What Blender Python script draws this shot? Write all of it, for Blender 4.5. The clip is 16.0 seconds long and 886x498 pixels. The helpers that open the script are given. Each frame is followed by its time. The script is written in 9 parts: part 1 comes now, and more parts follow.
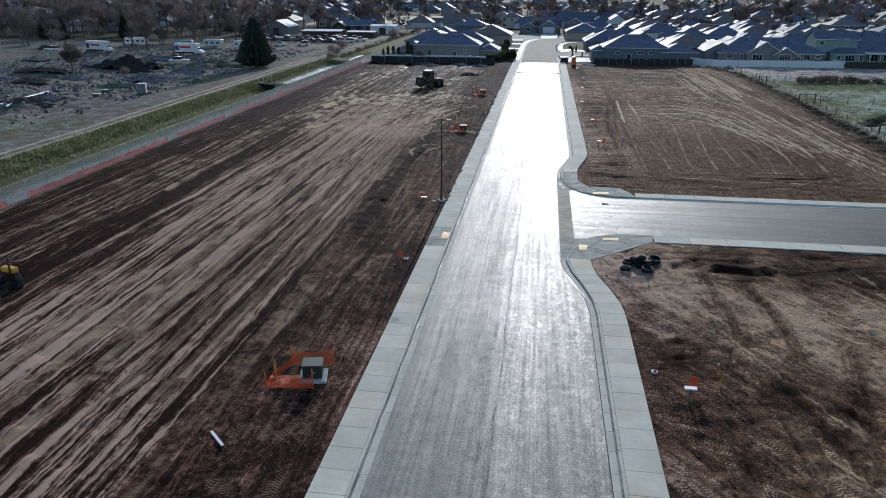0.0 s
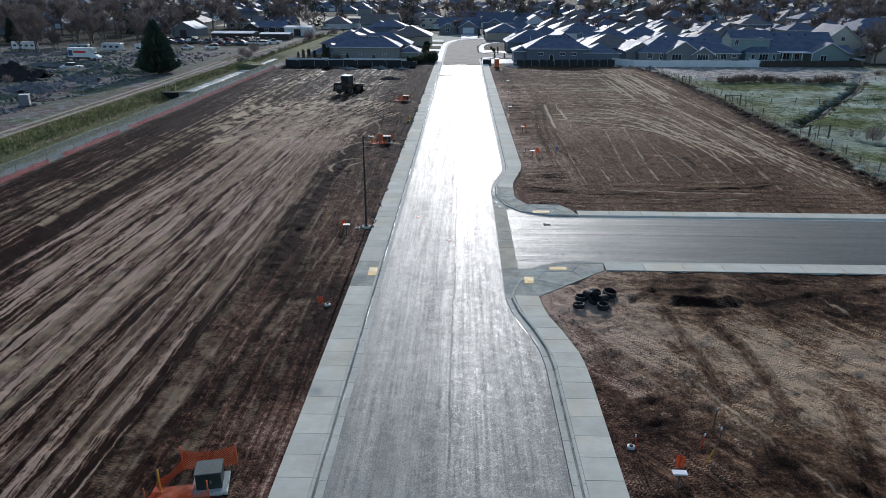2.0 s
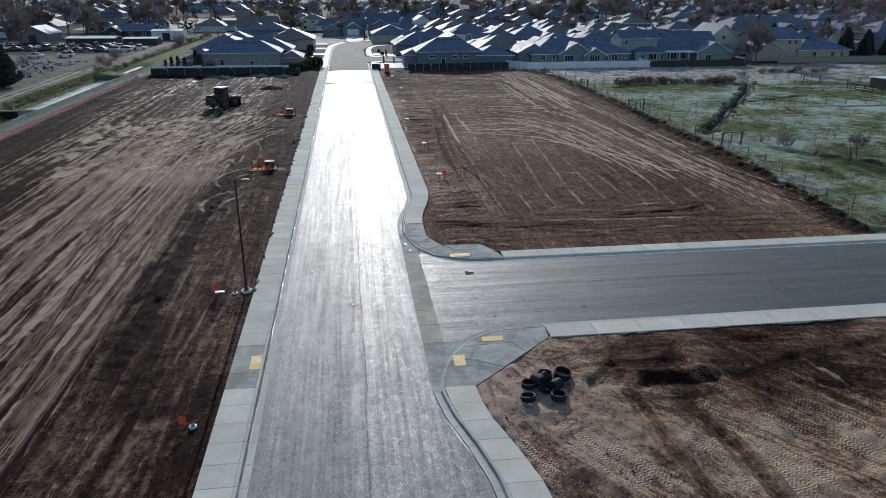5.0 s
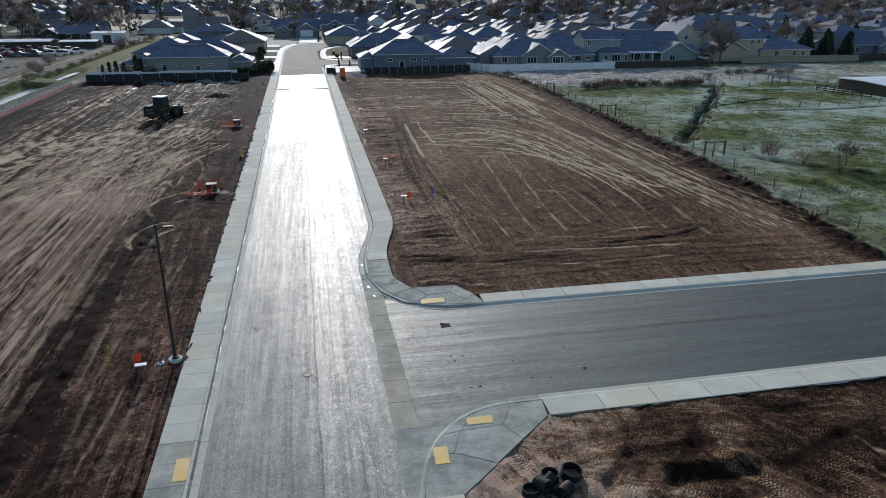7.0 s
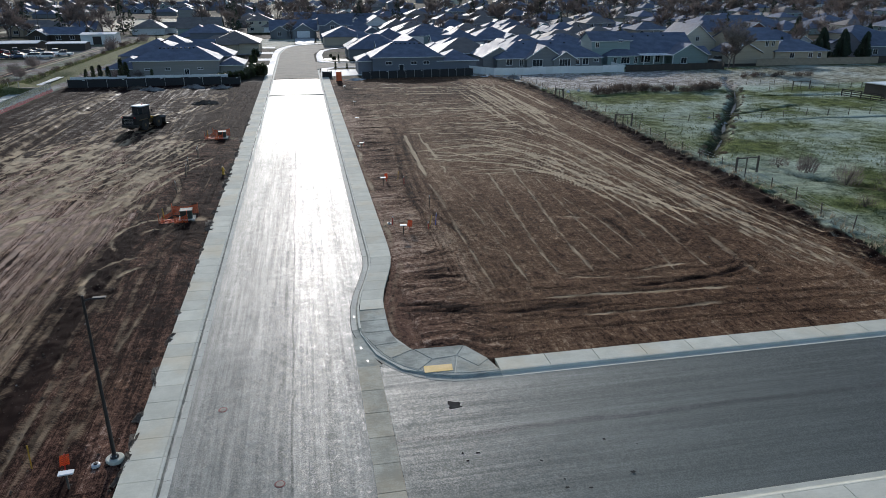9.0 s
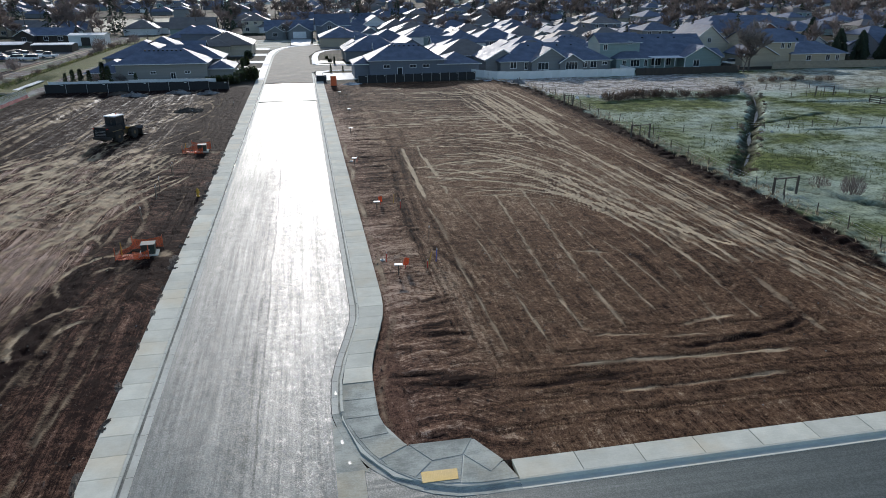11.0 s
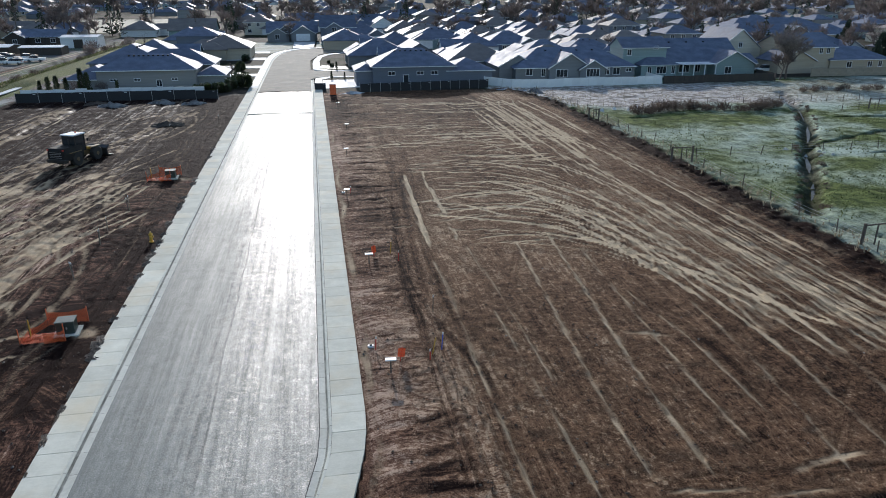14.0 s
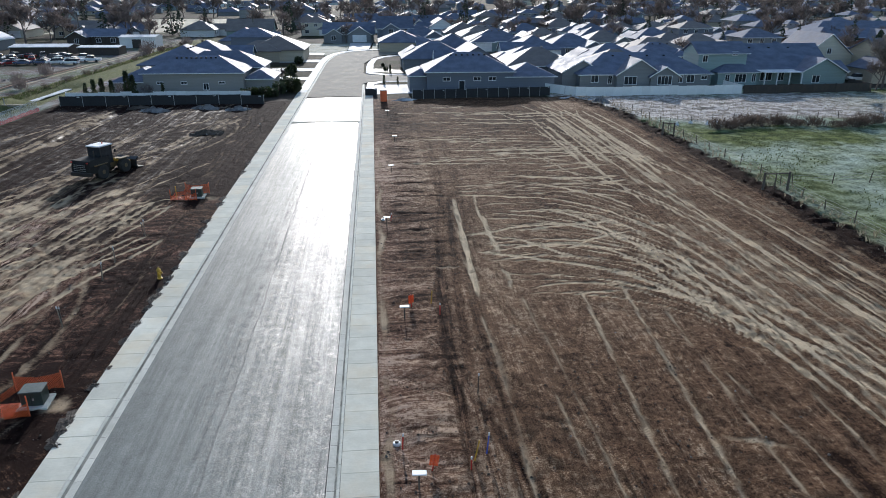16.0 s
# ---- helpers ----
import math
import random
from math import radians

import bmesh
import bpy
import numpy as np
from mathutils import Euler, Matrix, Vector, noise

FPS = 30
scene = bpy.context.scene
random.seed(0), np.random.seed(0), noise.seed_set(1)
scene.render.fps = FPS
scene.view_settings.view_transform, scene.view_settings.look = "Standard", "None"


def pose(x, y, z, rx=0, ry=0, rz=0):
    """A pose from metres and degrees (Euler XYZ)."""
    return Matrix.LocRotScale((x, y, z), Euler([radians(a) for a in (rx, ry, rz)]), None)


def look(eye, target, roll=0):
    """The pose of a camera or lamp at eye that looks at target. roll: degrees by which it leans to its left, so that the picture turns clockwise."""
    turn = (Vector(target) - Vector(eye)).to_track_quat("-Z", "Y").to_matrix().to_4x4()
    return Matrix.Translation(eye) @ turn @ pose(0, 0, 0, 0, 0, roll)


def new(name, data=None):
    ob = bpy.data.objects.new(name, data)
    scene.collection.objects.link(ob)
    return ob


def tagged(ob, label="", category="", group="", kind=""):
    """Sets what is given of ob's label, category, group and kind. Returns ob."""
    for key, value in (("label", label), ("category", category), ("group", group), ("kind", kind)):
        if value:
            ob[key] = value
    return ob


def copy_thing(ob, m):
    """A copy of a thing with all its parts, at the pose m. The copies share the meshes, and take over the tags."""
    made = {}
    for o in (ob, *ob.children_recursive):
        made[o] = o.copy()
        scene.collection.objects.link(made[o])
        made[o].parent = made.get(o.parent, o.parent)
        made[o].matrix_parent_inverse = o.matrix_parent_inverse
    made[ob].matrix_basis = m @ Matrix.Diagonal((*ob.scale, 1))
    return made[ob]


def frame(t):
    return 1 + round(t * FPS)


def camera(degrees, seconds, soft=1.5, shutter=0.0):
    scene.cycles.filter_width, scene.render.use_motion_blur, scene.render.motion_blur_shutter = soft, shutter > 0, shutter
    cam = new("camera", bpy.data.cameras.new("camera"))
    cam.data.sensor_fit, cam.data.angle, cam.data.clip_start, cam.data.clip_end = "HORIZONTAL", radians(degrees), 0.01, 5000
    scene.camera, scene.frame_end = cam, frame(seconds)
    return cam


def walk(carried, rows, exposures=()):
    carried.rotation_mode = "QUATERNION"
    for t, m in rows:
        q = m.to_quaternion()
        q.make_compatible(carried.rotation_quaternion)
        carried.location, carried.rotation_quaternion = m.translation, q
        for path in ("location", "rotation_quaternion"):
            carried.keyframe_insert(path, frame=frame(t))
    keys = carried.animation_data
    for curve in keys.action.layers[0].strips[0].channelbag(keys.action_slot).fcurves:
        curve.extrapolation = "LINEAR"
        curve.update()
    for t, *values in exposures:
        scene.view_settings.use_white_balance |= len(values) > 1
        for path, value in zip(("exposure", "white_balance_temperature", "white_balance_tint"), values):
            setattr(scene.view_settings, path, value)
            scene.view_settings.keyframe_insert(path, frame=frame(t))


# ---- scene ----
cam = camera(65.4, 16.0, soft=0.9)
METRES, EYE, TILT, LEAN, TURN = 70.67, 20.0, 0.0, 0.0, 8.03
ROWS = [
    (0.0, 0.0, 0.0, 0.0, 0.07, -20.7, -0.18),
    (0.5, -0.0003, 0.0278, -0.0002, -1.6, -20.7, -0.21),
    (1.0, -0.0005, 0.0555, -0.0003, -3.21, -20.7, -0.21),
    (1.5, -0.0002, 0.0834, -0.0004, -4.83, -20.69, -0.21),
    (2.0, 0.0005, 0.1113, -0.0002, -6.42, -20.68, -0.2),
    (2.5, 0.0015, 0.1394, 0.0002, -8.0, -20.69, -0.2),
    (3.0, 0.003, 0.168, 0.0006, -9.58, -20.68, -0.19),
    (3.5, 0.0053, 0.1967, 0.0009, -11.15, -20.69, -0.18),
    (4.0, 0.0084, 0.2253, 0.0015, -12.73, -20.68, -0.18),
    (4.5, 0.0118, 0.2523, 0.0018, -14.2, -20.68, -0.16),
    (7.0, 0.0411, 0.3997, 0.0036, -19.17, -20.75, -0.07),
    (7.5, 0.0492, 0.4296, 0.0037, -19.17, -20.76, -0.05),
    (8.0, 0.0578, 0.4599, 0.0039, -19.18, -20.78, -0.03),
    (8.5, 0.0674, 0.4906, 0.0041, -19.17, -20.79, -0.02),
    (9.0, 0.0768, 0.5214, 0.0048, -19.19, -20.81, -0.01),
    (11.5, 0.1291, 0.6769, 0.0046, -19.17, -20.87, -0.02),
    (12.0, 0.1401, 0.7083, 0.004, -19.17, -20.86, -0.03),
    (12.5, 0.1513, 0.7399, 0.0035, -19.11, -20.86, -0.04),
    (13.0, 0.1621, 0.7719, 0.0031, -18.95, -20.85, -0.05),
    (13.5, 0.1735, 0.8037, 0.0027, -18.66, -20.84, -0.08),
    (14.0, 0.1847, 0.8358, 0.0027, -18.35, -20.83, -0.09),
    (14.5, 0.1961, 0.8681, 0.0022, -17.91, -20.81, -0.08),
    (15.0, 0.2069, 0.9006, 0.0022, -16.5, -20.8, -0.13),
    (15.5, 0.2183, 0.9331, 0.0021, -15.02, -20.81, -0.13),
    (16.0, 0.2291, 0.9659, 0.0022, -13.57, -20.81, -0.15),
]
walk(cam, [(t, pose(0, 0, EYE, TILT, LEAN, TURN) @ pose(METRES * x, METRES * y, METRES * z, 90 + pitch, roll, yaw)) for t, x, y, z, yaw, pitch, roll in ROWS],
     [(0.0, 0.23, 5950, 10), (4.5, 0.2, 6000, 10), (9.0, 0.29, 6250, 10), (12.5, 0.57, 6250, 10), (16.0, 0.7, 6150, 10)])

# ---- light ----
world = bpy.data.worlds.new("sky")
scene.world = world
world.use_nodes = True
_wn = world.node_tree.nodes
_sky = _wn.new("ShaderNodeTexSky")
_sky.sky_type, _sky.sun_disc = "NISHITA", False
SUN_ELEVATION, SUN_TURN = radians(16.8), radians(-0.5)
_sky.sun_elevation, _sky.sun_rotation, _sky.ozone_density = SUN_ELEVATION, SUN_TURN, 1.8
world.node_tree.links.new(_sky.outputs[0], _wn["Background"].inputs[0])
_wn["Background"].inputs[1].default_value = 0.12

_sun = bpy.data.lights.new("sun", "SUN")
_sun.energy, _sun.angle, _sun.color = 3.4, radians(0.55), (1.0, 0.953, 0.905)
sun = new("sun", _sun)
sun.matrix_world = look((0, 0, 80), (-math.sin(SUN_TURN) * math.cos(SUN_ELEVATION), -math.cos(SUN_TURN) * math.cos(SUN_ELEVATION), 80 - math.sin(SUN_ELEVATION)))

# ---- materials ----
class Surface:
    """A small wrapper for building node materials."""

    def __init__(self, name):
        self.m = bpy.data.materials.new(name)
        self.m.use_nodes = True
        self.t = self.m.node_tree
        self.b = self.t.nodes["Principled BSDF"]

    def put(self, socket, value):
        if isinstance(value, bpy.types.NodeSocket):
            self.t.links.new(value, socket)
        else:
            if isinstance(value, tuple) and len(value) == 3 and socket.type == "RGBA":
                value = (*value, 1)
            socket.default_value = value

    def add(self, kind, ins=(), out=0, operation="", use_clamp=False, interpolation_type="", attribute_name="", feature=""):
        n = self.t.nodes.new("ShaderNode" + kind)
        if operation:
            n.operation = operation
        if use_clamp:
            n.use_clamp = True
        if interpolation_type:
            n.interpolation_type = interpolation_type
        if attribute_name:
            n.attribute_name = attribute_name
        if feature:
            n.feature = feature
        for k, v in dict(ins).items():
            self.put(n.inputs[k], v)
        return n.outputs[out]

    def math(self, op, a, b=0.0, c=0.0, clamp=False):
        return self.add("Math", {0: a, 1: b, 2: c}, operation=op, use_clamp=clamp)

    def vmul(self, v, s):
        return self.add("VectorMath", {0: v, 1: s}, operation="MULTIPLY")

    def noise(self, v, scale, detail=4.0, rough=0.55, distort=0.0):
        return self.add("TexNoise", {"Vector": v, "Scale": scale, "Detail": detail, "Roughness": rough, "Distortion": distort})

    def ramp(self, f, lo, hi, a=0.0, b=1.0):
        return self.add("MapRange", {0: f, 1: lo, 2: hi, 3: a, 4: b}, interpolation_type="SMOOTHSTEP")

    def mix(self, f, a, b):
        n = self.t.nodes.new("ShaderNodeMix")
        n.data_type = "RGBA"
        self.put(n.inputs[0], f), self.put(n.inputs[6], a), self.put(n.inputs[7], b)
        return n.outputs[2]

    def bump(self, h, strength, distance=0.05, normal=None):
        ins = {"Height": h, "Strength": strength, "Distance": distance}
        if normal is not None:
            ins["Normal"] = normal
        return self.add("Bump", ins)

    def set(self, **kw):
        for k, v in kw.items():
            self.put(self.b.inputs[k.replace("_", " ")], v)
        return self.m


def surface(name, dark, light, scale=2.0, rough=(0.6, 0.85), bump=0.3, depth=0.02, metal=0.0, stretch=(1, 1, 1), spread=0.12, world_space=False, spec=0.5, through_light=0.0):
    """A plain material with grain, stains and relief at two scales, and a little variation from thing to thing."""
    s = Surface(name)
    co = s.add("NewGeometry") if world_space else s.add("TexCoord", out=3)
    v = s.vmul(co, stretch)
    big, fine = s.noise(v, scale * 0.35, 3), s.noise(v, scale * 5, 5, 0.65)
    f = s.math("ADD", s.math("MULTIPLY", big, 0.6), s.math("MULTIPLY", fine, 0.4))
    c = s.mix(s.ramp(f, 0.34, 0.66), dark, light)
    r = s.math("MULTIPLY_ADD", s.add("ObjectInfo", out=5), spread, 1 - spread / 2)
    c = s.add("HueSaturation", {"Value": r, "Color": c})
    m = s.set(Base_Color=c, Roughness=s.ramp(big, 0.3, 0.7, *rough), Metallic=metal, Specular_IOR_Level=spec, Normal=s.bump(fine, bump, depth))
    if through_light:
        both = s.t.nodes.new("ShaderNodeMixShader")
        both.inputs[0].default_value = through_light
        s.t.links.new(s.b.outputs[0], both.inputs[1])
        s.t.links.new(s.add("BsdfTranslucent", {"Color": c}), both.inputs[2])
        s.t.links.new(both.outputs[0], s.t.nodes["Material Output"].inputs[0])
    return m


def ground_material():
    s = Surface("ground")
    pos = s.add("NewGeometry")
    zone, mark, flow = (s.add("Attribute", attribute_name=n, out=o) for n, o in (("zone", 0), ("mark", 0), ("flow", 1)))
    straw = s.add("Attribute", attribute_name="zone", out=3)
    zr, zg, zb = (s.add("SeparateColor", {0: zone}, out=i) for i in range(3))
    dry, wet, tread = (s.add("SeparateColor", {0: mark}, out=i) for i in range(3))
    fx, fy = (s.add("SeparateXYZ", {0: flow}, out=i) for i in (0, 1))
    big, mid, fine, grit = s.noise(pos, 0.07, 3), s.noise(pos, 0.55, 4, 0.6), s.noise(pos, 3.2, 5, 0.7), s.noise(pos, 13, 6, 0.8)
    lined = s.add("Attribute", attribute_name="mark", out=3)
    lump = s.noise(pos, 1.3, 5, 0.68, 0.4)
    streak = s.noise(s.vmul(flow, (1.5, 0.05, 1)), 1.0, 8, 0.7, 0.15)
    streak_fine = s.noise(s.vmul(flow, (6.5, 0.3, 1)), 1.0, 6, 0.72, 0.4)
    crumb = s.noise(s.vmul(flow, (9.0, 3.0, 1)), 1.0, 5, 0.75, 0.5)
    # dry pale crests against moist dark soil
    f = s.math("MULTIPLY", s.math("SUBTRACT", streak, 0.5), s.math("MULTIPLY_ADD", lined, 6.6, 0.15))
    f = s.math("ADD", s.math("ADD", f, dry), s.math("MULTIPLY", s.math("SUBTRACT", streak_fine, 0.5), s.math("MULTIPLY_ADD", lined, 2.8, 0.35)))
    f = s.math("ADD", f, s.math("MULTIPLY", s.math("SUBTRACT", crumb, 0.5), s.math("MULTIPLY_ADD", lined, 1.0, 0.55)))
    f = s.math("ADD", f, s.math("MULTIPLY", s.math("SUBTRACT", lump, 0.5), s.math("MULTIPLY_ADD", lined, -0.3, 0.52)))
    f = s.math("ADD", f, s.math("MULTIPLY", s.math("SUBTRACT", mid, 0.5), 0.6))
    f = s.math("ADD", f, s.math("MULTIPLY", s.math("ADD", s.math("SUBTRACT", fine, 0.5), s.math("MULTIPLY", s.math("SUBTRACT", grit, 0.5), 1.15)), 1.45))
    f = s.math("SUBTRACT", f, s.math("MULTIPLY", wet, 0.5))
    lug = s.math("SINE", s.math("MULTIPLY", s.math("ADD", fy, s.math("MULTIPLY", s.math("ABSOLUTE", s.math("SINE", s.math("MULTIPLY", fx, 7.0))), 0.12)), 36.0))
    lugs = s.math("MULTIPLY", s.math("MULTIPLY", lug, tread), s.ramp(s.math("ADD", s.math("MULTIPLY", mid, 0.6), s.math("MULTIPLY", fine, 0.4)), 0.4, 0.62, 0.03, 0.26))
    f = s.math("ADD", f, lugs)
    f = s.math("ADD", f, s.math("MULTIPLY", s.math("SUBTRACT", f, 0.36), s.math("MULTIPLY", lined, 0.55)))
    lo, hi = s.ramp(f, -0.17, 0.4), s.ramp(f, 0.37, 0.88)
    soil = s.mix(hi, s.mix(lo, (0.0165, 0.0077, 0.0066), (0.141, 0.0745, 0.052)), (0.462, 0.333, 0.262))
    red = s.mix(hi, s.mix(lo, (0.017, 0.0085, 0.0062), (0.136, 0.0785, 0.045)), (0.41, 0.3, 0.195))
    soil = s.mix(s.math("MAXIMUM", s.math("MULTIPLY", s.ramp(big, 0.42, 0.7), 0.6), s.ramp(s.add("SeparateXYZ", {0: pos}, out=0), 2.0, 14.0, 0.0, 0.9)), soil, red)
    run = s.add("Attribute", attribute_name="run", out=2)
    worn = s.ramp(s.math("ADD", run, s.math("ADD", s.math("MULTIPLY", s.math("SUBTRACT", fine, 0.5), 0.7), s.math("ADD", s.math("MULTIPLY", s.math("SUBTRACT", mid, 0.5), 0.7), lugs))), 0.22, 0.66)
    worn = s.math("MULTIPLY", worn, s.ramp(run, 0.02, 0.12))
    soil = s.mix(worn, soil, s.mix(s.ramp(run, 0.3, 0.95), (0.19, 0.135, 0.088), s.mix(s.ramp(grit, 0.3, 0.7), (0.38, 0.295, 0.195), (0.57, 0.46, 0.315))))
    # pasture: short grass with frost
    frost = s.ramp(s.math("ADD", s.math("ADD", s.math("MULTIPLY", big, 1.1), s.math("MULTIPLY", mid, 0.35)), s.math("MULTIPLY", fine, 0.3)), 0.76, 1.06)
    frost = s.math("MULTIPLY", s.math("MULTIPLY", frost, s.ramp(s.add("SeparateXYZ", {0: pos}, out=0), 50.0, 68.0, 0.65, 1.0)), s.ramp(fine, 0.2, 0.6, 0.4, 1.0))
    grass = s.mix(s.ramp(s.math("ADD", fine, s.math("MULTIPLY", s.math("SUBTRACT", mid, 0.5), 1.2)), 0.25, 0.8), (0.036, 0.052, 0.018), (0.155, 0.185, 0.06))
    grass = s.mix(s.math("MULTIPLY", frost, 0.85), grass, (0.45, 0.53, 0.455))
    hay = s.mix(s.ramp(s.math("ADD", fine, s.math("MULTIPLY", s.math("SUBTRACT", mid, 0.5), 1.5)), 0.3, 0.75), (0.2, 0.175, 0.155), (0.6, 0.565, 0.52))
    grass = s.mix(s.math("MULTIPLY", wet, 0.85), grass, s.mix(fine, (0.02, 0.018, 0.01), (0.06, 0.055, 0.03)))
    grass = s.mix(s.math("MULTIPLY", straw, s.ramp(mid, 0.25, 0.5, 0.75, 1.0)), grass, hay)
    # waste ground: clods, weeds, frost
    weeds = s.mix(s.ramp(s.math("ADD", mid, s.math("MULTIPLY", s.math("SUBTRACT", big, 0.5), 1.6)), 0.4, 0.62), (0.135, 0.105, 0.09), (0.08, 0.1, 0.048))
    weeds = s.mix(s.ramp(s.math("ADD", s.math("MULTIPLY", fine, 0.6), s.math("MULTIPLY", mid, 0.5)), 0.48, 0.76), weeds, (0.36, 0.37, 0.385))
    weeds = s.mix(s.math("MULTIPLY", dry, 0.9), weeds, s.mix(fine, (0.36, 0.28, 0.19), (0.66, 0.55, 0.4)))
    weeds = s.mix(straw, weeds, s.mix(fine, (0.17, 0.18, 0.165), (0.4, 0.415, 0.39)))
    weeds = s.mix(wet, weeds, s.mix(s.ramp(fine, 0.25, 0.75), (0.035, 0.045, 0.014), (0.19, 0.2, 0.07)))
    # lots and lawns of the town
    town = s.mix(s.ramp(s.noise(pos, 0.045, 3, 0.6), 0.4, 0.6), (0.026, 0.03, 0.015), (0.055, 0.047, 0.04))
    town = s.mix(s.ramp(mid, 0.6, 0.85), town, (0.09, 0.09, 0.08))
    c = s.mix(zr, s.mix(zb, s.mix(zg, town, grass), weeds), soil)
    wetness = s.math("MULTIPLY", s.math("MULTIPLY", wet, zr), s.ramp(s.math("ADD", streak, s.math("MULTIPLY", mid, 0.5)), 0.72, 0.95))
    rough = s.math("SUBTRACT", s.ramp(fine, 0.2, 0.8, 0.82, 0.98), s.math("MULTIPLY", wetness, 0.35))
    h = s.math("ADD", s.math("ADD", s.math("MULTIPLY", fine, 0.6), s.math("MULTIPLY", grit, 0.42)), s.math("MULTIPLY", s.math("MULTIPLY", crumb, zr), 0.25))
    h = s.math("ADD", h, s.math("MULTIPLY", s.math("MULTIPLY", s.math("ADD", streak_fine, s.math("MULTIPLY", streak, 0.8)), zr), s.math("MULTIPLY_ADD", lined, 0.6, 0.15)))
    h = s.math("ADD", s.math("MULTIPLY", h, s.math("MULTIPLY_ADD", worn, -0.6, 1.0)), s.math("MULTIPLY", lugs, 1.3))
    return s.set(Base_Color=c, Roughness=rough, Specular_IOR_Level=s.math("MULTIPLY_ADD", wetness, 0.08, 0.03), Normal=s.bump(h, 1.0, 0.14))


def asphalt_material(name, wet, tone):
    """Coarse new asphalt: passes of the paver along it, and on the wet street a broken film that glints grain by grain."""
    s = Surface(name)
    pos = s.add("NewGeometry")
    px, py = (s.add("SeparateXYZ", {0: pos}, out=i) for i in (0, 1))
    axis = (1.0, 0.03, 1.0) if wet else (0.03, 1.0, 1.0)
    lane = s.noise(s.vmul(pos, axis), 1.2, 5, 0.65)
    lane2 = s.noise(s.vmul(pos, tuple(a * (4.5 if a == 1.0 else 5.0) for a in axis)), 1.0, 4, 0.7)
    big, mid, grit = s.noise(pos, 0.16, 4, 0.6), s.noise(pos, 1.1, 4, 0.65), s.noise(pos, 22, 3, 0.75)
    grain = s.noise(pos, 14.0, 3, 0.65)
    grain2 = s.noise(s.vmul(pos, (1.0, 0.62, 1.0)), 3.4, 3, 0.6, 0.6)
    f = s.math("ADD", s.math("MULTIPLY", lane, 0.32), s.math("MULTIPLY_ADD", lane2, 0.3, 0.09))
    f = s.math("ADD", f, s.math("MULTIPLY", s.math("SUBTRACT", grit, 0.5), 0.35))
    f = s.math("ADD", f, s.math("MULTIPLY", s.math("SUBTRACT", mid, 0.5), 0.25))
    c = s.mix(s.ramp(f, 0.22, 0.6), tuple(a * (0.72 if wet else 0.8) for a in tone), tuple(a * (1.35 if wet else 1.15) for a in tone))
    film = s.math("ADD", s.math("MULTIPLY", grain, 0.55), s.math("MULTIPLY", grain2, 0.5))
    damp = s.math("ADD", s.math("ADD", s.math("MULTIPLY_ADD", lane, 0.2 if wet else 0.42, 0.05 if wet else 0.0), s.math("MULTIPLY", lane2, 0.28 if wet else 0.34)), s.math("ADD", s.math("MULTIPLY", big, 0.2), s.math("MULTIPLY", film, 0.42)))
    if wet:
        # the first lane has dried more; a dark joint between the two passes, with a fainter line beside it
        damp = s.math("MULTIPLY", s.ramp(damp, 0.34, 0.84), s.ramp(s.math("ADD", px, s.math("MULTIPLY", s.math("SUBTRACT", mid, 0.5), 0.8)), -2.6, -0.9, 0.72, 1.0))
        off = s.math("ADD", px, s.math("MULTIPLY_ADD", big, 0.5, 1.25))
        seam = s.math("MULTIPLY", s.ramp(s.math("ABSOLUTE", off), 0.02, 0.1, 1.0, 0.0), s.ramp(mid, 0.35, 0.6, 0.35, 1.0))
        line = s.math("MULTIPLY", s.ramp(s.math("ABSOLUTE", s.math("ADD", off, 0.55)), 0.03, 0.22, 1.0, 0.0), s.ramp(s.noise(pos, 0.35, 3), 0.45, 0.65))
        seam = s.math("MAXIMUM", seam, s.math("MULTIPLY", line, 0.7))
        c = s.mix(s.math("MULTIPLY", seam, 0.35), c, (0.02, 0.02, 0.021))
        damp = s.math("MULTIPLY", damp, s.math("SUBTRACT", 1.0, s.math("MULTIPLY", seam, 0.55)))
    else:
        # darker colour further in, with a wandering joint along it
        c = s.mix(s.ramp(s.math("ADD", px, s.math("MULTIPLY", s.math("SUBTRACT", mid, 0.5), 10.0)), 10.0, 34.0), c, s.vmul(c, (0.52, 0.54, 0.56)))
        joint = s.ramp(s.math("ABSOLUTE", s.math("SUBTRACT", s.math("ADD", py, s.math("MULTIPLY", big, 1.2)), 65.2)), 0.05, 0.3, 1.0, 0.0)
        c = s.mix(s.math("MULTIPLY", joint, s.ramp(mid, 0.3, 0.6, 0.1, 0.55)), c, (0.03, 0.031, 0.033))
        damp = s.math("MULTIPLY", s.ramp(damp, 0.56, 0.95), s.ramp(px, 5.0, 26.0, 1.0, 0.4))
    r = s.math("MULTIPLY_ADD", damp, -0.22, s.ramp(grit, 0.25, 0.75, 0.63, 0.76) if wet else s.ramp(grit, 0.25, 0.75, 0.58, 0.7))
    # scattered smooth flecks that catch the sun
    fleck = s.math("MULTIPLY", s.ramp(s.add("TexVoronoi", {"Vector": pos, "Scale": 10.0}, feature="F1"), 0.12, 0.34, 1.0, 0.0), s.ramp(s.noise(pos, 1.2, 4, 0.65), 0.4, 0.6))
    fleck = s.math("MULTIPLY", fleck, s.ramp(px, -2.4, -1.0, 0.4, 1.0) if wet else s.ramp(px, 6.0, 22.0, 0.9, 0.0))
    r = s.math("SUBTRACT", r, s.math("MULTIPLY", fleck, 0.3))
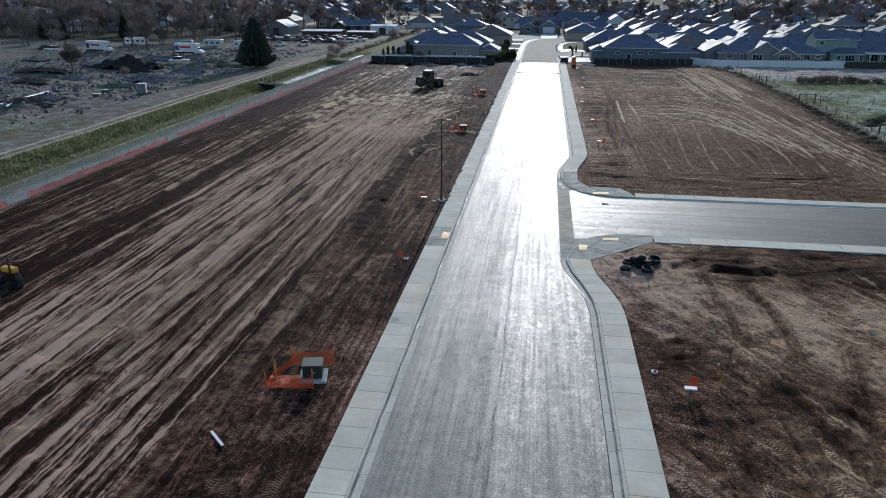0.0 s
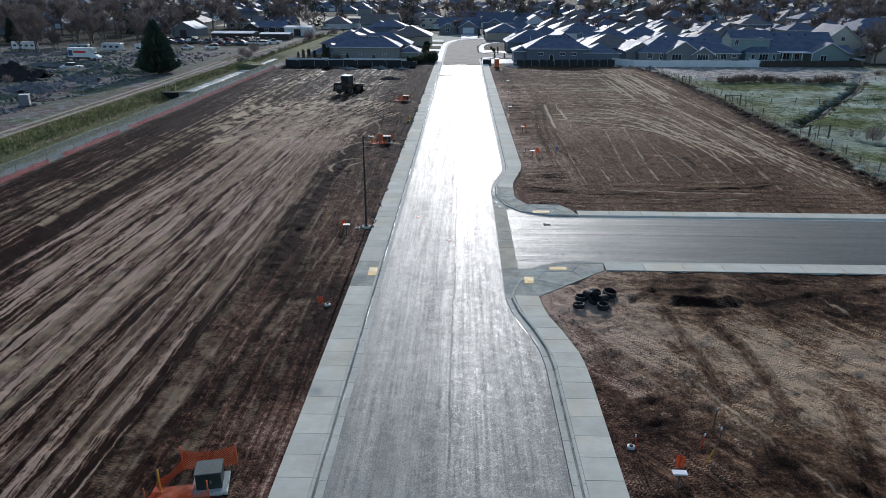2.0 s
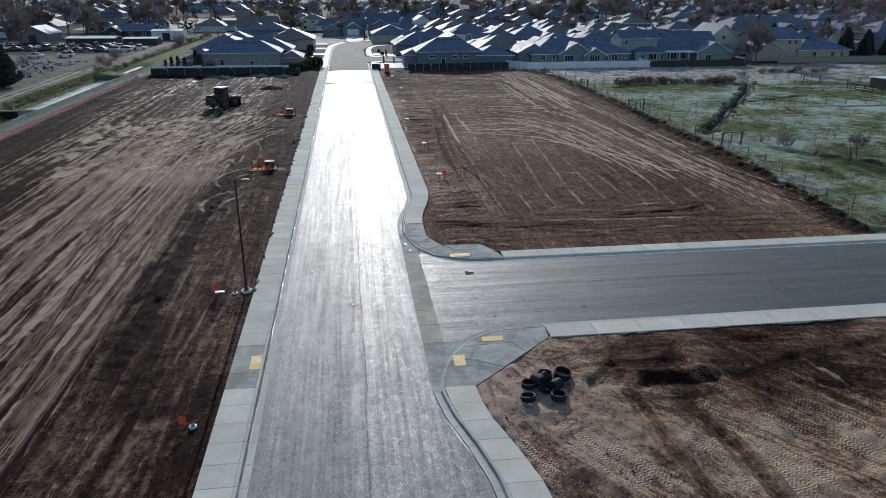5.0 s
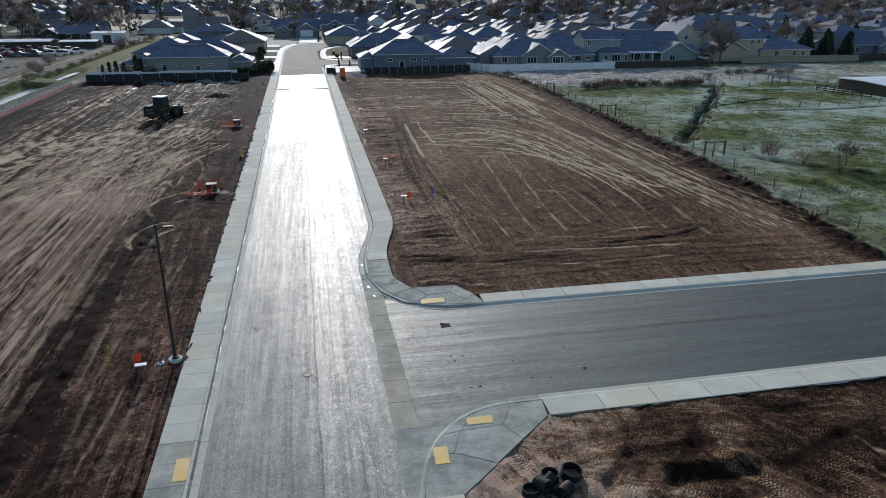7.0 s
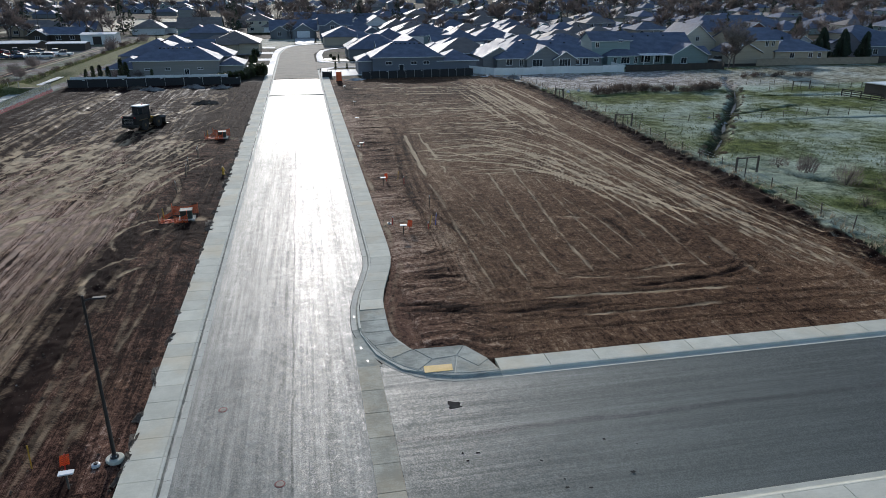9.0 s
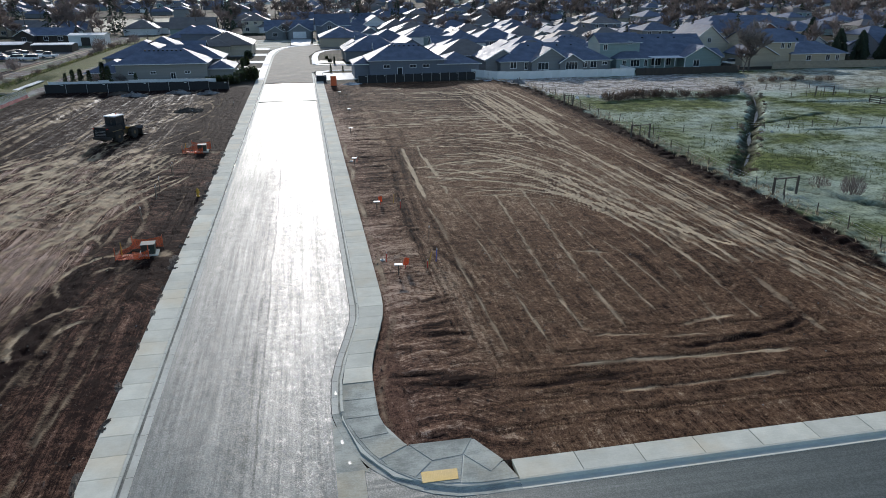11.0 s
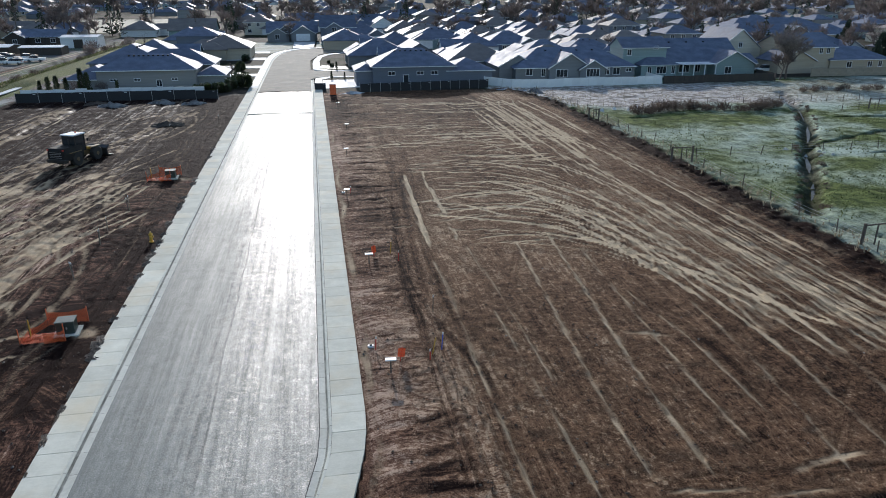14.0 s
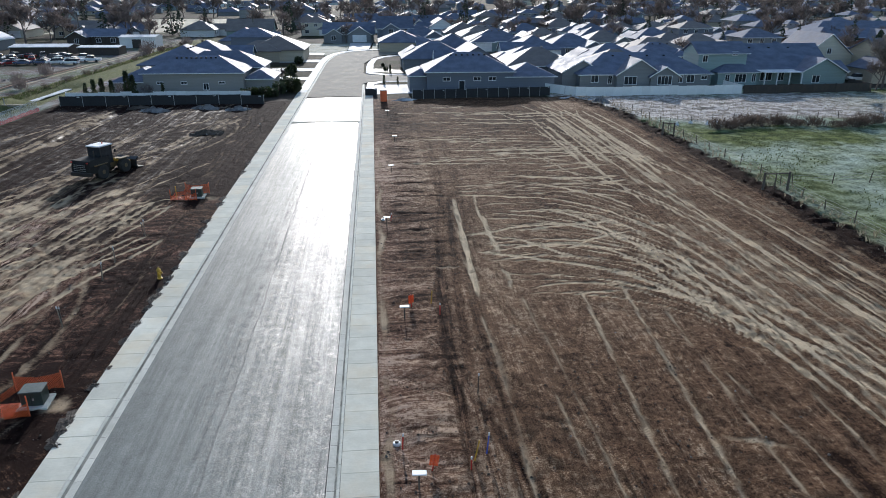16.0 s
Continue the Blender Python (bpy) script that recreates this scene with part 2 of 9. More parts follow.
    h = s.math("ADD", s.math("ADD", s.math("MULTIPLY", grit, 0.7), s.math("MULTIPLY", grain, 0.9)), s.math("MULTIPLY", grain2, 0.25))
    # the film stands in small patches between the stones
    patch = s.ramp(s.math("ADD", s.math("MULTIPLY", grain, 0.74), s.math("ADD", s.math("MULTIPLY", grain2, 0.1), s.math("MULTIPLY_ADD", lane2, 0.1, 0.05))), 0.44, 0.6)
    r = s.math("ADD", r, s.math("MULTIPLY_ADD", patch, -0.16, 0.14))
    level = s.math("ADD", s.math("MULTIPLY", fleck, 0.14), s.math("MULTIPLY_ADD", damp, 0.15 if wet else 0.5, 0.18 if wet else 0.29))
    level = s.math("MULTIPLY", level, s.math("MULTIPLY_ADD", patch, 1.0, 0.6))
    if wet:
        # shallow films left standing in the second lane
        pool = s.math("MULTIPLY", s.ramp(s.noise(s.vmul(pos, (1.0, 0.8, 1.0)), 2.4, 5, 0.72, 0.5), 0.52, 0.64), s.ramp(px, -1.8, -0.6, 0.25, 1.0))
        r = s.math("SUBTRACT", r, s.math("MULTIPLY", pool, 0.07))
        level = s.math("MULTIPLY", level, s.math("MULTIPLY", s.math("MULTIPLY_ADD", pool, 0.75, 0.8), s.ramp(s.math("ADD", py, s.math("MULTIPLY", big, 24.0)), 88.0, 128.0, 1.8, 0.9)))
    c = s.mix(s.ramp(s.noise(pos, 5.5, 4, 0.7), 0.6, 0.72, 0.0, 0.4), c, s.vmul(c, (0.45, 0.45, 0.46)))
    return s.set(Base_Color=c, Roughness=r, Specular_IOR_Level=level, Normal=s.bump(h, 0.55 if wet else 0.45, 0.022 if wet else 0.018))


def concrete_material(name, dark, light, lo=0.34, hi=0.7):
    """Broomed concrete: each panel a shade of its own, earth washed over its edges."""
    s = Surface(name)
    pos, own = s.add("NewGeometry"), s.add("ObjectInfo", out=5)
    cloud, broom, grit = s.noise(pos, 0.55, 5, 0.65), s.noise(s.vmul(pos, (1.5, 14, 1)), 1.0, 4, 0.7), s.noise(pos, 11, 4, 0.7)
    f = s.math("ADD", s.math("MULTIPLY", cloud, 0.6), s.math("ADD", s.math("MULTIPLY", broom, 0.22), s.math("MULTIPLY", grit, 0.2)))
    c = s.mix(s.ramp(f, lo, hi), dark, light)
    earth = s.math("MULTIPLY", s.ramp(s.math("ADD", s.noise(pos, 0.23, 4, 0.65), s.math("MULTIPLY", own, 0.12)), 0.5, 0.78), 0.42)
    c = s.mix(earth, c, tuple(a * b for a, b in zip(light, (0.86, 0.7, 0.52))))
    c = s.add("HueSaturation", {"Value": s.math("MULTIPLY_ADD", own, 0.2, 0.9), "Color": c})
    return s.set(Base_Color=c, Roughness=s.ramp(cloud, 0.3, 0.7, 0.86, 0.96), Specular_IOR_Level=0.1, Normal=s.bump(s.math("ADD", broom, grit), 0.25, 0.006))


def mesh_material(name, colour, cell, width, rough=0.5, metal=0.0):
    """Woven wire or plastic netting: strands with real holes between them."""
    s = Surface(name)
    co = s.add("TexCoord", out=3)
    x, y, z = (s.add("SeparateXYZ", {0: co}, out=i) for i in range(3))
    u = s.math("ADD", x, y)
    a = s.math("ABSOLUTE", s.math("SUBTRACT", s.math("FRACT", s.math("DIVIDE", s.math("ADD", u, z), cell)), 0.5))
    b = s.math("ABSOLUTE", s.math("SUBTRACT", s.math("FRACT", s.math("DIVIDE", s.math("SUBTRACT", u, z), cell)), 0.5))
    strand = s.math("LESS_THAN", s.math("MINIMUM", a, b), width)
    m = s.set(Base_Color=colour, Roughness=rough, Metallic=metal, Alpha=strand)
    return m


M = {}
M["ground"] = ground_material()
M["asphalt"] = asphalt_material("wet_asphalt", True, (0.124, 0.14, 0.131))
M["asphalt_dry"] = asphalt_material("side_asphalt", False, (0.1, 0.116, 0.106))
M["asphalt_old"] = surface("old_asphalt", (0.19, 0.175, 0.145), (0.31, 0.285, 0.235), 1.0, (0.85, 0.98), 0.3, world_space=True, spec=0.1)
M["concrete"] = concrete_material("new_concrete", (0.485, 0.485, 0.41), (0.645, 0.64, 0.55))
M["concrete_dark"] = concrete_material("damp_concrete", (0.235, 0.25, 0.222), (0.47, 0.485, 0.43), 0.4, 0.63)
M["concrete_gutter"] = surface("gutter_concrete", (0.42, 0.425, 0.37), (0.57, 0.575, 0.51), 1.1, (0.75, 0.92), 0.15, 0.01, world_space=True, spec=0.12)
M["joint"] = surface("joint_concrete", (0.1, 0.1, 0.09), (0.16, 0.16, 0.145), 2.0, (0.85, 0.95), 0.2, 0.01, world_space=True, spec=0.1)
M["concrete_valley"] = concrete_material("valley_concrete", (0.29, 0.285, 0.235), (0.5, 0.495, 0.42), 0.4, 0.64)
M["water"] = surface("water", (0.03, 0.035, 0.04), (0.05, 0.055, 0.06), 1.0, (0.03, 0.08), 0.03, 0.01, world_space=True)
# gutter water: base colour lightened to stand for the glint of the sky
M["film"] = surface("wet_gutter_film", (0.2, 0.2, 0.19), (0.34, 0.34, 0.32), 3.0, (0.36, 0.5), 0.5, 0.01, world_space=True, spec=1.0)
M["ice"] = surface("pale_ditch_water", (0.32, 0.37, 0.4), (0.47, 0.52, 0.55), 0.6, (0.3, 0.45), 0.1, 0.02, world_space=True)
M["pad"] = surface("yellow_tactile", (0.6, 0.4, 0.11), (0.75, 0.52, 0.17), 3.0, (0.6, 0.8), 0.1)
M["roof"] = surface("slate_shingle", (0.08, 0.098, 0.142), (0.147, 0.172, 0.232), 1.4, (0.66, 0.8), 0.5, 0.02, spread=0.3, stretch=(1, 1, 2), spec=0.3)
M["roof_brown"] = surface("brown_shingle", (0.12, 0.105, 0.095), (0.2, 0.175, 0.16), 1.4, (0.62, 0.74), 0.5, 0.02, spread=0.3, stretch=(1, 1, 2))
M["roof_metal"] = surface("frosted_metal_roof", (0.52, 0.54, 0.56), (0.74, 0.75, 0.76), 0.8, (0.55, 0.75), 0.1, 0.01)
for _n, _c in (("greige", (0.27, 0.265, 0.255)), ("slate", (0.14, 0.16, 0.2)), ("grey", (0.19, 0.2, 0.21)), ("teal", (0.23, 0.31, 0.31)), ("tan", (0.42, 0.36, 0.27)), ("cream", (0.6, 0.56, 0.46)), ("brick", (0.2, 0.1, 0.075)), ("white", (0.72, 0.73, 0.72))):
    M[_n] = surface("siding_" + _n, tuple(a * 0.86 for a in _c), tuple(a * 1.08 for a in _c), 1.2, (0.6, 0.8), 0.25, 0.015, stretch=(0.3, 0.3, 6))
M["trim"] = surface("white_trim", (0.68, 0.69, 0.7), (0.8, 0.81, 0.81), 3, (0.45, 0.6), 0.05)
M["vinyl"] = surface("white_vinyl", (0.6, 0.63, 0.64), (0.74, 0.76, 0.76), 1.2, (0.4, 0.55), 0.05)
M["glass"] = surface("window_glass", (0.02, 0.025, 0.03), (0.05, 0.055, 0.06), 0.5, (0.05, 0.12), 0.02)
M["screen"] = surface("black_fence_fabric", (0.012, 0.013, 0.016), (0.03, 0.032, 0.036), 1.0, (0.7, 0.9), 0.3)
M["wood_dark"] = surface("dark_fence_wood", (0.03, 0.025, 0.022), (0.065, 0.052, 0.042), 2, (0.7, 0.9), 0.4, stretch=(6, 6, 0.5))
M["wood_tan"] = surface("tan_fence_wood", (0.22, 0.18, 0.13), (0.36, 0.3, 0.23), 2, (0.65, 0.85), 0.3, stretch=(0.4, 0.4, 5))
M["wood_post"] = surface("weathered_post", (0.06, 0.05, 0.042), (0.15, 0.125, 0.1), 4, (0.75, 0.95), 0.5, stretch=(4, 4, 0.5))
M["steel"] = surface("galvanised_steel", (0.32, 0.33, 0.34), (0.5, 0.51, 0.52), 4, (0.35, 0.55), 0.1, metal=0.8)
M["pole"] = surface("black_pole_paint", (0.012, 0.012, 0.013), (0.03, 0.028, 0.026), 4, (0.35, 0.5), 0.05)
M["chain"] = mesh_material("chain_link_wire", (0.6, 0.64, 0.64), 0.09, 0.105, 0.45, 0.2)
M["orange_net"] = mesh_material("orange_netting", (0.8, 0.12, 0.025), 0.11, 0.17, 0.6)
M["red_net"] = mesh_material("red_netting", (0.46, 0.06, 0.065), 0.1, 0.24, 0.6)
M["orange"] = surface("orange_plastic", (0.55, 0.1, 0.03), (0.75, 0.15, 0.05), 3, (0.4, 0.6), 0.1)
M["red"] = surface("red_stake_paint", (0.5, 0.03, 0.02), (0.65, 0.06, 0.04), 3, (0.5, 0.7), 0.1)
# machine colours darkened for the shade on the loader's rear, besides mud
M["shaded_grey"] = surface("dusty_machine_grey", (0.012, 0.012, 0.012), (0.035, 0.032, 0.028), 1.4, (0.6, 0.8), 0.3, spec=0.15)
M["mud_shade_yellow"] = surface("muddy_machine_paint", (0.06, 0.045, 0.03), (0.22, 0.14, 0.05), 1.2, (0.5, 0.75), 0.3)
M["yellow"] = surface("machine_yellow", (0.5, 0.28, 0.03), (0.66, 0.38, 0.05), 2, (0.35, 0.6), 0.15)
M["blue"] = surface("blue_stake_paint", (0.05, 0.1, 0.5), (0.08, 0.15, 0.6), 3, (0.5, 0.7), 0.1)
M["black"] = surface("black_plastic", (0.01, 0.01, 0.011), (0.03, 0.03, 0.032), 3, (0.6, 0.85), 0.15, spec=0.25)
M["sheet_metal"] = surface("bright_sheet_metal", (0.55, 0.57, 0.6), (0.75, 0.76, 0.78), 0.8, (0.36, 0.46), 0.1, 0.01, metal=0.7)
M["rubber"] = surface("tyre_rubber", (0.012, 0.012, 0.012), (0.045, 0.04, 0.035), 4, (0.75, 0.95), 0.4)
M["green_box"] = surface("dark_green_enamel", (0.02, 0.035, 0.03), (0.04, 0.06, 0.05), 2, (0.3, 0.5), 0.06)
# lid colour paler than the cabinet, for the glint on its top
M["cabinet_lid"] = surface("green_grey_lid", (0.05, 0.07, 0.066), (0.11, 0.135, 0.13), 2, (0.6, 0.8), 0.06, spec=0.25)
M["lid"] = surface("pale_lid", (0.45, 0.47, 0.48), (0.62, 0.63, 0.63), 2, (0.35, 0.6), 0.06)
M["dirt"] = surface("heaped_soil", (0.03, 0.022, 0.017), (0.13, 0.1, 0.075), 2.5, (0.85, 0.98), 0.9, 0.08)
M["rock"] = surface("clod", (0.06, 0.05, 0.045), (0.28, 0.26, 0.24), 3, (0.8, 0.95), 0.8, 0.04)
M["bark"] = surface("bark", (0.07, 0.055, 0.048), (0.16, 0.13, 0.115), 5, (0.8, 0.95), 0.6, stretch=(3, 3, 0.6))
M["twig"] = surface("bare_twigs", (0.085, 0.07, 0.066), (0.21, 0.172, 0.158), 3, (0.75, 0.95), 0.3, spread=0.5, through_light=0.25)
M["twig_pale"] = surface("pale_bare_twigs", (0.16, 0.135, 0.12), (0.34, 0.29, 0.26), 3, (0.75, 0.95), 0.3, spread=0.4)
M["needle"] = surface("conifer_needles", (0.012, 0.02, 0.011), (0.045, 0.065, 0.032), 3, (0.7, 0.9), 0.5, spread=0.4, through_light=0.15)
M["leaf"] = surface("evergreen_leaf", (0.02, 0.03, 0.014), (0.07, 0.09, 0.035), 4, (0.55, 0.8), 0.4, spread=0.4, through_light=0.3)
M["budding"] = surface("budding_leaf", (0.09, 0.11, 0.03), (0.2, 0.22, 0.07), 4, (0.6, 0.85), 0.4, spread=0.4, through_light=0.4)
M["reed"] = surface("dead_reed", (0.05, 0.037, 0.031), (0.15, 0.115, 0.092), 4, (0.8, 0.95), 0.4, through_light=0.3)
M["tarp"] = surface("pale_sheeting", (0.14, 0.145, 0.16), (0.62, 0.63, 0.66), 2.6, (0.45, 0.7), 0.6, 0.06)
for _n, _c in (("car_white", (0.75, 0.75, 0.75)), ("car_silver", (0.4, 0.42, 0.44)), ("car_black", (0.02, 0.02, 0.024)), ("car_blue", (0.04, 0.07, 0.15)), ("car_red", (0.3, 0.03, 0.03)), ("car_grey", (0.12, 0.125, 0.13))):
    M[_n] = surface(_n, tuple(a * 0.9 for a in _c), _c, 1, (0.2, 0.35), 0.02)

# ---- building helpers ----
def mesh_from(name, verts, faces, materials, smooth=False, slots=None):
    me = bpy.data.meshes.new(name)
    me.from_pydata(verts, [], faces)
    for m in materials if isinstance(materials, (list, tuple)) else [materials]:
        me.materials.append(m)
    if slots:
        me.polygons.foreach_set("material_index", slots)
    if smooth:
        me.polygons.foreach_set("use_smooth", [True] * len(me.polygons))
    me.update()
    return me


def part(name, bm, material, parent, label=""):
    """Link a bmesh as one mesh object under a thing or a part."""
    me = bpy.data.meshes.new(name)
    bm.to_mesh(me)
    bm.free()
    me.materials.append(material)
    ob = new(name, me)
    ob.parent = parent
    return tagged(ob, label)


def piece(name, me, parent, m=None, label=""):
    ob = new(name, me)
    ob.parent = parent
    if m is not None:
        ob.matrix_basis = m
    return tagged(ob, label)


def thing(name, m, label, category, group="", kind=""):
    ob = new(name)
    ob.matrix_basis = m
    return tagged(ob, label, category, group, kind)


def box(bm, x0, x1, y0, y1, z0, z1, bevel=0.0, m=None):
    r = bmesh.ops.create_cube(bm, size=1.0)
    mat = Matrix.Translation(((x0 + x1) / 2, (y0 + y1) / 2, (z0 + z1) / 2)) @ Matrix.Diagonal((abs(x1 - x0), abs(y1 - y0), abs(z1 - z0), 1))
    bmesh.ops.transform(bm, matrix=mat, verts=r["verts"])
    vs = r["verts"]
    if bevel:
        es = list({e for v in vs for e in v.link_edges})
        r2 = bmesh.ops.bevel(bm, geom=es, offset=bevel, segments=1, affect="EDGES", profile=0.5)
        vs = list({v for f in r2["faces"] for v in f.verts} | {v for v in vs if v.is_valid})
    if m is not None:
        bmesh.ops.transform(bm, matrix=m, verts=vs)
    return vs


def boxes(*specs, bevel=0.0):
    bm = bmesh.new()
    for s in specs:
        box(bm, *s, bevel=bevel)
    return bm


def tube(bm, pts, radii, sides=6, caps=True):
    """A tapered tube through points."""
    rings = []
    for i, p in enumerate(pts):
        p = Vector(p)
        d = (Vector(pts[min(i + 1, len(pts) - 1)]) - Vector(pts[max(i - 1, 0)])).normalized()
        a = d.orthogonal().normalized()
        b = d.cross(a)
        rings.append([bm.verts.new(p + (a * math.cos(k * 2 * math.pi / sides) + b * math.sin(k * 2 * math.pi / sides)) * radii[i]) for k in range(sides)])
    for r0, r1 in zip(rings, rings[1:]):
        for k in range(sides):
            bm.faces.new((r0[k], r0[(k + 1) % sides], r1[(k + 1) % sides], r1[k]))
    if caps:
        bm.faces.new(rings[0][::-1]), bm.faces.new(rings[-1])
    return bm


def lathe(bm, profile, sides=16, m=None):
    """A turned shape from (radius, height) pairs."""
    rings = [[bm.verts.new((r * math.cos(k * 2 * math.pi / sides), r * math.sin(k * 2 * math.pi / sides), z)) for k in range(sides)] for r, z in profile]
    for r0, r1 in zip(rings, rings[1:]):
        for k in range(sides):
            bm.faces.new((r0[k], r0[(k + 1) % sides], r1[(k + 1) % sides], r1[k]))
    bm.faces.new(rings[0][::-1]), bm.faces.new(rings[-1])
    if m is not None:
        bmesh.ops.transform(bm, matrix=m, verts=[v for r in rings for v in r])
    return bm


def value_noise(x, y, seed=0):
    """Smooth noise from -1 to 1 on arrays."""
    xi, yi = np.floor(x).astype(np.int64), np.floor(y).astype(np.int64)
    fx, fy = x - xi, y - yi
    fx, fy = fx * fx * (3 - 2 * fx), fy * fy * (3 - 2 * fy)

    def at(a, b):
        h = (a * 374761393 + b * 668265263 + seed * 974711) & 0x7FFFFFFF
        h = ((h ^ (h >> 13)) * 1274126177) & 0x7FFFFFFF
        return ((h ^ (h >> 16)) & 0xFFFF) / 32767.5 - 1

    return (at(xi, yi) * (1 - fx) + at(xi + 1, yi) * fx) * (1 - fy) + (at(xi, yi + 1) * (1 - fx) + at(xi + 1, yi + 1) * fx) * fy


def band(v, lo, hi, soft):
    """1 between lo and hi, with soft borders."""
    return np.clip((v - lo) / soft + 0.5, 0, 1) * np.clip((hi - v) / soft + 0.5, 0, 1)


# ---- plan of the streets ----
LEFT_OUT, LEFT_CURB, LEFT_ASPHALT = -8.95, -7.305, -6.7
RIGHT_ASPHALT, RIGHT_OUT = 3.86, 6.17
ROAD_END = 207.5
NEAR_Y0, NEAR_Y1 = 56.35, 58.4      # near strip of the side street: outer edge, gutter
FAR_Y0, FAR_Y1 = 69.4, 71.3         # far strip: gutter, outer edge


def right_edge(y):
    """x of the asphalt's right edge, drawn in at the corner bulbs."""
    a = np.interp(y, [42.0, 44.0, 46.5, 48.8, 51.0, 77.5, 79.8, 82.0, 84.5, 87.0, 89.0], [0, 0.1, 0.42, 0.8, 1, 1, 0.93, 0.72, 0.38, 0.08, 0])
    return RIGHT_ASPHALT - a * 1.75


# ---- ground: one sheet out to the horizon ----
def spread(lo, hi, step, far, growth=1.13):
    core = list(np.arange(lo, hi + step / 2, step))
    up, down, d = [core[-1]], [core[0]], step
    while up[-1] < far[1]:
        d *= growth
        up.append(up[-1] + d)
    d = step
    while down[-1] > far[0]:
        d *= growth
        down.append(down[-1] - d)
    return np.array(down[:0:-1] + core + up[1:])


BROOK = ((50.6, 115.6), (54.5, 121), (59.2, 126.8), (62.0, 131.2), (67.0, 138.5), (73.0, 146.3), (81.1, 157.4), (84, 162.2), (90.2, 172), (99, 190))
SANDY = ((-12.7, 31.3), (-10.1, 101.9), (-10.4, 138.9))


def build_ground():
    xs = np.concatenate([spread(-72, -52.5, 0.6, (-2600, -60))[:-1], np.arange(-52.2, 50.1, 0.25), spread(50.6, 132, 0.7, (60, 2600))])
    xs = np.unique(np.round(xs[(xs > -2600)], 3))
    left = xs[xs < -72]
    xs = np.concatenate([left, np.arange(-72, -70.1, 0.6), np.arange(-70, -63.9, 0.3), np.arange(-63.6, -52.3, 0.6), np.arange(-52, 50.1, 0.25), np.arange(50.6, 60, 0.8), np.arange(60.2, 88, 0.4), np.arange(88.4, 132, 1.2), xs[xs > 132.5]])
    ys = spread(19, 207, 0.25, (-900, 3000))
    X, Y = np.meshgrid(xs, ys)
    n = X.size
    field_right = np.interp(Y, [60, 76, 101, 125, 160, 186, 204], [43.5, 43.5, 46.2, 46.8, 48.2, 48.2, 43])
    wob = value_noise(X * 0.35, Y * 0.35, 3) * 0.5 + value_noise(X * 1.3, Y * 1.3, 4) * 0.3
    site = np.clip((X + 50.2 + wob) / 0.8 + 0.5, 0, 1) * np.clip((field_right + 0.8 + wob * 1.6 - X) / 0.8 + 0.5, 0, 1) * np.clip((203.5 + wob - Y) / 1.2 + 0.5, 0, 1)
    near_right = (X > 4) & (Y < 60)
    site = np.where(near_right, np.clip((120 - X) / 4, 0, 1), site)
    pasture = np.clip((X - 40) / 1.0, 0, 1) * band(Y, -200, 211, 1.5) * (1 - site)
    straw = np.clip(np.maximum(band(Y + value_noise(X * 0.08, Y * 0.1, 9) * 5, 176, 206, 5), 1.0 * band(X - field_right + value_noise(X * 0.3, Y * 0.12, 8) * 1.4, 0.3, 3.2, 1.6) * 0.18), 0, 1) * pasture
    waste = np.clip((-50 - X) / 1.0, 0, 1) * np.maximum(band(Y, -900, 262, 10), band(X, -80, -54, 3) * band(Y, -900, 374, 8)) * (1 - site)

    # relief
    Z = 0.07 + 0.05 * value_noise(X * 0.11, Y * 0.11, 1) + 0.03 * value_noise(X * 0.5, Y * 0.5, 2) * site
    rough = site + 0.5 * waste
    Z += rough * (0.05 * value_noise(X * 1.5, Y * 1.5, 5) + 0.045 * value_noise(X * 3.1, Y * 3.1, 6))
    dry, wet, tread = np.zeros_like(X), np.zeros_like(X), np.zeros_like(X)
    across, along = X + 0.8 * value_noise(X * 0.02, Y * 0.02, 7), Y.copy()

    # left field: graded pale middle, dark worked margins, wet far half
    lf = (X < LEFT_OUT) & (X > -52)
    pale = band(X + value_noise(Y * 0.03, X * 0.2, 11) * 1.2, -35.5, -17.5, 2.5) * np.interp(Y, [20, 45, 70, 105, 150], [0.44, 0.52, 0.6, 0.46, 0.02])
    dark_margin = band(X, -16.3, -8, 1.2) * (0.13 + 0.22 * value_noise(X * 0.3, Y * 0.25, 70))
    outer = band(X, -52, -36, 2) * np.interp(Y, [90, 150], [0.45, 0.1])
    dry = np.where(lf, pale + dark_margin + outer, dry)
    dry = np.where(lf, dry - 1.5 * band(X + 0.35 * value_noise(Y * 0.15, X, 12), -38.2, -36.3, 0.6) - 0.2 * band(X, -51, -38, 2) - 0.6 * band(X + 0.3 * value_noise(Y * 0.1, X, 62), -34.2, -33.3, 0.5) - 0.5 * band(X + 0.5 * value_noise(Y * 0.1, X, 63), -43.5, -42, 0.7) - 0.3 * band(X, -51, -46, 2), dry)
    wet = np.where(lf, np.clip((Y - 95) / 60, 0, 1) * band(X, -48, -17, 4), wet)
    dry = np.where(lf, dry - 0.5 * band(Y + value_noise(X * 0.2, Y * 0.2, 13) * 3, 168, 204, 8), dry)
    patch = value_noise(X * 0.07, Y * 0.035, 51) + 0.6 * value_noise(X * 0.2, Y * 0.08, 52)
    dry = np.where(lf, dry + 0.34 * patch * np.clip((Y - 60) / 60, 0.3, 1) - 0.2 * np.clip((Y - 110) / 40, 0, 1), dry)
    bright = band(X + 1.5 * value_noise(X * 0.2, Y * 0.1, 57), -38, -16.5, 3) * band(Y + 4 * value_noise(X * 0.1, Y * 0.1, 58), 96, 143, 6)
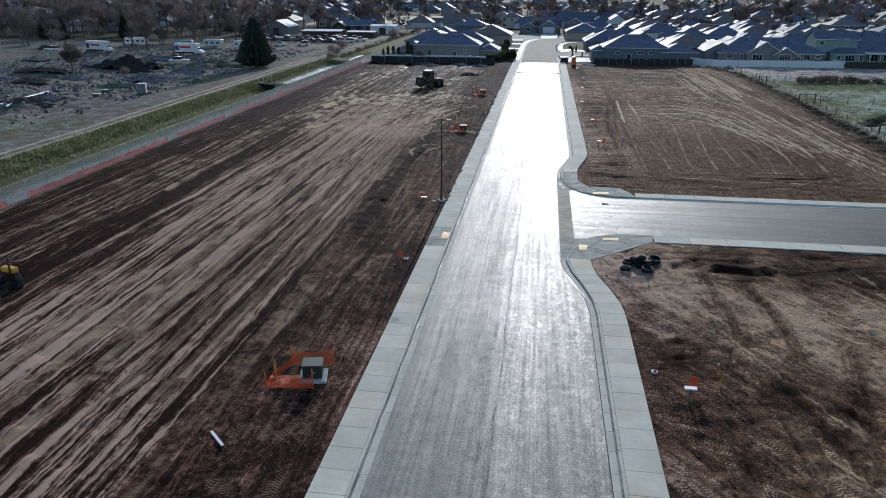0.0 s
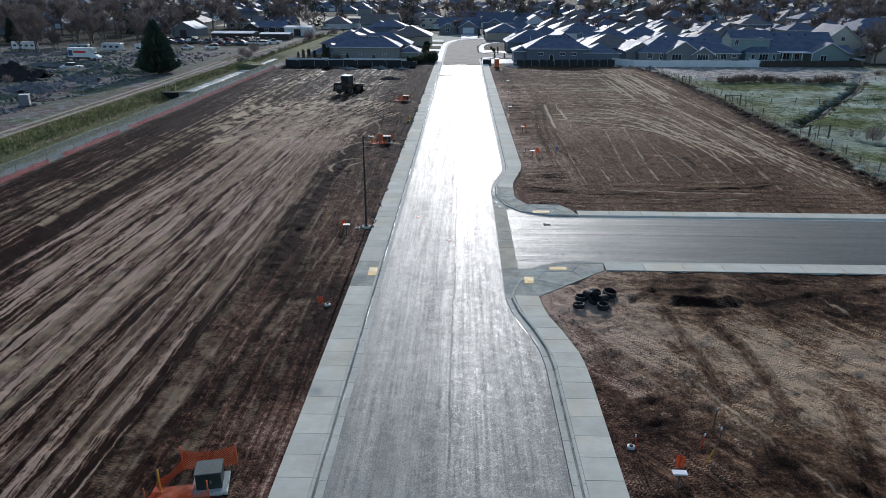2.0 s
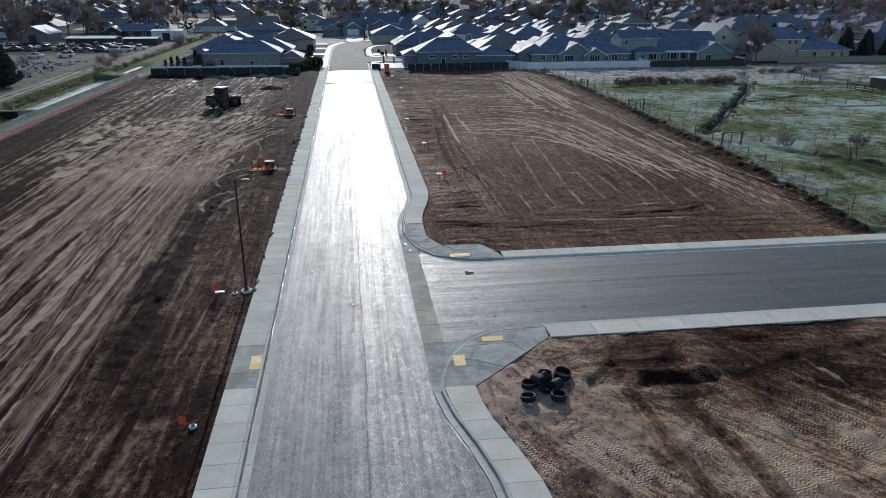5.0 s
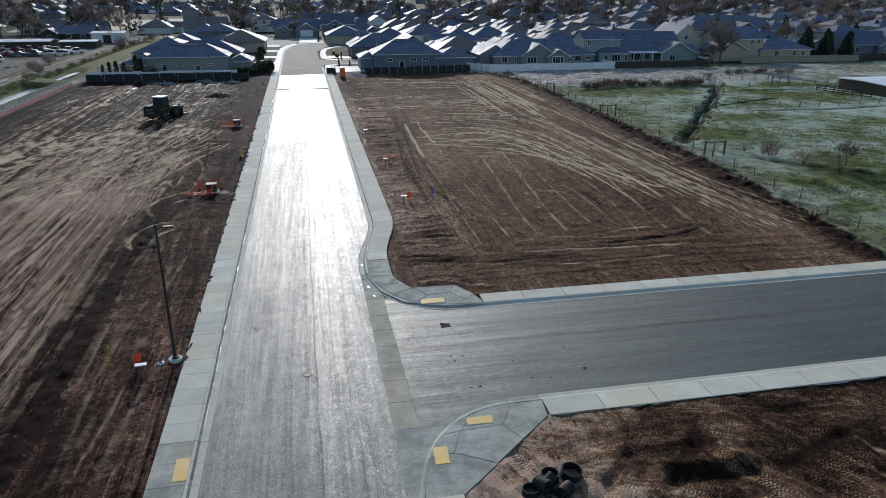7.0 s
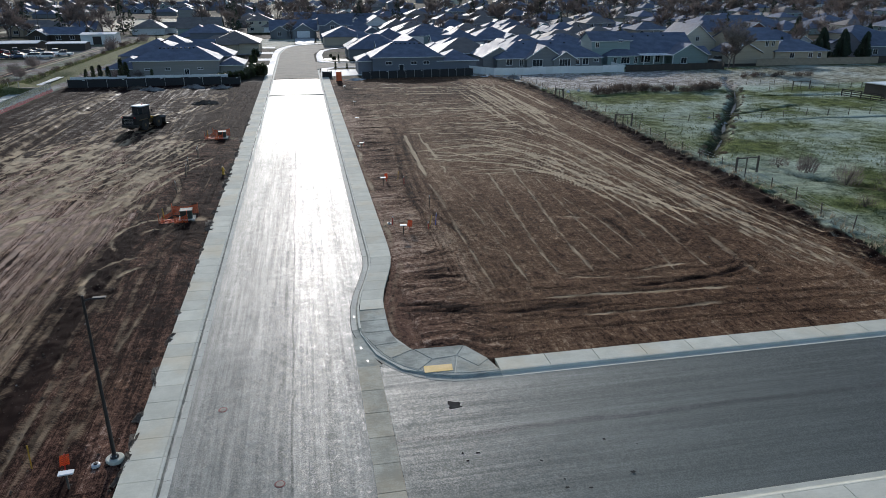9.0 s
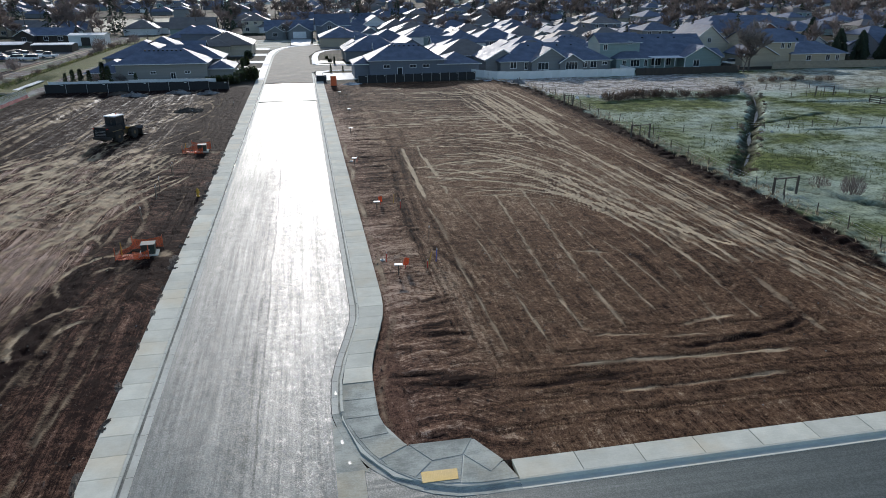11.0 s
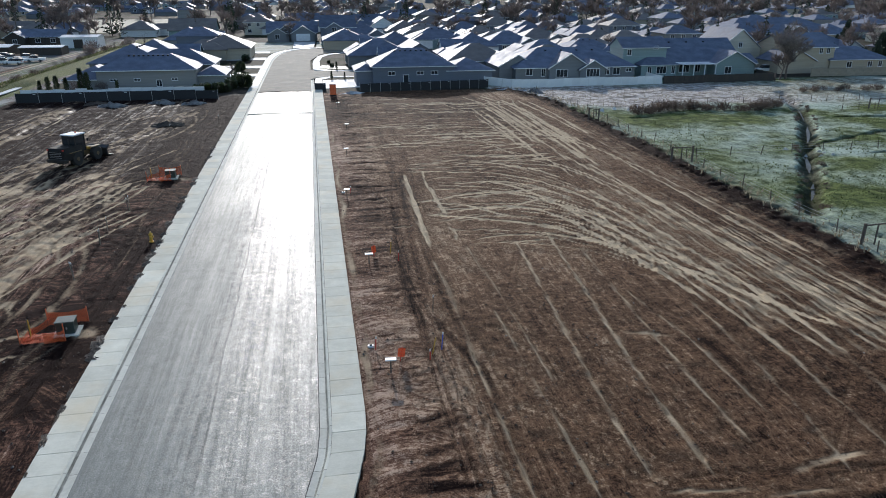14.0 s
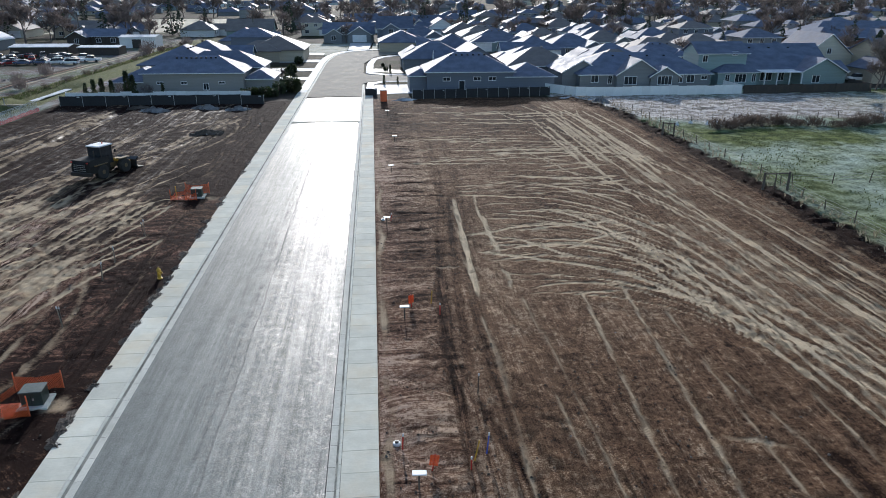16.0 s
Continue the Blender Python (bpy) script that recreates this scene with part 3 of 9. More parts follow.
    dry = np.where(lf, dry + 0.5 * bright - 0.85 * band(Y, 143, 215, 8) - 0.12 * band(X, -52, -36, 3), dry)
    # dark churned mud in streaks across the far half
    u, v = X * 0.97 - Y * 0.25, Y * 0.97 + X * 0.25
    mud = np.clip(2.2 * (value_noise(u * 0.22, v * 0.05, 64) + 0.5 * value_noise(u * 0.7, v * 0.16, 65) - 0.02), 0, 0.6) * np.clip((Y - 112) / 30, 0, 1)
    crest = np.clip(1.6 * value_noise(u * 0.33, v * 0.06, 66) + 0.6 * value_noise(u * 1.1, v * 0.22, 67) - 0.12, 0, 0.6) * np.clip((Y - 105) / 30, 0, 1)
    blotch = np.clip(1.5 * value_noise(u * 0.5, v * 0.28, 80) + 1.1 * value_noise(u * 1.3, v * 0.6, 81) + 0.5 * value_noise(u * 2.6, v * 1.4, 82), -0.9, 0.9) * np.clip((Y - 88) / 30, 0, 1) * (X < -16)
    dry = np.where(lf, dry - 1.5 * mud * site + 0.9 * crest * site + 0.42 * blotch * site, dry)
    Z = np.where(lf, Z + 0.16 * mud * site, Z)
    # a long bank and trench through the left field, a windrow beside the walk strip
    Z = np.where(lf, Z - 0.45 * np.exp(-((X + 37.0 - 0.4 * value_noise(Y * 0.1, X * 0, 14)) / 0.9) ** 2) + 0.28 * np.exp(-((X + 39.2) / 0.8) ** 2), Z)
    Z = np.where(lf, Z + 0.1 * np.exp(-((X + 15.0 + 0.3 * value_noise(Y * 0.2, X * 0, 15)) / 0.6) ** 2) * (0.6 + 0.4 * value_noise(X * 2, Y * 2, 16)), Z)
    ridge = value_noise(across * 1.1, along * 0.03, 17) + 0.6 * value_noise(across * 2.3, along * 0.06, 18)
    Z += np.where(lf & (X < -16), 0.06 * ridge, 0) * site

    # right field and near right lot
    rf = (X > RIGHT_OUT - 2) & (Y > 60)
    dry = np.where(rf, 0.22 + 0.2 * value_noise(X * 0.06, Y * 0.04, 19) + 0.1 * value_noise(X * 0.22, Y * 0.12, 61) + 0.24 * band(Y, 104, 130, 9) * band(X, 13, 38, 5) + 0.12 * band(X, 36, 46, 4) + 0.17 * np.clip((108 - Y) / 25, 0, 1), dry)
    nl = (X > 3.5) & (Y <= 60)
    dry = np.where(nl, 0.47 + 0.42 * value_noise(X * 0.12 + 3, Y * 0.12, 20) - 0.28 * band(Y, 49, 57, 4) * band(X, 6, 60, 2), dry)
    Z += np.where(rf | nl, 0.025 * (value_noise(across * 1.4, along * 0.05, 21)), 0) * site

    def track(points, width=0.55, gauge=2.1, light=0.55, depth=0.05, lugs=0.0, single=False, fade=1.0):
        nonlocal Z, dry, tread
        p = np.array(points, float)
        # round the polyline off
        for _ in range(3):
            q = np.empty((2 * len(p) - 2, 2))
            q[0::2], q[1::2] = p[:-1] * 0.75 + p[1:] * 0.25, p[:-1] * 0.25 + p[1:] * 0.75
            p = np.vstack([p[:1], q, p[-1:]])
        lo, hi = p.min(0) - gauge - 2, p.max(0) + gauge + 2
        i0, i1 = np.searchsorted(xs, [lo[0], hi[0]])
        j0, j1 = np.searchsorted(ys, [lo[1], hi[1]])
        if i1 - i0 < 2 or j1 - j0 < 2:
            return
        sx, sy = X[j0:j1, i0:i1], Y[j0:j1, i0:i1]
        best, sgn, run = np.full(sx.shape, 1e9), np.zeros(sx.shape), np.zeros(sx.shape)
        s0 = 0.0
        for a, b in zip(p, p[1:]):
            d = b - a
            ln = np.hypot(*d)
            if ln < 1e-6:
                continue
            u = np.clip(((sx - a[0]) * d[0] + (sy - a[1]) * d[1]) / ln ** 2, 0, 1)
            dx, dy = sx - a[0] - u * d[0], sy - a[1] - u * d[1]
            dist = np.hypot(dx, dy)
            closer = dist < best
            best = np.where(closer, dist, best)
            sgn = np.where(closer, np.sign(d[0] * dy - d[1] * dx), sgn)
            run = np.where(closer, s0 + u * ln, run)
            s0 += ln
        off = best if single else np.abs(best - gauge / 2)
        ends = np.clip(run / 2, 0, 1) * np.clip((s0 - run) / 2, 0, 1)
        m = np.clip((width / 2 + 0.16 - off) / 0.2, 0, 1) * ends * (0.75 + 0.25 * value_noise(sx * 0.7, sy * 0.7, 30)) * (site[j0:j1, i0:i1] > 0.5)
        m = m * (fade + (1 - fade) * np.clip(run / (0.6 * s0), 0, 1))
        if light > 0:
            pale_run[j0:j1, i0:i1] = np.maximum(pale_run[j0:j1, i0:i1], m * light * ((2.4 if light > 0.12 else 1.8) if p[:, 0].min() > 5 else 1.25 if p[:, 0].min() > -16.2 else 1.7))
        else:
            dry[j0:j1, i0:i1] += m * light
        depth *= 0.55 if light > 0 else 1.0
        Z[j0:j1, i0:i1] -= m * depth
        Z[j0:j1, i0:i1] += 0.5 * depth * np.exp(-((off - width / 2 - 0.22) / 0.14) ** 2) * ends
        tread[j0:j1, i0:i1] = np.maximum(tread[j0:j1, i0:i1], m * lugs)
        k = m > 0.3
        if lugs:
            across[j0:j1, i0:i1] = np.where(k, best * sgn, across[j0:j1, i0:i1])
            along[j0:j1, i0:i1] = np.where(k, run, along[j0:j1, i0:i1])

    # dried crusts on the left field, streaked the way the machines went, and pale smears on the far mud
    crust = band(Y + 3 * value_noise(X * 0.2, Y * 0.2, 88), 98, 143, 9) * band(X + value_noise(X * 0.3, Y * 0.3, 89), -42, -16.3, 2.2)
    crust = crust * np.clip(0.2 + 0.8 * value_noise(u * 0.4, v * 0.12, 83) + 0.75 * value_noise(u * 1.3, v * 0.4, 84) + 0.55 * value_noise(u * 2.7, v * 1.0, 85), 0, 1)
    smear = band(Y, 141, 201, 7) * band(X, -47, -12, 4) * np.clip(-0.2 + 1.0 * value_noise(u * 0.55, v * 0.07, 86) + 0.9 * value_noise(u * 1.7, v * 0.22, 87) + 0.4 * value_noise(u * 3.0, v * 1.2, 90), 0, 1)
    pale_run = np.where(lf, np.maximum(0.85 * crust, 0.6 * smear), 0.0)
    turned = rf & (Y > 127 + 6 * value_noise(X * 0.1, Y * 0.05, 53)) & (X < 34)
    across, along = np.where(turned, Y * 1.3 + 2 * value_noise(X * 0.05, Y * 0.05, 54), across), np.where(turned, X, along)
    verge = ((X > 6) & (X < 11.3) & (Y > 72)) | ((X > -16) & (X < -9) & (Y > 92))
    across, along = np.where(verge, Y * 0.9 + 1.5 * value_noise(X * 0.25, Y * 0.2, 56), across), np.where(verge, X, along)
    rnd = random.Random(5)
    # left field: long passes up and down
    for i in range(46):
        x = rnd.uniform(-49, -17.5)
        y0 = rnd.uniform(10, 110)
        y1 = y0 + rnd.uniform(30, 110)
        track([(x, y0), (x + rnd.uniform(-0.6, 0.6), (y0 + y1) / 2), (x + rnd.uniform(-1.2, 1.2), min(y1, 196))], rnd.uniform(0.4, 0.7), 2.2, rnd.choice([0.4, 0.3, -0.45, -0.35]), 0.05, rnd.choice([0, 0.3, 0.5]))
    for i in range(40):
        x, y = rnd.uniform(-36, -16), rnd.uniform(96, 140)
        a = rnd.gauss(0.26, 0.12)
        l = rnd.uniform(8, 22)
        track([(x, y), (x + l * math.sin(a) * 0.5 + rnd.uniform(-1, 1), y + l * math.cos(a) * 0.5), (x + l * math.sin(a), min(196, y + l * math.cos(a)))], 0.3, 2.1, rnd.choice([0.6, 0.45, 0.5, -0.4]), 0.05, 0.2)
    track([(-16.2, 12), (-16.1, 24), (-15.8, 38), (-15.9, 50), (-17.3, 62), (-18.6, 80)], 0.42, 0, 0.3, 0.02, 0.3, True)
    for pts in (((-22, 128), (-17, 122), (-14, 112), (-15, 100)), ((-30, 135), (-22, 132), (-13.5, 131.5)), ((-28, 150), (-21, 160), (-19, 175), (-16, 186)), ((-34, 120), (-25, 112), (-17, 110)),
                ((-12, 96), (-14, 90), (-13, 80), (-12.5, 66)), ((-10.5, 52), (-12.5, 45), (-12.5, 36), (-11, 24)), ((-11.5, 62), (-12.6, 50), (-14.2, 40), (-15, 30)), ((-18, 185), (-15, 178), (-15.5, 168), (-18, 160)), ((-13, 187), (-12.2, 178), (-13.5, 170))):
        track(pts, 0.5, 1.9, 0.38, 0.06, 0.5)
    for k in range(5):
        track([(-10.3 - k * 0.75, 140), (-11.2 - k * 0.7, 147), (-10.2 - k * 0.8, 154), (-11.4 - k * 0.7, 162), (-10.6 - k * 0.8, 170)], 0.25, 0, 0.32, 0.05, 0, True)
    for i in range(7):
        y = 105 + i * 1.7
        track([(-27, y + 12), (-20, y + 13), (-10, y + 12.4)], 0.4, 0, rnd.uniform(-0.2, 0.3), 0.06, 0, True)
    # arcs and treads round the far cabinets
    for cx, cy in ((-13.2, 97.5), (-13.4, 134.0), (-13.0, 88.0)):
        for k in range(3):
            r = 1.6 + k * 1.1
            track([(cx + r * math.cos(a * 0.7 + k * 0.3), cy + 1.3 * r * math.sin(a * 0.7 + k * 0.3)) for a in range(1 + k % 2, 6)], 0.35, 0, (0.75, -0.35, 0.6)[k], 0.06, 0.7, True)
    for k in range(16):
        x, y = rnd.uniform(-15.2, -10.5), rnd.uniform(42, 135)
        a, l = rnd.uniform(-0.9, 0.9), rnd.uniform(3, 9)
        track([(x, y), (min(-9.8, x + 0.5 * l * math.sin(a) + rnd.uniform(-0.5, 0.5)), y + 0.5 * l * math.cos(a)), (max(-16, min(-9.8, x + l * math.sin(a))), y + l * math.cos(a))], 0.32, rnd.choice([0.0, 1.5]), rnd.choice([0.55, -0.4, 0.4, -0.3]), 0.06, 0.8, rnd.random() < 0.5)
    for k in range(16):
        x, y = rnd.uniform(-15.6, -10.2), rnd.uniform(18, 110)
        track([(x, y), (x + rnd.uniform(-0.8, 0.8), y + 8), (min(-9.6, x + rnd.uniform(-1.4, 1.4)), y + 17), (min(-9.6, x + rnd.uniform(-1.2, 1.2)), y + 27)], rnd.uniform(0.22, 0.4), rnd.choice([0.0, 1.9]), rnd.choice([0.42, 0.5, -0.45, 0.36, -0.55]), 0.06, 0.5, True)
    # black churned mud between the verge and the graded field
    dry = np.where(lf, dry - 0.9 * band(X + 0.5 * value_noise(X * 0.5, Y * 0.25, 94), -17.2, -14.9, 0.8) * band(Y, 58, 98, 8), dry)
    Z = np.where(lf, Z + 0.1 * band(X, -17.2, -14.9, 0.8) * band(Y, 58, 98, 8) * value_noise(X * 2.4, Y * 1.6, 95), Z)
    dry = np.where(lf, dry - 0.32 * band(X + 2.0 * value_noise(X * 0.2, Y * 0.1, 64), -51, -31, 4) * band(Y, 142, 206, 10), dry)
    dry = np.where((X > 6) & (X < 12.5), dry + 0.16 * band(Y, 78, 170, 6), dry)
    dry = np.where(X > 14, dry - 0.12 * band(X, 20, 60, 8) * band(Y, 86, 126, 10), dry)
    # scraped and rutted verge at the far end of the street
    for k in range(46):
        y = rnd.uniform(118, 199)
        track([(6.7 + rnd.uniform(0, 1), y), (9.5, y + rnd.uniform(-0.8, 0.8)), (11.5 + rnd.uniform(0, 4), y + rnd.uniform(-1.6, 1.6))], rnd.uniform(0.22, 0.4), 0, rnd.choice([-0.8, -0.6, -0.5, 0.2, 0.34]), 0.06, 0.3, True)
    # treads round the near enclosure
    for pts in (((-15.5, 18), (-12, 24), (-10.5, 30)), ((-14.6, 26), (-12.5, 22), (-10.2, 20)), ((-10.4, 20), (-10.6, 27), (-10.3, 34)), ((-13.6, 17), (-13.2, 23), (-14.2, 29))):
        track(pts, 0.6, 0, 0.3, 0.05, 1.0, True)
    def stroke(light, width, *pts):
        if light > 0:
            track(pts, width * 0.55, 0, light * 1.6, 0.03, 0.5, True)
            side = rnd.choice((-1.0, 1.0)) * rnd.uniform(0.75, 1.9)
            track([(x + 0.4 * side, y + side) for x, y in pts], width * 0.35, 0, light * rnd.uniform(0.3, 0.7), 0.03, 0.3, True)
        else:
            track(pts, width, 0, light, 0.09, 0.4, True)

    # right field: pale turns at the head of the passes
    stroke(0.5, 0.45, (13.2, 125.4), (16.0, 126.0), (19.6, 127.8), (23.6, 128.1), (26.7, 124.9), (28.9, 119.9), (30.6, 112.2), (31.5, 104.7), (32.6, 98.4))
    stroke(0.55, 0.5, (13.8, 121.9), (16.9, 120.7), (20.6, 118.9), (24.7, 116.5), (26.8, 112.6), (29.2, 109.0), (30.9, 106.6), (32.9, 102.3), (35.1, 96.9), (36.9, 93.5))
    stroke(0.42, 0.45, (13.9, 138.5), (18.0, 137.1), (23.6, 136.3), (27.2, 133.5), (30.0, 128.7), (31.5, 123.5), (32.2, 117.3), (32.5, 110.1))
    stroke(0.32, 0.4, (20.4, 146.2), (26.3, 144.0), (30.9, 140.6), (33.9, 135.6), (35.3, 127.9), (36.1, 120.3), (36.7, 111.5))
    stroke(0.42, 0.4, (19.1, 131.9), (24.1, 132.6), (28.1, 129.3), (29.8, 123.4))
    stroke(0.45, 0.45, (17.9, 122.7), (21.1, 123.2), (24.1, 122.6), (26.6, 118.8), (28.4, 110.9), (29.6, 103.9), (30.2, 98.4))
    stroke(0.45, 0.4, (18.7, 126.5), (22.1, 127.3), (26.4, 128.3), (29.3, 128.8))
    stroke(0.4, 0.4, (21.1, 120.9), (25.2, 124.3), (29.4, 125.9))
    stroke(0.42, 0.4, (22.7, 142.1), (26.7, 139.6), (30.1, 135.7), (31.6, 131.5))
    stroke(0.36, 0.35, (26.5, 148.2), (30.5, 144.7), (33.4, 138.7), (35.3, 131.6), (36.6, 124.5))
    stroke(0.3, 0.35, (16.8, 143.3), (21.2, 142.4), (25.7, 141.6))
    stroke(0.45, 0.4, (21.5, 133.4), (25.0, 130.5), (27.3, 124.8), (28.6, 117.4), (29.5, 110.8))
    stroke(0.5, 0.4, (14.9, 127.2), (16.4, 124.5), (18.3, 124.6), (20.6, 121.1), (22.6, 119.6))
    stroke(0.5, 0.5, (14.1, 137.3), (13.7, 126.5), (13.5, 120.3), (13.3, 115.5), (13.2, 112.1))
    stroke(0.45, 0.45, (16.2, 131.6), (16.0, 125.3), (16.2, 120.8))
    stroke(0.35, 0.4, (15.3, 118.9), (16.1, 116.8), (15.6, 113.3))
    stroke(0.4, 0.3, (19.3, 113.3), (21.9, 113.0), (24.3, 112.9))
    stroke(0.3, 0.4, (16.5, 139.0), (15.8, 131.7), (16.3, 127.4))
    for k in range(40):
        x, y, l, bow = rnd.uniform(8.5, 24), rnd.uniform(141, 199), rnd.uniform(7, 20), rnd.uniform(-2.2, 2.2)
        stroke(rnd.uniform(0.2, 0.42), rnd.uniform(0.35, 0.6), (x, y), (x + l * 0.35, min(200, y + bow)), (x + l * 0.7, min(200, y + 1.2 * bow)), (x + l, min(200, y + 0.5 * bow - rnd.uniform(0, 2.5))))
    for k in range(20):
        off, y = rnd.uniform(3.5, 17), rnd.uniform(134, 165)
        stroke(rnd.uniform(0.26, 0.46), rnd.uniform(0.4, 0.65), *((float(np.interp(v, [101, 125, 160, 186, 204], [46.2, 46.8, 48.2, 48.2, 43])) - off + rnd.uniform(-0.3, 0.3), v) for v in (y, y + 10, y + 20, min(200, y + 32))))
    for k in range(13):
        y, bend = 113.5 + 1.8 * k + rnd.uniform(-0.6, 0.6), rnd.uniform(0.7, 1.2)
        stroke(rnd.uniform(0.22, 0.42), 0.24, (14.4 + rnd.uniform(0, 2), y), (19.0, y + rnd.uniform(-0.6, 0.4)), (24.0, y - 1.9 * bend), (27.6, y - 5.6 * bend), (30.2, y - 12.0 * bend))
    # its far end
    stroke(0.36, 0.3, (38.8, 188.9), (36.7, 179.8), (36.5, 169.0), (37.8, 160.0), (39.3, 153.4), (41.9, 140.2), (42.9, 127.3), (43.3, 114.5), (43.2, 105.2))
    stroke(0.32, 0.3, (41.8, 189.9), (39.8, 180.6), (39.8, 166.6), (40.9, 150.4), (41.7, 132.5), (41.7, 118.5), (41.7, 107.9), (41.7, 99.9), (41.8, 93.7))
    stroke(0.3, 0.4, (27.1, 188.8), (28.7, 179.9), (33.2, 172.0), (36.6, 159.2), (37.3, 147.7), (37.5, 139.3))
    stroke(0.35, 0.35, (17.7, 168.1), (22.0, 171.2), (28.1, 171.8), (31.6, 165.4), (33.9, 156.3), (36.2, 149.6))
    stroke(0.3, 0.35, (15.9, 153.9), (21.3, 155.9), (26.2, 154.1), (30.5, 150.7), (35.9, 148.8))
    stroke(0.3, 0.35, (18.3, 159.3), (20.8, 163.8), (24.6, 164.1))
    stroke(0.3, 0.35, (24.1, 161.6), (27.0, 154.0), (29.0, 145.3), (30.9, 140.6))
    stroke(0.3, 0.35, (30.7, 174.3), (31.0, 162.8), (31.4, 150.9), (32.8, 141.6), (33.0, 131.2))
    stroke(0.3, 0.3, (10.9, 178.1), (19.1, 179.1), (27.0, 176.3), (34.8, 178.1))
    stroke(0.25, 0.3, (8.3, 166.2), (15.7, 167.4), (23.5, 168.1))
    # long passes beside the bank
    stroke(0.41, 0.43, (36.8, 139.4), (37.6, 123.6), (37.8, 111.3), (38.1, 102.4), (38.4, 95.4), (38.7, 90.0), (38.9, 87.2))
    stroke(0.35, 0.43, (35.2, 144.1), (36.8, 129.9), (37.6, 116.7), (38.7, 103.3), (39.3, 94.2), (39.9, 89.3))
    stroke(0.39, 0.43, (32.7, 128.4), (33.5, 117.5), (34.1, 109.8), (34.5, 102.4), (34.7, 96.4), (34.3, 89.9))
    stroke(0.35, 0.39, (30.1, 121.4), (30.4, 108.0), (30.9, 100.5), (31.0, 94.9), (30.9, 89.3))
    stroke(0.29, 0.39, (37.3, 120.0), (37.9, 106.5), (38.6, 97.0), (38.9, 91.4))
    stroke(0.28, 0.39, (39.9, 115.2), (40.1, 103.0), (40.6, 95.2), (41.3, 90.9))
    stroke(0.25, 0.39, (37.9, 107.3), (37.9, 97.5), (37.6, 89.7), (37.5, 85.6))
    for k in range(9):
        x = 35.6 + 0.85 * k + rnd.uniform(-0.3, 0.3)
        stroke(rnd.uniform(0.22, 0.36), 0.34, (x - 0.6, 122.0 + rnd.uniform(-9, 9)), (x, 104.0), (x + 0.9, 92.0), (x + 1.9, 84.0), (x + 2.6, 79.5))
    # single wheel runs down the near half
    stroke(0.31, 0.12, (15.6, 102.2), (15.4, 95.5), (15.4, 89.9), (15.5, 86.0), (15.5, 82.8), (15.3, 80.7), (15.1, 79.6))
    stroke(0.21, 0.44, (12.9, 111.4), (13.2, 103.5), (12.8, 95.5), (12.8, 89.7), (12.7, 85.6), (12.7, 82.3), (12.6, 79.6))
    stroke(0.22, 0.44, (20.7, 114.7), (20.2, 108.4), (19.6, 101.7), (18.8, 93.4), (18.4, 88.6), (18.2, 84.3), (18.5, 81.9))
    stroke(0.25, 0.44, (24.0, 116.3), (22.9, 104.9), (21.8, 94.7), (21.2, 88.8), (21.1, 84.6), (20.9, 81.7))
    stroke(0.21, 0.44, (25.5, 111.4), (24.7, 100.7), (24.1, 91.5), (23.9, 86.1), (24.0, 83.1))
    stroke(0.22, 0.44, (25.2, 103.1), (25.9, 98.1), (26.4, 93.3), (26.3, 89.0), (26.1, 85.3))
    stroke(0.20, 0.44, (29.2, 101.1), (28.8, 93.3), (28.1, 86.7), (27.3, 82.8), (27.1, 80.5))
    stroke(0.20, 0.44, (32.2, 101.1), (31.0, 92.0), (30.4, 86.2), (30.2, 82.9), (30.0, 80.8))
    stroke(0.17, 0.44, (35.1, 96.3), (34.0, 89.6), (33.3, 84.9), (33.0, 82.3))
    stroke(0.20, 0.44, (16.1, 114.1), (16.5, 104.8), (16.5, 95.7), (16.5, 90.1))
    stroke(0.25, 0.79, (21.9, 96.2), (24.3, 95.5), (26.4, 94.6))
    stroke(0.22, 0.70, (23.2, 81.7), (24.9, 82.4), (27.4, 82.9), (30.0, 83.0))
    stroke(0.25, 0.53, (14.1, 78.7), (17.0, 78.8), (19.9, 78.7), (22.8, 78.5), (26.3, 78.2), (30.7, 78.0))
    stroke(0.21, 0.62, (15.7, 75.9), (18.3, 75.7), (21.0, 75.7), (24.5, 75.7), (28.9, 76.0))
    stroke(0.21, 0.44, (17.3, 82.2), (19.4, 81.9), (21.5, 81.6), (24.1, 81.5))
    stroke(0.20, 0.53, (20.9, 81.1), (22.5, 81.1), (27.0, 80.8))
    stroke(0.22, 0.44, (7.9, 77.4), (9.1, 78.0), (10.8, 78.6))
    stroke(0.25, 0.53, (11.7, 76.3), (12.0, 75.5))
    # passes beside the bank, and more turns across the head
    for i in range(20):
        d, lo, hi = 1.6 + i * 0.62 + rnd.uniform(-0.25, 0.25), rnd.uniform(76, 112), rnd.uniform(135, 192)
        track([(float(np.interp(y, [76, 101, 125, 160, 186], [43.5, 46.2, 46.8, 48.2, 48.2])) - d - max(0, y - 165) * 0.12, y) for y in np.linspace(lo, hi, 6)], rnd.uniform(0.3, 0.5), 0, rnd.uniform(0.08, 0.26), 0.03, 0.2, True)
    for i in range(13):
        y = 114 + i * 2.2 + rnd.uniform(-1, 1)
        track([(13.6 + rnd.uniform(0, 5), y), (20, y + 1.4), (25.5, y + rnd.uniform(-1, 1)), (29.5, y - 5), (31.5 + rnd.uniform(0, 2), y - 14), (33 + rnd.uniform(0, 3), y - 24)], rnd.uniform(0.2, 0.34), 0, rnd.uniform(0.2, 0.48), 0.03, 0.2, True)
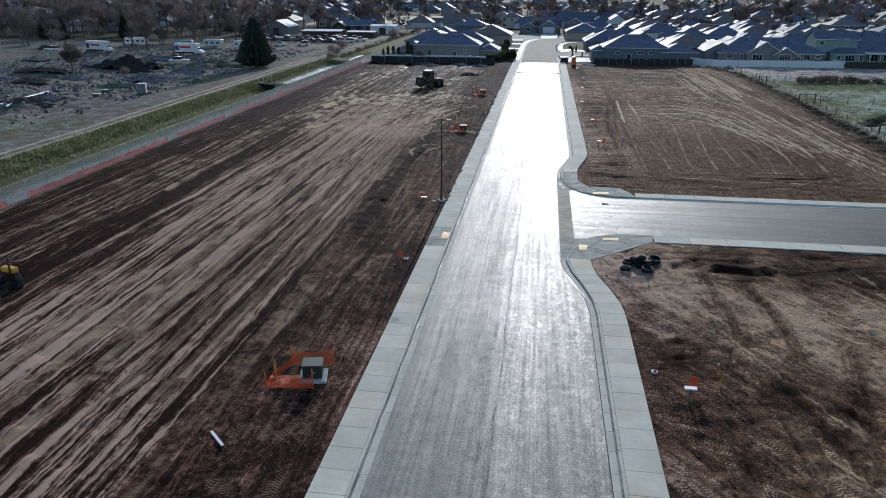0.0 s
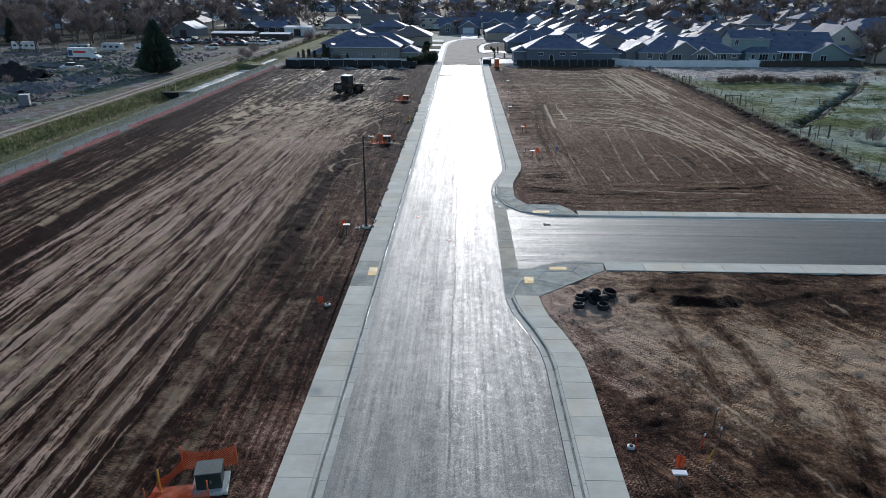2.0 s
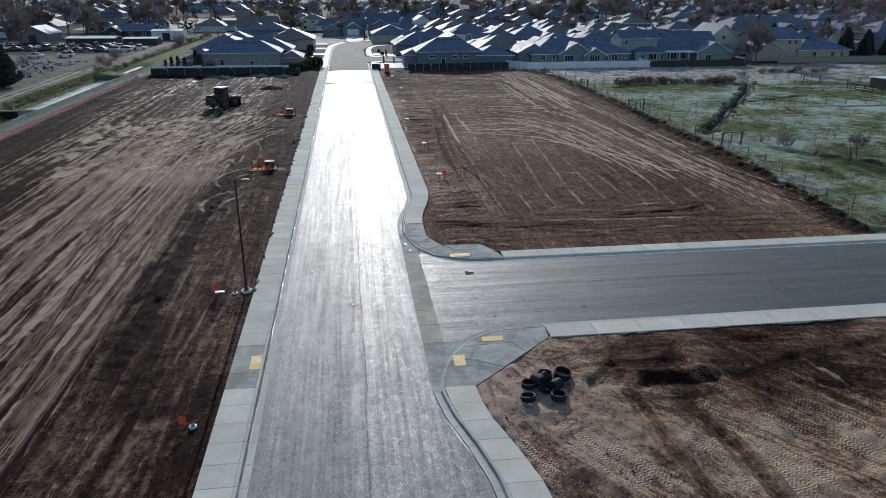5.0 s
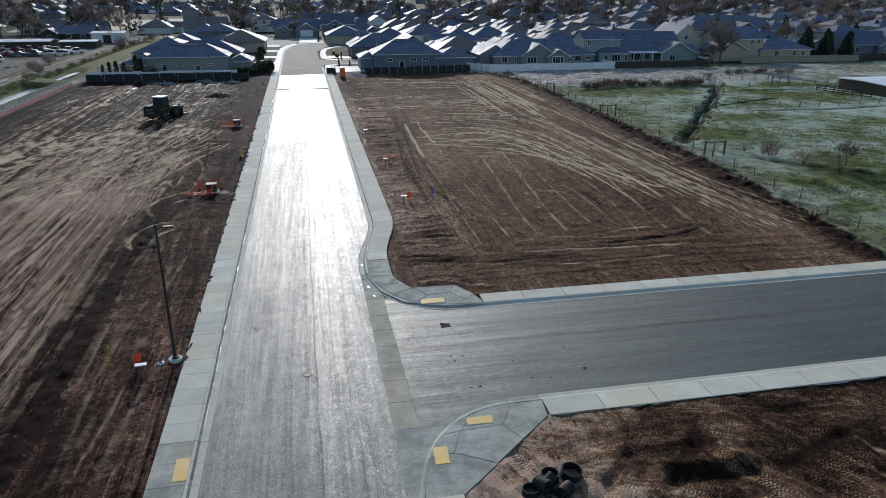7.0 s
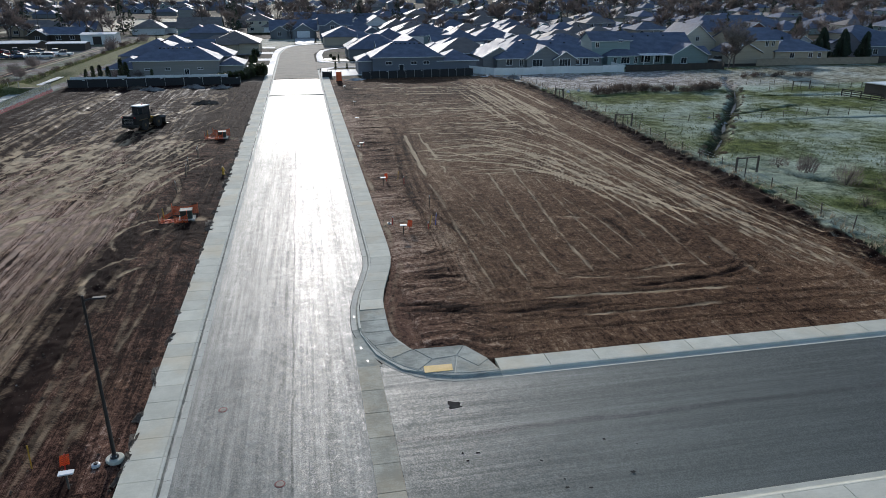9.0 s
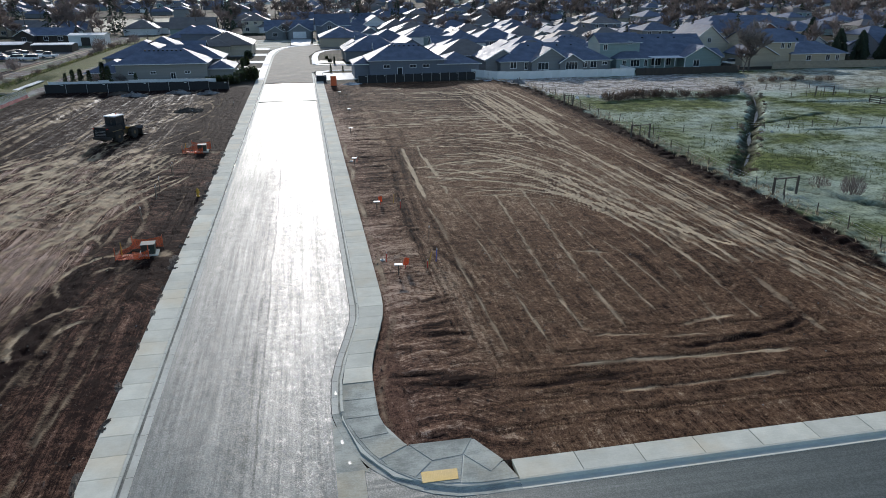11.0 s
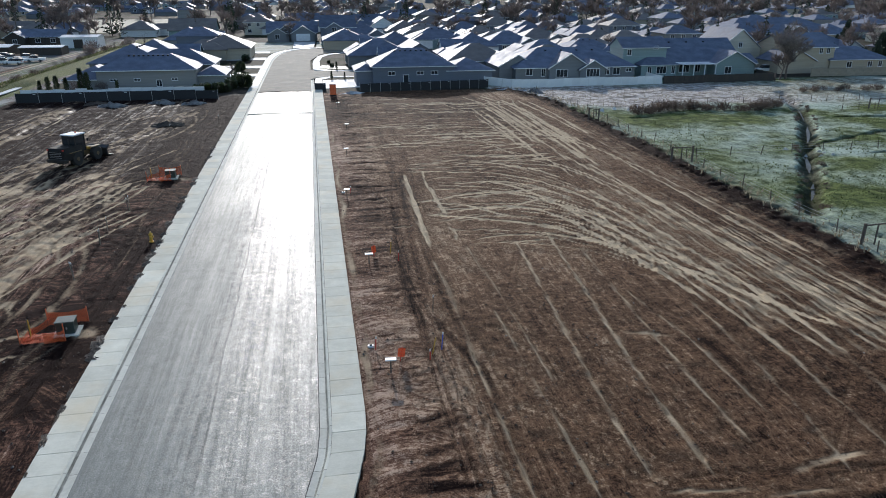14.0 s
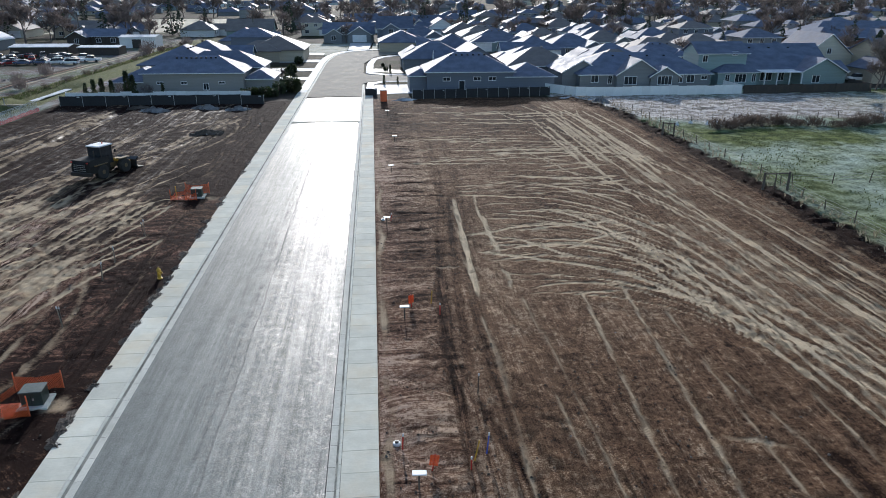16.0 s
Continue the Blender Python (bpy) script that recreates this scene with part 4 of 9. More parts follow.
    # dark ruts
    stroke(-0.7, 0.3, (22.3, 79.5), (25.2, 79.7), (28.8, 80.2), (30.9, 80.6), (32.7, 81.5), (33.8, 82.3))
    stroke(-0.5, 0.22, (4.9, 83.0), (6.6, 82.4), (8.3, 82.3))
    stroke(-0.5, 0.3, (4.9, 79.5), (7.0, 79.4), (8.8, 79.3), (10.2, 79.3))
    stroke(-0.5, 0.25, (4.6, 78.7), (6.6, 78.4), (8.6, 78.2), (11.2, 78.0))
    stroke(-0.5, 0.35, (11.0, 77.3), (13.5, 77.1), (16.3, 77.2), (18.9, 77.0))
    stroke(-0.45, 0.3, (13.7, 77.7), (17.0, 77.5), (20.6, 77.4))
    stroke(-0.4, 0.3, (6.6, 85.1), (8.7, 84.9), (11.6, 85.1))
    stroke(-0.4, 0.25, (6.5, 84.0), (9.2, 83.9), (11.6, 83.9))
    stroke(-0.4, 0.4, (27.0, 95.7), (27.1, 91.8), (27.2, 88.4))
    stroke(-0.4, 0.4, (13.8, 137.9), (12.6, 124.8), (11.9, 114.9), (11.5, 107.2), (11.3, 102.1))
    stroke(-0.4, 0.35, (11.5, 125.0), (10.4, 111.9), (10.1, 102.3), (10.4, 98.9))
    stroke(-0.45, 0.35, (11.2, 101.0), (12.0, 96.6), (13.1, 92.8), (12.9, 88.9))
    # tyre treads pressed into the open soil
    for i in range(44):
        x, y, l = rnd.uniform(12.5, 42), rnd.uniform(77, 118), rnd.uniform(10, 34)
        a = rnd.choice([rnd.gauss(0.0, 0.12), rnd.gauss(0.0, 0.12), rnd.uniform(-1.4, 1.4)])
        track([(x, y), (x + 0.5 * l * math.sin(a) + rnd.uniform(-1, 1), y + 0.5 * l * math.cos(a)), (x + l * math.sin(a), y + l * math.cos(a))], rnd.uniform(0.4, 0.55), rnd.choice([1.9, 2.1]), rnd.uniform(0.02, 0.1), 0.02, 0.55, rnd.random() < 0.4)
    # short passes across the head of the field
    for i in range(12):
        x, y = rnd.uniform(13, 30), rnd.uniform(138, 196)
        l = rnd.uniform(6, 16)
        track([(x, y), (x + l * 0.5, y + rnd.uniform(-1, 2)), (x + l, y + rnd.uniform(-3, 3))], rnd.uniform(0.3, 0.5), 2.0, rnd.uniform(0.2, 0.5), 0.04)
    # straight passes along the field's outer side
    for i in range(9):
        x = 35 + i * 1.15 + rnd.uniform(-0.4, 0.4)
        track([(x + 3.5, 76 + rnd.uniform(0, 8)), (x + 2.2, 105), (x + 1.0, 135), (x - 0.5, 165), (x - 4, 194 - rnd.uniform(0, 12))], rnd.uniform(0.26, 0.4), 2.1, rnd.uniform(0.08, 0.2), 0.05, 0.7)
    for pts in (((8, 76.2), (18, 77.6), (30, 77.8), (44, 76.5)), ((9, 74.5), (22, 75), (43, 73.6)), ((18.5, 81.8), (25, 81.4), (30.5, 80.6), (34, 82), (34.8, 84.5)), ((8, 79), (14, 79.4), (20, 79))):
        track(pts, 0.42, 1.9, -0.12, 0.03, 0.9)
    for i in range(62):
        y = 78 + i * 1.9 + rnd.uniform(-1.5, 1.5)
        track([(6.6 + rnd.uniform(0, 1.5), y), (9, y + rnd.uniform(-0.5, 0.5)), (10.2 + rnd.uniform(0, 1.5), y + rnd.uniform(-1, 1))], rnd.uniform(0.2, 0.4), rnd.choice([0.8, 1.2]), rnd.choice([-0.7, -0.55, -0.4, 0.16, 0.22]), 0.03, 0.4)
    track([(11.4, 83), (11.3, 101), (12.2, 120), (14.2, 141), (14.6, 165)], 0.5, 2.0, -0.2, 0.05, 0.5)
    track([(12.6, 78), (12.4, 96), (11.2, 108)], 0.45, 2.0, 0.12, 0.04, 0.6)
    # near right lot
    stroke(0.22, 0.5, (11.3, 42.6), (12.7, 38.2), (14.1, 34.6), (15.3, 31.6), (16.4, 29.1))
    stroke(0.2, 0.5, (13.4, 39.7), (15.6, 37.3), (17.2, 35.1), (18.2, 33.0))
    stroke(0.18, 0.35, (13.1, 33.9), (12.8, 30.3), (13.0, 27.8), (12.9, 25.4))
    stroke(0.2, 0.5, (17.4, 41.8), (19.1, 40.2), (20.2, 37.7))
    stroke(0.16, 0.6, (7.0, 45.5), (8.8, 42.2), (10.8, 40.1))
    stroke(0.2, 0.6, (4.9, 49.4), (7.2, 47.6), (10.7, 49.1), (12.5, 46.3))
    stroke(0.18, 0.6, (23.2, 53.3), (24.4, 50.1), (24.6, 48.1))
    stroke(0.2, 0.5, (16.3, 32.8), (16.0, 29.5), (15.5, 27.0))
    stroke(-0.35, 0.5, (13.8, 48.5), (15.5, 46.3), (15.7, 40.8), (15.7, 37.3))
    stroke(-0.35, 0.5, (12.4, 50.5), (12.8, 42.8), (13.1, 38.6))
    stroke(-0.3, 0.5, (15.0, 48.7), (15.9, 44.5), (15.9, 39.4))
    stroke(-0.4, 0.45, (13.0, 36.0), (14.0, 32.4), (14.8, 28.8), (15.2, 26.2))
    stroke(-0.35, 0.5, (15.1, 34.2), (16.4, 31.5), (17.0, 30.0))
    stroke(-0.3, 0.4, (6.8, 38.0), (8.9, 38.7), (11.0, 39.4))
    stroke(-0.3, 0.4, (6.9, 36.0), (9.2, 36.9), (10.9, 37.4))
    stroke(-0.35, 0.4, (9.9, 29.0), (10.0, 25.8), (10.0, 25.0))
    stroke(-0.4, 0.8, (19.2, 40.6), (17.3, 34.0), (16.5, 30.9))
    for pts in (((6.7, 37.5), (8.9, 38.2), (11.2, 38.5)), ((6.9, 36.0), (9.2, 36.7), (11.8, 36.9))):
        track(pts, 0.55, 0, -0.12, 0.05, 1.0, True)
    churn = np.clip(1.4 * value_noise(X * 0.45, Y * 0.3, 91) + 0.9 * value_noise(X * 1.2, Y * 0.9, 92), -1, 1)
    lot = nl & (X > 5)
    w1, a1 = X * 0.83 + Y * 0.55 + 1.5 * value_noise(X * 0.08, Y * 0.08, 96), X * 0.55 - Y * 0.83
    w2, a2 = X * 0.3 + Y * 0.95 + 1.5 * value_noise(X * 0.08, Y * 0.08, 97), X * 0.95 - Y * 0.3
    first = value_noise(w1 * 0.55, a1 * 0.04, 98) > np.where(Y > 49, 0.35, -0.15)
    press = np.clip(2.4 * (np.abs(value_noise(np.where(first, w1, w2) * 1.25, np.where(first, a1, a2) * 0.07, 99)) - 0.16), 0, 0.7)
    free = lot & (tread < 0.05)
    across, along = np.where(free, np.where(first, w1, w2), across), np.where(free, np.where(first, a1, a2), along)
    tread = np.where(free, press * site, tread)
    dry = np.where(free, dry + 0.17 * (press - 0.3), dry)
    Z = np.where(free, Z - 0.05 * press * site, Z)
    dry = np.where(lot, dry + 0.17 * churn + np.interp(Y, [26, 40, 49, 54], [-0.13, -0.08, 0.06, 0.26]), dry)
    Z = np.where(lot, Z + 0.05 * churn * site + 0.06 * value_noise(X * 1.9, Y * 1.9, 93) * site, Z)
    for pts in (((8.5, 53.3), (12, 54.2), (17, 54.4), (26, 54.6)), ((9.0, 52.2), (13, 52.8), (18, 52.9)), ((10, 50.2), (12.5, 52.5), (14, 55.4)), ((12.5, 49.5), (15.5, 52.4), (18, 55.4)), ((18, 50), (24, 52.5), (34, 54)), ((20, 54.8), (30, 52.6), (42, 51.8))):
        track(pts, 0.5, 0, rnd.choice((-0.2, 0.07, 0.1)), 0.05, 1.0, True)
    for x, y in ((9.9, 24.6), (12.6, 23.8), (14.2, 24.0)):
        track([(x, y - 2.2), (x + 0.1, y + 0.6)], 0.55, 0, 0.09, 0.05, 1.0, True)
    edge_strip = band(X - right_edge(Y) - 2.35 + 0.25 * value_noise(X * 0.6, Y * 0.5, 68), 0.1, 0.75, 0.3) * band(Y, 73, 175, 6) * (0.6 + 0.5 * value_noise(X, Y * 0.2, 69))
    pale_run = np.maximum(pale_run, 0.7 * edge_strip)
    # sand tipped round the cabinets
    for cx, cy in SANDY:
        r = np.hypot((X - cx) / 1.5, (Y - cy) / 1.1) + 0.5 * value_noise(X * 1.2, Y * 1.2, 71)
        pale_run = np.maximum(pale_run, 0.62 * np.clip(1.2 - r, 0, 1))
    # shallow pit with a cut face
    pit = band(X + 0.4 * value_noise(X, Y, 33), 13.4, 17.8, 0.8) * band(Y + 0.3 * value_noise(X * 0.8, Y, 34), 50.4, 51.0, 0.5)
    Z -= 0.16 * pit
    Z += 0.2 * band(X + 0.5 * value_noise(X, Y, 35), 13, 18, 1) * band(Y, 51.2, 51.9, 0.5)
    # the cut face's shadow line, put into the soil colour
    dry -= 0.15 * pit

    # left bank, canal and farm track
    canal = np.maximum(band(Y, 136, 198, 3), band(Y, 208, 230, 2))
    Z = np.where(X < -51, Z - 0.12 * band(X, -58, -51.5, 1.5), Z)
    Z -= canal * 1.15 * band(X, -61.3, -56.8, 1.6)
    Z += 0.55 * band(X + 0.7 * value_noise(X * 0.3, Y * 0.3, 35), -75, -59.5, 2.4) * band(Y, -300, 420, 20) * np.where(canal > 0.5, np.clip((-60.5 - X) / 2, 0, 1), 1)
    tr = np.clip(np.interp(Y, [90, 160, 200, 225, 255, 300, 350, 420], [-64.2, -65.5, -67.1, -69.2, -69.1, -67.7, -64.1, -59.0]) - X, -9, 9)
    wheel = band(np.abs(tr - 1.1), 0.65, 1.25, 0.25) * band(Y, -300, 600, 20)
    Z -= 0.1 * wheel
    dry = np.where(X < -52, wheel * (0.95 + 0.15 * value_noise(X, Y * 0.3, 36)), dry)
    site = np.maximum(site, 0.85 * band(tr + 0.4 * value_noise(X * 0.5, Y * 0.3, 61), 1.3, 3.6, 0.6) * band(Y, 205, 268, 6))
    strip = band(X + 0.4 * value_noise(X, Y * 0.4, 37), -54.2, -51.2, 0.9) * band(Y, -200, 205, 3)
    straw = np.maximum(straw, strip * (0.75 + 0.25 * value_noise(X * 0.8, Y * 0.5, 37)) * waste)
    wet = np.where(X < -51.5, band(X + 0.5 * value_noise(X * 0.5, Y * 0.3, 45), -63.6, -54.0, 0.8) * 0.85 + 0.35 * band(X, -76, -67.5, 3) * np.clip(value_noise(X * 0.2, Y * 0.15, 46) + 0.3, 0, 1), wet)
    heap = waste * np.clip((-74 - X) / 4, 0, 1) * band(Y, 40, 240, 20)
    lumps = np.maximum(0, value_noise(X * 0.16, Y * 0.12, 38) - 0.05) * 1.5 + 0.5 * np.maximum(0, value_noise(X * 0.45, Y * 0.4, 39))
    Z += heap * lumps
    # pasture brook and hollows on the right
    for (x0, y0), (x1, y1) in zip(BROOK, BROOK[1:]):
        d = np.array([x1 - x0, y1 - y0])
        u = np.clip(((X - x0) * d[0] + (Y - y0) * d[1]) / (d @ d), 0, 1)
        r = np.hypot(X - x0 - u * d[0], Y - y0 - u * d[1]) + 0.5 * value_noise(X * 1.1, Y * 1.1, 40)
        Z = np.where(pasture > 0.5, np.minimum(Z, -0.7 + 0.66 * np.clip((r - 0.35) / 0.9, 0, 1.2)), Z)
        # this mask also gives ditch bed and banks a darker colour
        wet = np.where((pasture > 0.5) & (X > 50), np.maximum(wet, np.clip((1.3 - r) / 0.5, 0, 1)), wet)
    for (x0, y0), (x1, y1), w in (((75.6, 137.4), (95, 137.2), 0.3), ((95, 137.2), (132, 139.0), 0.3), ((88.6, 162.3), (107.2, 160.2), 0.3), ((60.4, 126.4), (63.4, 120.0), 0.3), ((74, 82), (57, 103), 0.6), ((88, 150), (70, 143), 0.5), ((57, 103), (50, 112), 0.5), ((60, 168), (56, 166.5), 0.9)):
        d = np.array([x1 - x0, y1 - y0])
        u = np.clip(((X - x0) * d[0] + (Y - y0) * d[1]) / (d @ d), 0, 1)
        r = np.hypot(X - x0 - u * d[0], Y - y0 - u * d[1]) + 0.5 * value_noise(X * 0.5, Y * 0.5, 60)
        cut_ = np.clip((w + 0.3 - r) / 0.5, 0, 1) * (pasture > 0.5)
        Z -= 0.3 * cut_
        wet = np.maximum(wet, 0.8 * cut_)
    Z += pasture * (0.12 * value_noise(X * 0.3, Y * 0.3, 41) + 0.07 * value_noise(X * 1.1, Y * 1.1, 42))
    spoil = np.exp(-((X - field_right - 0.4 + 0.6 * value_noise(X * 0.4, Y * 0.4, 43)) / 1.7) ** 2) * band(Y, 72, 203, 3) * (X > 30)
    Z += spoil * (0.32 + 0.2 * value_noise(X * 1.4, Y * 1.4, 44))
    dry -= spoil * 0.75

    straw = np.where(X > 0, straw * np.interp(X, [86, 106], [1.0, 0.45]), straw)
    lined = np.where(X < -16.8, 1.0, 0.12) * np.where((X > -52) & (X < 0), 1, 0) + np.where(X > 0, (0.15 + 0.06 * (Y > 127)) * np.clip((X - 9) / 4, 0.4, 1) * (Y > 60) + 0.22 * (Y <= 60), 0)
    lined = np.where(verge | ((X > -16.8) & (X < -9) & (Y > 15)), 0.3, lined)
    lined = lined - 0.45 * ((X < -16.8) & (X > -52)) * np.clip((Y - 92) / 45, 0, 1)

    # sink the sheet below the streets
    e = right_edge(Y)
    main = band(X, LEFT_OUT + 0.35, e + 2.1, 0.2) * band(Y, -200, ROAD_END + 180, 1)
    side = band(Y, NEAR_Y0 + 0.3, FAR_Y1 - 0.3, 0.2) * np.clip((X - 3) * 2, 0, 1) * band(X, 2, 160, 1)
    corner = ((X > 2) & (X < 9.7) & (Y > 51.75 + np.clip(X - 4.6, 0, 9) * 0.92) & (Y < 72.95) & (X < 9.35 - (Y - 71.3) * 0.5 * (Y > 71.3))).astype(float)
    skirt = np.maximum(band(X, LEFT_OUT - 0.5, e + 3.0, 0.5) * band(Y, -200, 230, 1), band(Y, NEAR_Y0 - 0.9, FAR_Y1 + 0.9, 0.5) * (X > 3) * (X < 160))
    skirt = np.maximum(skirt, ((X > 2) & (X < 10.5) & (Y > 50.8 + np.clip(X - 5.6, 0, 9) * 0.9) & (Y < 74)).astype(float))
    Z = Z * (1 - skirt) + np.minimum(Z, 0.07 + 0.02 * value_noise(X * 2.3, Y * 2.3, 55)) * skirt
    cut = np.maximum(np.maximum(main, side), corner)
    Z = np.where(cut > 0.1, -0.28, Z)
    Z = np.where(Y > 207, np.minimum(Z, 0.04), Z)

    ob_mesh = bpy.data.meshes.new("ground")
    nx, ny = len(xs), len(ys)
    ob_mesh.vertices.add(n)
    ob_mesh.vertices.foreach_set("co", np.stack([X, Y, Z], -1).astype(np.float32).ravel())
    i = np.arange((ny - 1) * (nx - 1))
    b = (i // (nx - 1)) * nx + i % (nx - 1)
    quads = np.stack([b, b + 1, b + nx + 1, b + nx], -1).astype(np.int32)
    ob_mesh.loops.add(quads.size)
    ob_mesh.loops.foreach_set("vertex_index", quads.ravel())
    ob_mesh.polygons.add(len(quads))
    ob_mesh.polygons.foreach_set("loop_start", np.arange(0, quads.size, 4, dtype=np.int32))
    ob_mesh.polygons.foreach_set("use_smooth", np.ones(len(quads), dtype=bool))
    for name, chans in (("zone", (site, pasture, waste, straw)), ("mark", (np.clip(dry, -0.6, 1.3), wet, tread, lined))):
        a = ob_mesh.attributes.new(name, "FLOAT_COLOR", "POINT")
        a.data.foreach_set("color", np.stack(chans, -1).astype(np.float32).ravel())
    a = ob_mesh.attributes.new("run", "FLOAT", "POINT")
    a.data.foreach_set("value", pale_run.astype(np.float32).ravel())
    a = ob_mesh.attributes.new("flow", "FLOAT_VECTOR", "POINT")
    a.data.foreach_set("vector", np.stack([across, along, np.zeros_like(X)], -1).astype(np.float32).ravel())
    ob_mesh.update(calc_edges=True)
    ob_mesh.materials.append(M["ground"])
    heights = (xs, ys, Z)
    return tagged(new("ground", ob_mesh), "rutted brown building-site soil running into frosted pasture and town lots", "ground", kind="structure"), heights


_, HEIGHTS = build_ground()


def ground_z(x, y):
    xs, ys, Z = HEIGHTS
    i, j = np.clip(np.searchsorted(xs, x), 1, len(xs) - 1), np.clip(np.searchsorted(ys, y), 1, len(ys) - 1)
    u, v = (x - xs[i - 1]) / (xs[i] - xs[i - 1]), (y - ys[j - 1]) / (ys[j] - ys[j - 1])
    return float((Z[j - 1, i - 1] * (1 - u) + Z[j - 1, i] * u) * (1 - v) + (Z[j, i - 1] * (1 - u) + Z[j, i] * u) * v)


# ---- streets ----
def slab(name, outline, z0, z1, material, parent=None, label="", category="", kind=""):
    """A flat slab from an outline, counter-clockwise."""
    bm = bmesh.new()
    top = [bm.verts.new((x, y, z1)) for x, y in outline]
    low = [bm.verts.new((x, y, z0)) for x, y in outline]
    bm.faces.new(top)
    for k in range(len(top)):
        bm.faces.new((low[k], low[(k + 1) % len(low)], top[(k + 1) % len(top)], top[k]))
    me = bpy.data.meshes.new(name)
    bm.to_mesh(me)
    bm.free()
    me.materials.append(material)
    ob = new(name, me)
    ob.parent = parent
    return tagged(ob, label, category, kind=kind)


def grid_strip(name, lefts, rights, z, material, label, columns=10, crown=0.0):
    """A road surface between two edges, with a crown and slight waves."""
    verts, faces = [], []
    for (xa, ya), (xb, yb) in zip(lefts, rights):
        for c in range(columns + 1):
            u = c / columns
            x, y = xa + (xb - xa) * u, ya + (yb - ya) * u
            verts.append((x, y, z + crown * (1 - (2 * u - 1) ** 2) + (0.006 * noise.noise((x * 0.6, y * 0.25, 0)) if 0 < c < columns else 0)))
    k = columns + 1
    for r in range(len(lefts) - 1):
        for c in range(columns):
            a = r * k + c
            faces.append((a, a + 1, a + k + 1, a + k))
    return tagged(new(name, mesh_from(name, verts, faces, material, True)), label, "road", kind="structure")


ys_main = list(np.arange(-14, ROAD_END + 0.01, 1.5))
grid_strip("road_main", [(LEFT_ASPHALT, y) for y in ys_main], [(float(right_edge(y)), y) for y in ys_main], 0.0, M["asphalt"], "new grey asphalt street, wet and glinting", 12, 0.1)
grid_strip("road_side", [(x, NEAR_Y1) for x in np.arange(3.35, 160, 2.0)], [(x, FAR_Y0) for x in np.arange(3.35, 160, 2.0)], 0.0, M["asphalt_dry"], "dark asphalt side street with a matt surface", 10, 0.06)
# dark flares of the side street into its corners
slab("road_side_flare", [(3.36, 56.55), (4.4, 56.5), (5.3, 57.15), (7.0, 57.85), (10.0, 58.2), (10.0, 58.41), (3.36, 58.41)], -0.1, -0.006, M["asphalt_dry"], label="dark asphalt flare at the street corner", category="road", kind="structure")
slab("road_side_flare", [(3.36, 69.39), (10.0, 69.39), (10.0, 69.6), (7.2, 69.75), (6.2, 70.1), (4.7, 71.2), (3.9, 72.1), (3.36, 72.1)], -0.1, -0.006, M["asphalt_dry"], label="dark asphalt flare at the street corner", category="road", kind="structure")


KERB = [(0.0, 0.004), (0.02, 0.012), (0.28, -0.008), (0.38, 0.0), (0.425, 0.035), (0.455, 0.085), (0.5, 0.117), (0.6, 0.125), (0.6, -0.15)]


def swept(line, profile):
    """The profile carried along a line of (x, y, nx, ny); n points from the road to the walk."""
    verts, faces, k = [], [], len(profile)
    for x, y, nx, ny in line:
        verts += [(x + nx * o, y + ny * o, z) for o, z in profile]
    for r in range(len(line) - 1):
        for c in range(k - 1):
            a = r * k + c
            faces.append((a, a + 1, a + k + 1, a + k))
    return verts, faces


def gutter(name, line, material, label, high=0.125):
    """Rolled kerb and gutter in one pour along a line."""
    return tagged(new(name, mesh_from(name, *swept(line, [(o, z * high / 0.125) for o, z in KERB]), material)), label, "kerb", kind="structure")


def kerb_run(name, line, material, label):
    """Rolled kerb and gutter cut into sections by open joints, over a continuous darker bed; a joint at each third point of the line."""
    kerb = tagged(new(name, mesh_from(name, *swept(line, [(o, z - 0.022) for o, z in KERB]), M["joint"])), label, "kerb", kind="structure")
    shared = {}
    for i in range(0, len(line) - 3, 3):
        run = line[i:i + 4]
        x, y = run[0][:2]
        key = tuple(round(v, 2) for p in run for v in (p[0] - x, p[1] - y))
        if key not in shared:
            d = Vector((run[1][0] - x, run[1][1] - y)).normalized() * 0.011
            e = Vector((run[3][0] - run[2][0], run[3][1] - run[2][1])).normalized() * 0.011
            cut = [(d.x, d.y, *run[0][2:])] + [(p[0] - x, p[1] - y, *p[2:]) for p in run[1:3]] + [(run[3][0] - x - e.x, run[3][1] - y - e.y, *run[3][2:])]
            shared[key] = mesh_from("section", *swept(cut, KERB), material)
        piece("section", shared[key], kerb, Matrix.Translation((x, y, random.uniform(-0.002, 0.002))))
    return kerb


def normals(points, side):
    out = []
    for i, p in enumerate(points):
        a, b = points[max(i - 1, 0)], points[min(i + 1, len(points) - 1)]
        d = Vector((b[0] - a[0], b[1] - a[1])).normalized()
        out.append((p[0], p[1], side * d.y, -side * d.x))
    return out


STEP = 1.59
kerb_run("kerb_left", [(LEFT_ASPHALT - 0.003, -14 + i * STEP / 3, -1, 0) for i in range(430)], M["concrete_gutter"], "pale rolled concrete kerb and gutter")
OLD_LEFT = [(LEFT_ASPHALT - 0.003, float(y)) for y in np.arange(213.3, 272, 3.0)] + [(-6.5, 276), (-6.1, 284), (-5.3, 292), (-4.0, 299), (-1.8, 305), (1.6, 309.5), (6.5, 312.2), (14, 313.8), (30, 315)]
gutter("kerb_left", normals(OLD_LEFT, -1), M["concrete_gutter"], "pale rolled concrete kerb and gutter")
near_edge = [(float(right_edge(y)) + 0.003, y) for y in np.linspace(-14, 51.2, 124)]
kerb_run("kerb_right", normals(near_edge, 1), M["concrete_gutter"], "pale rolled concrete kerb and gutter")
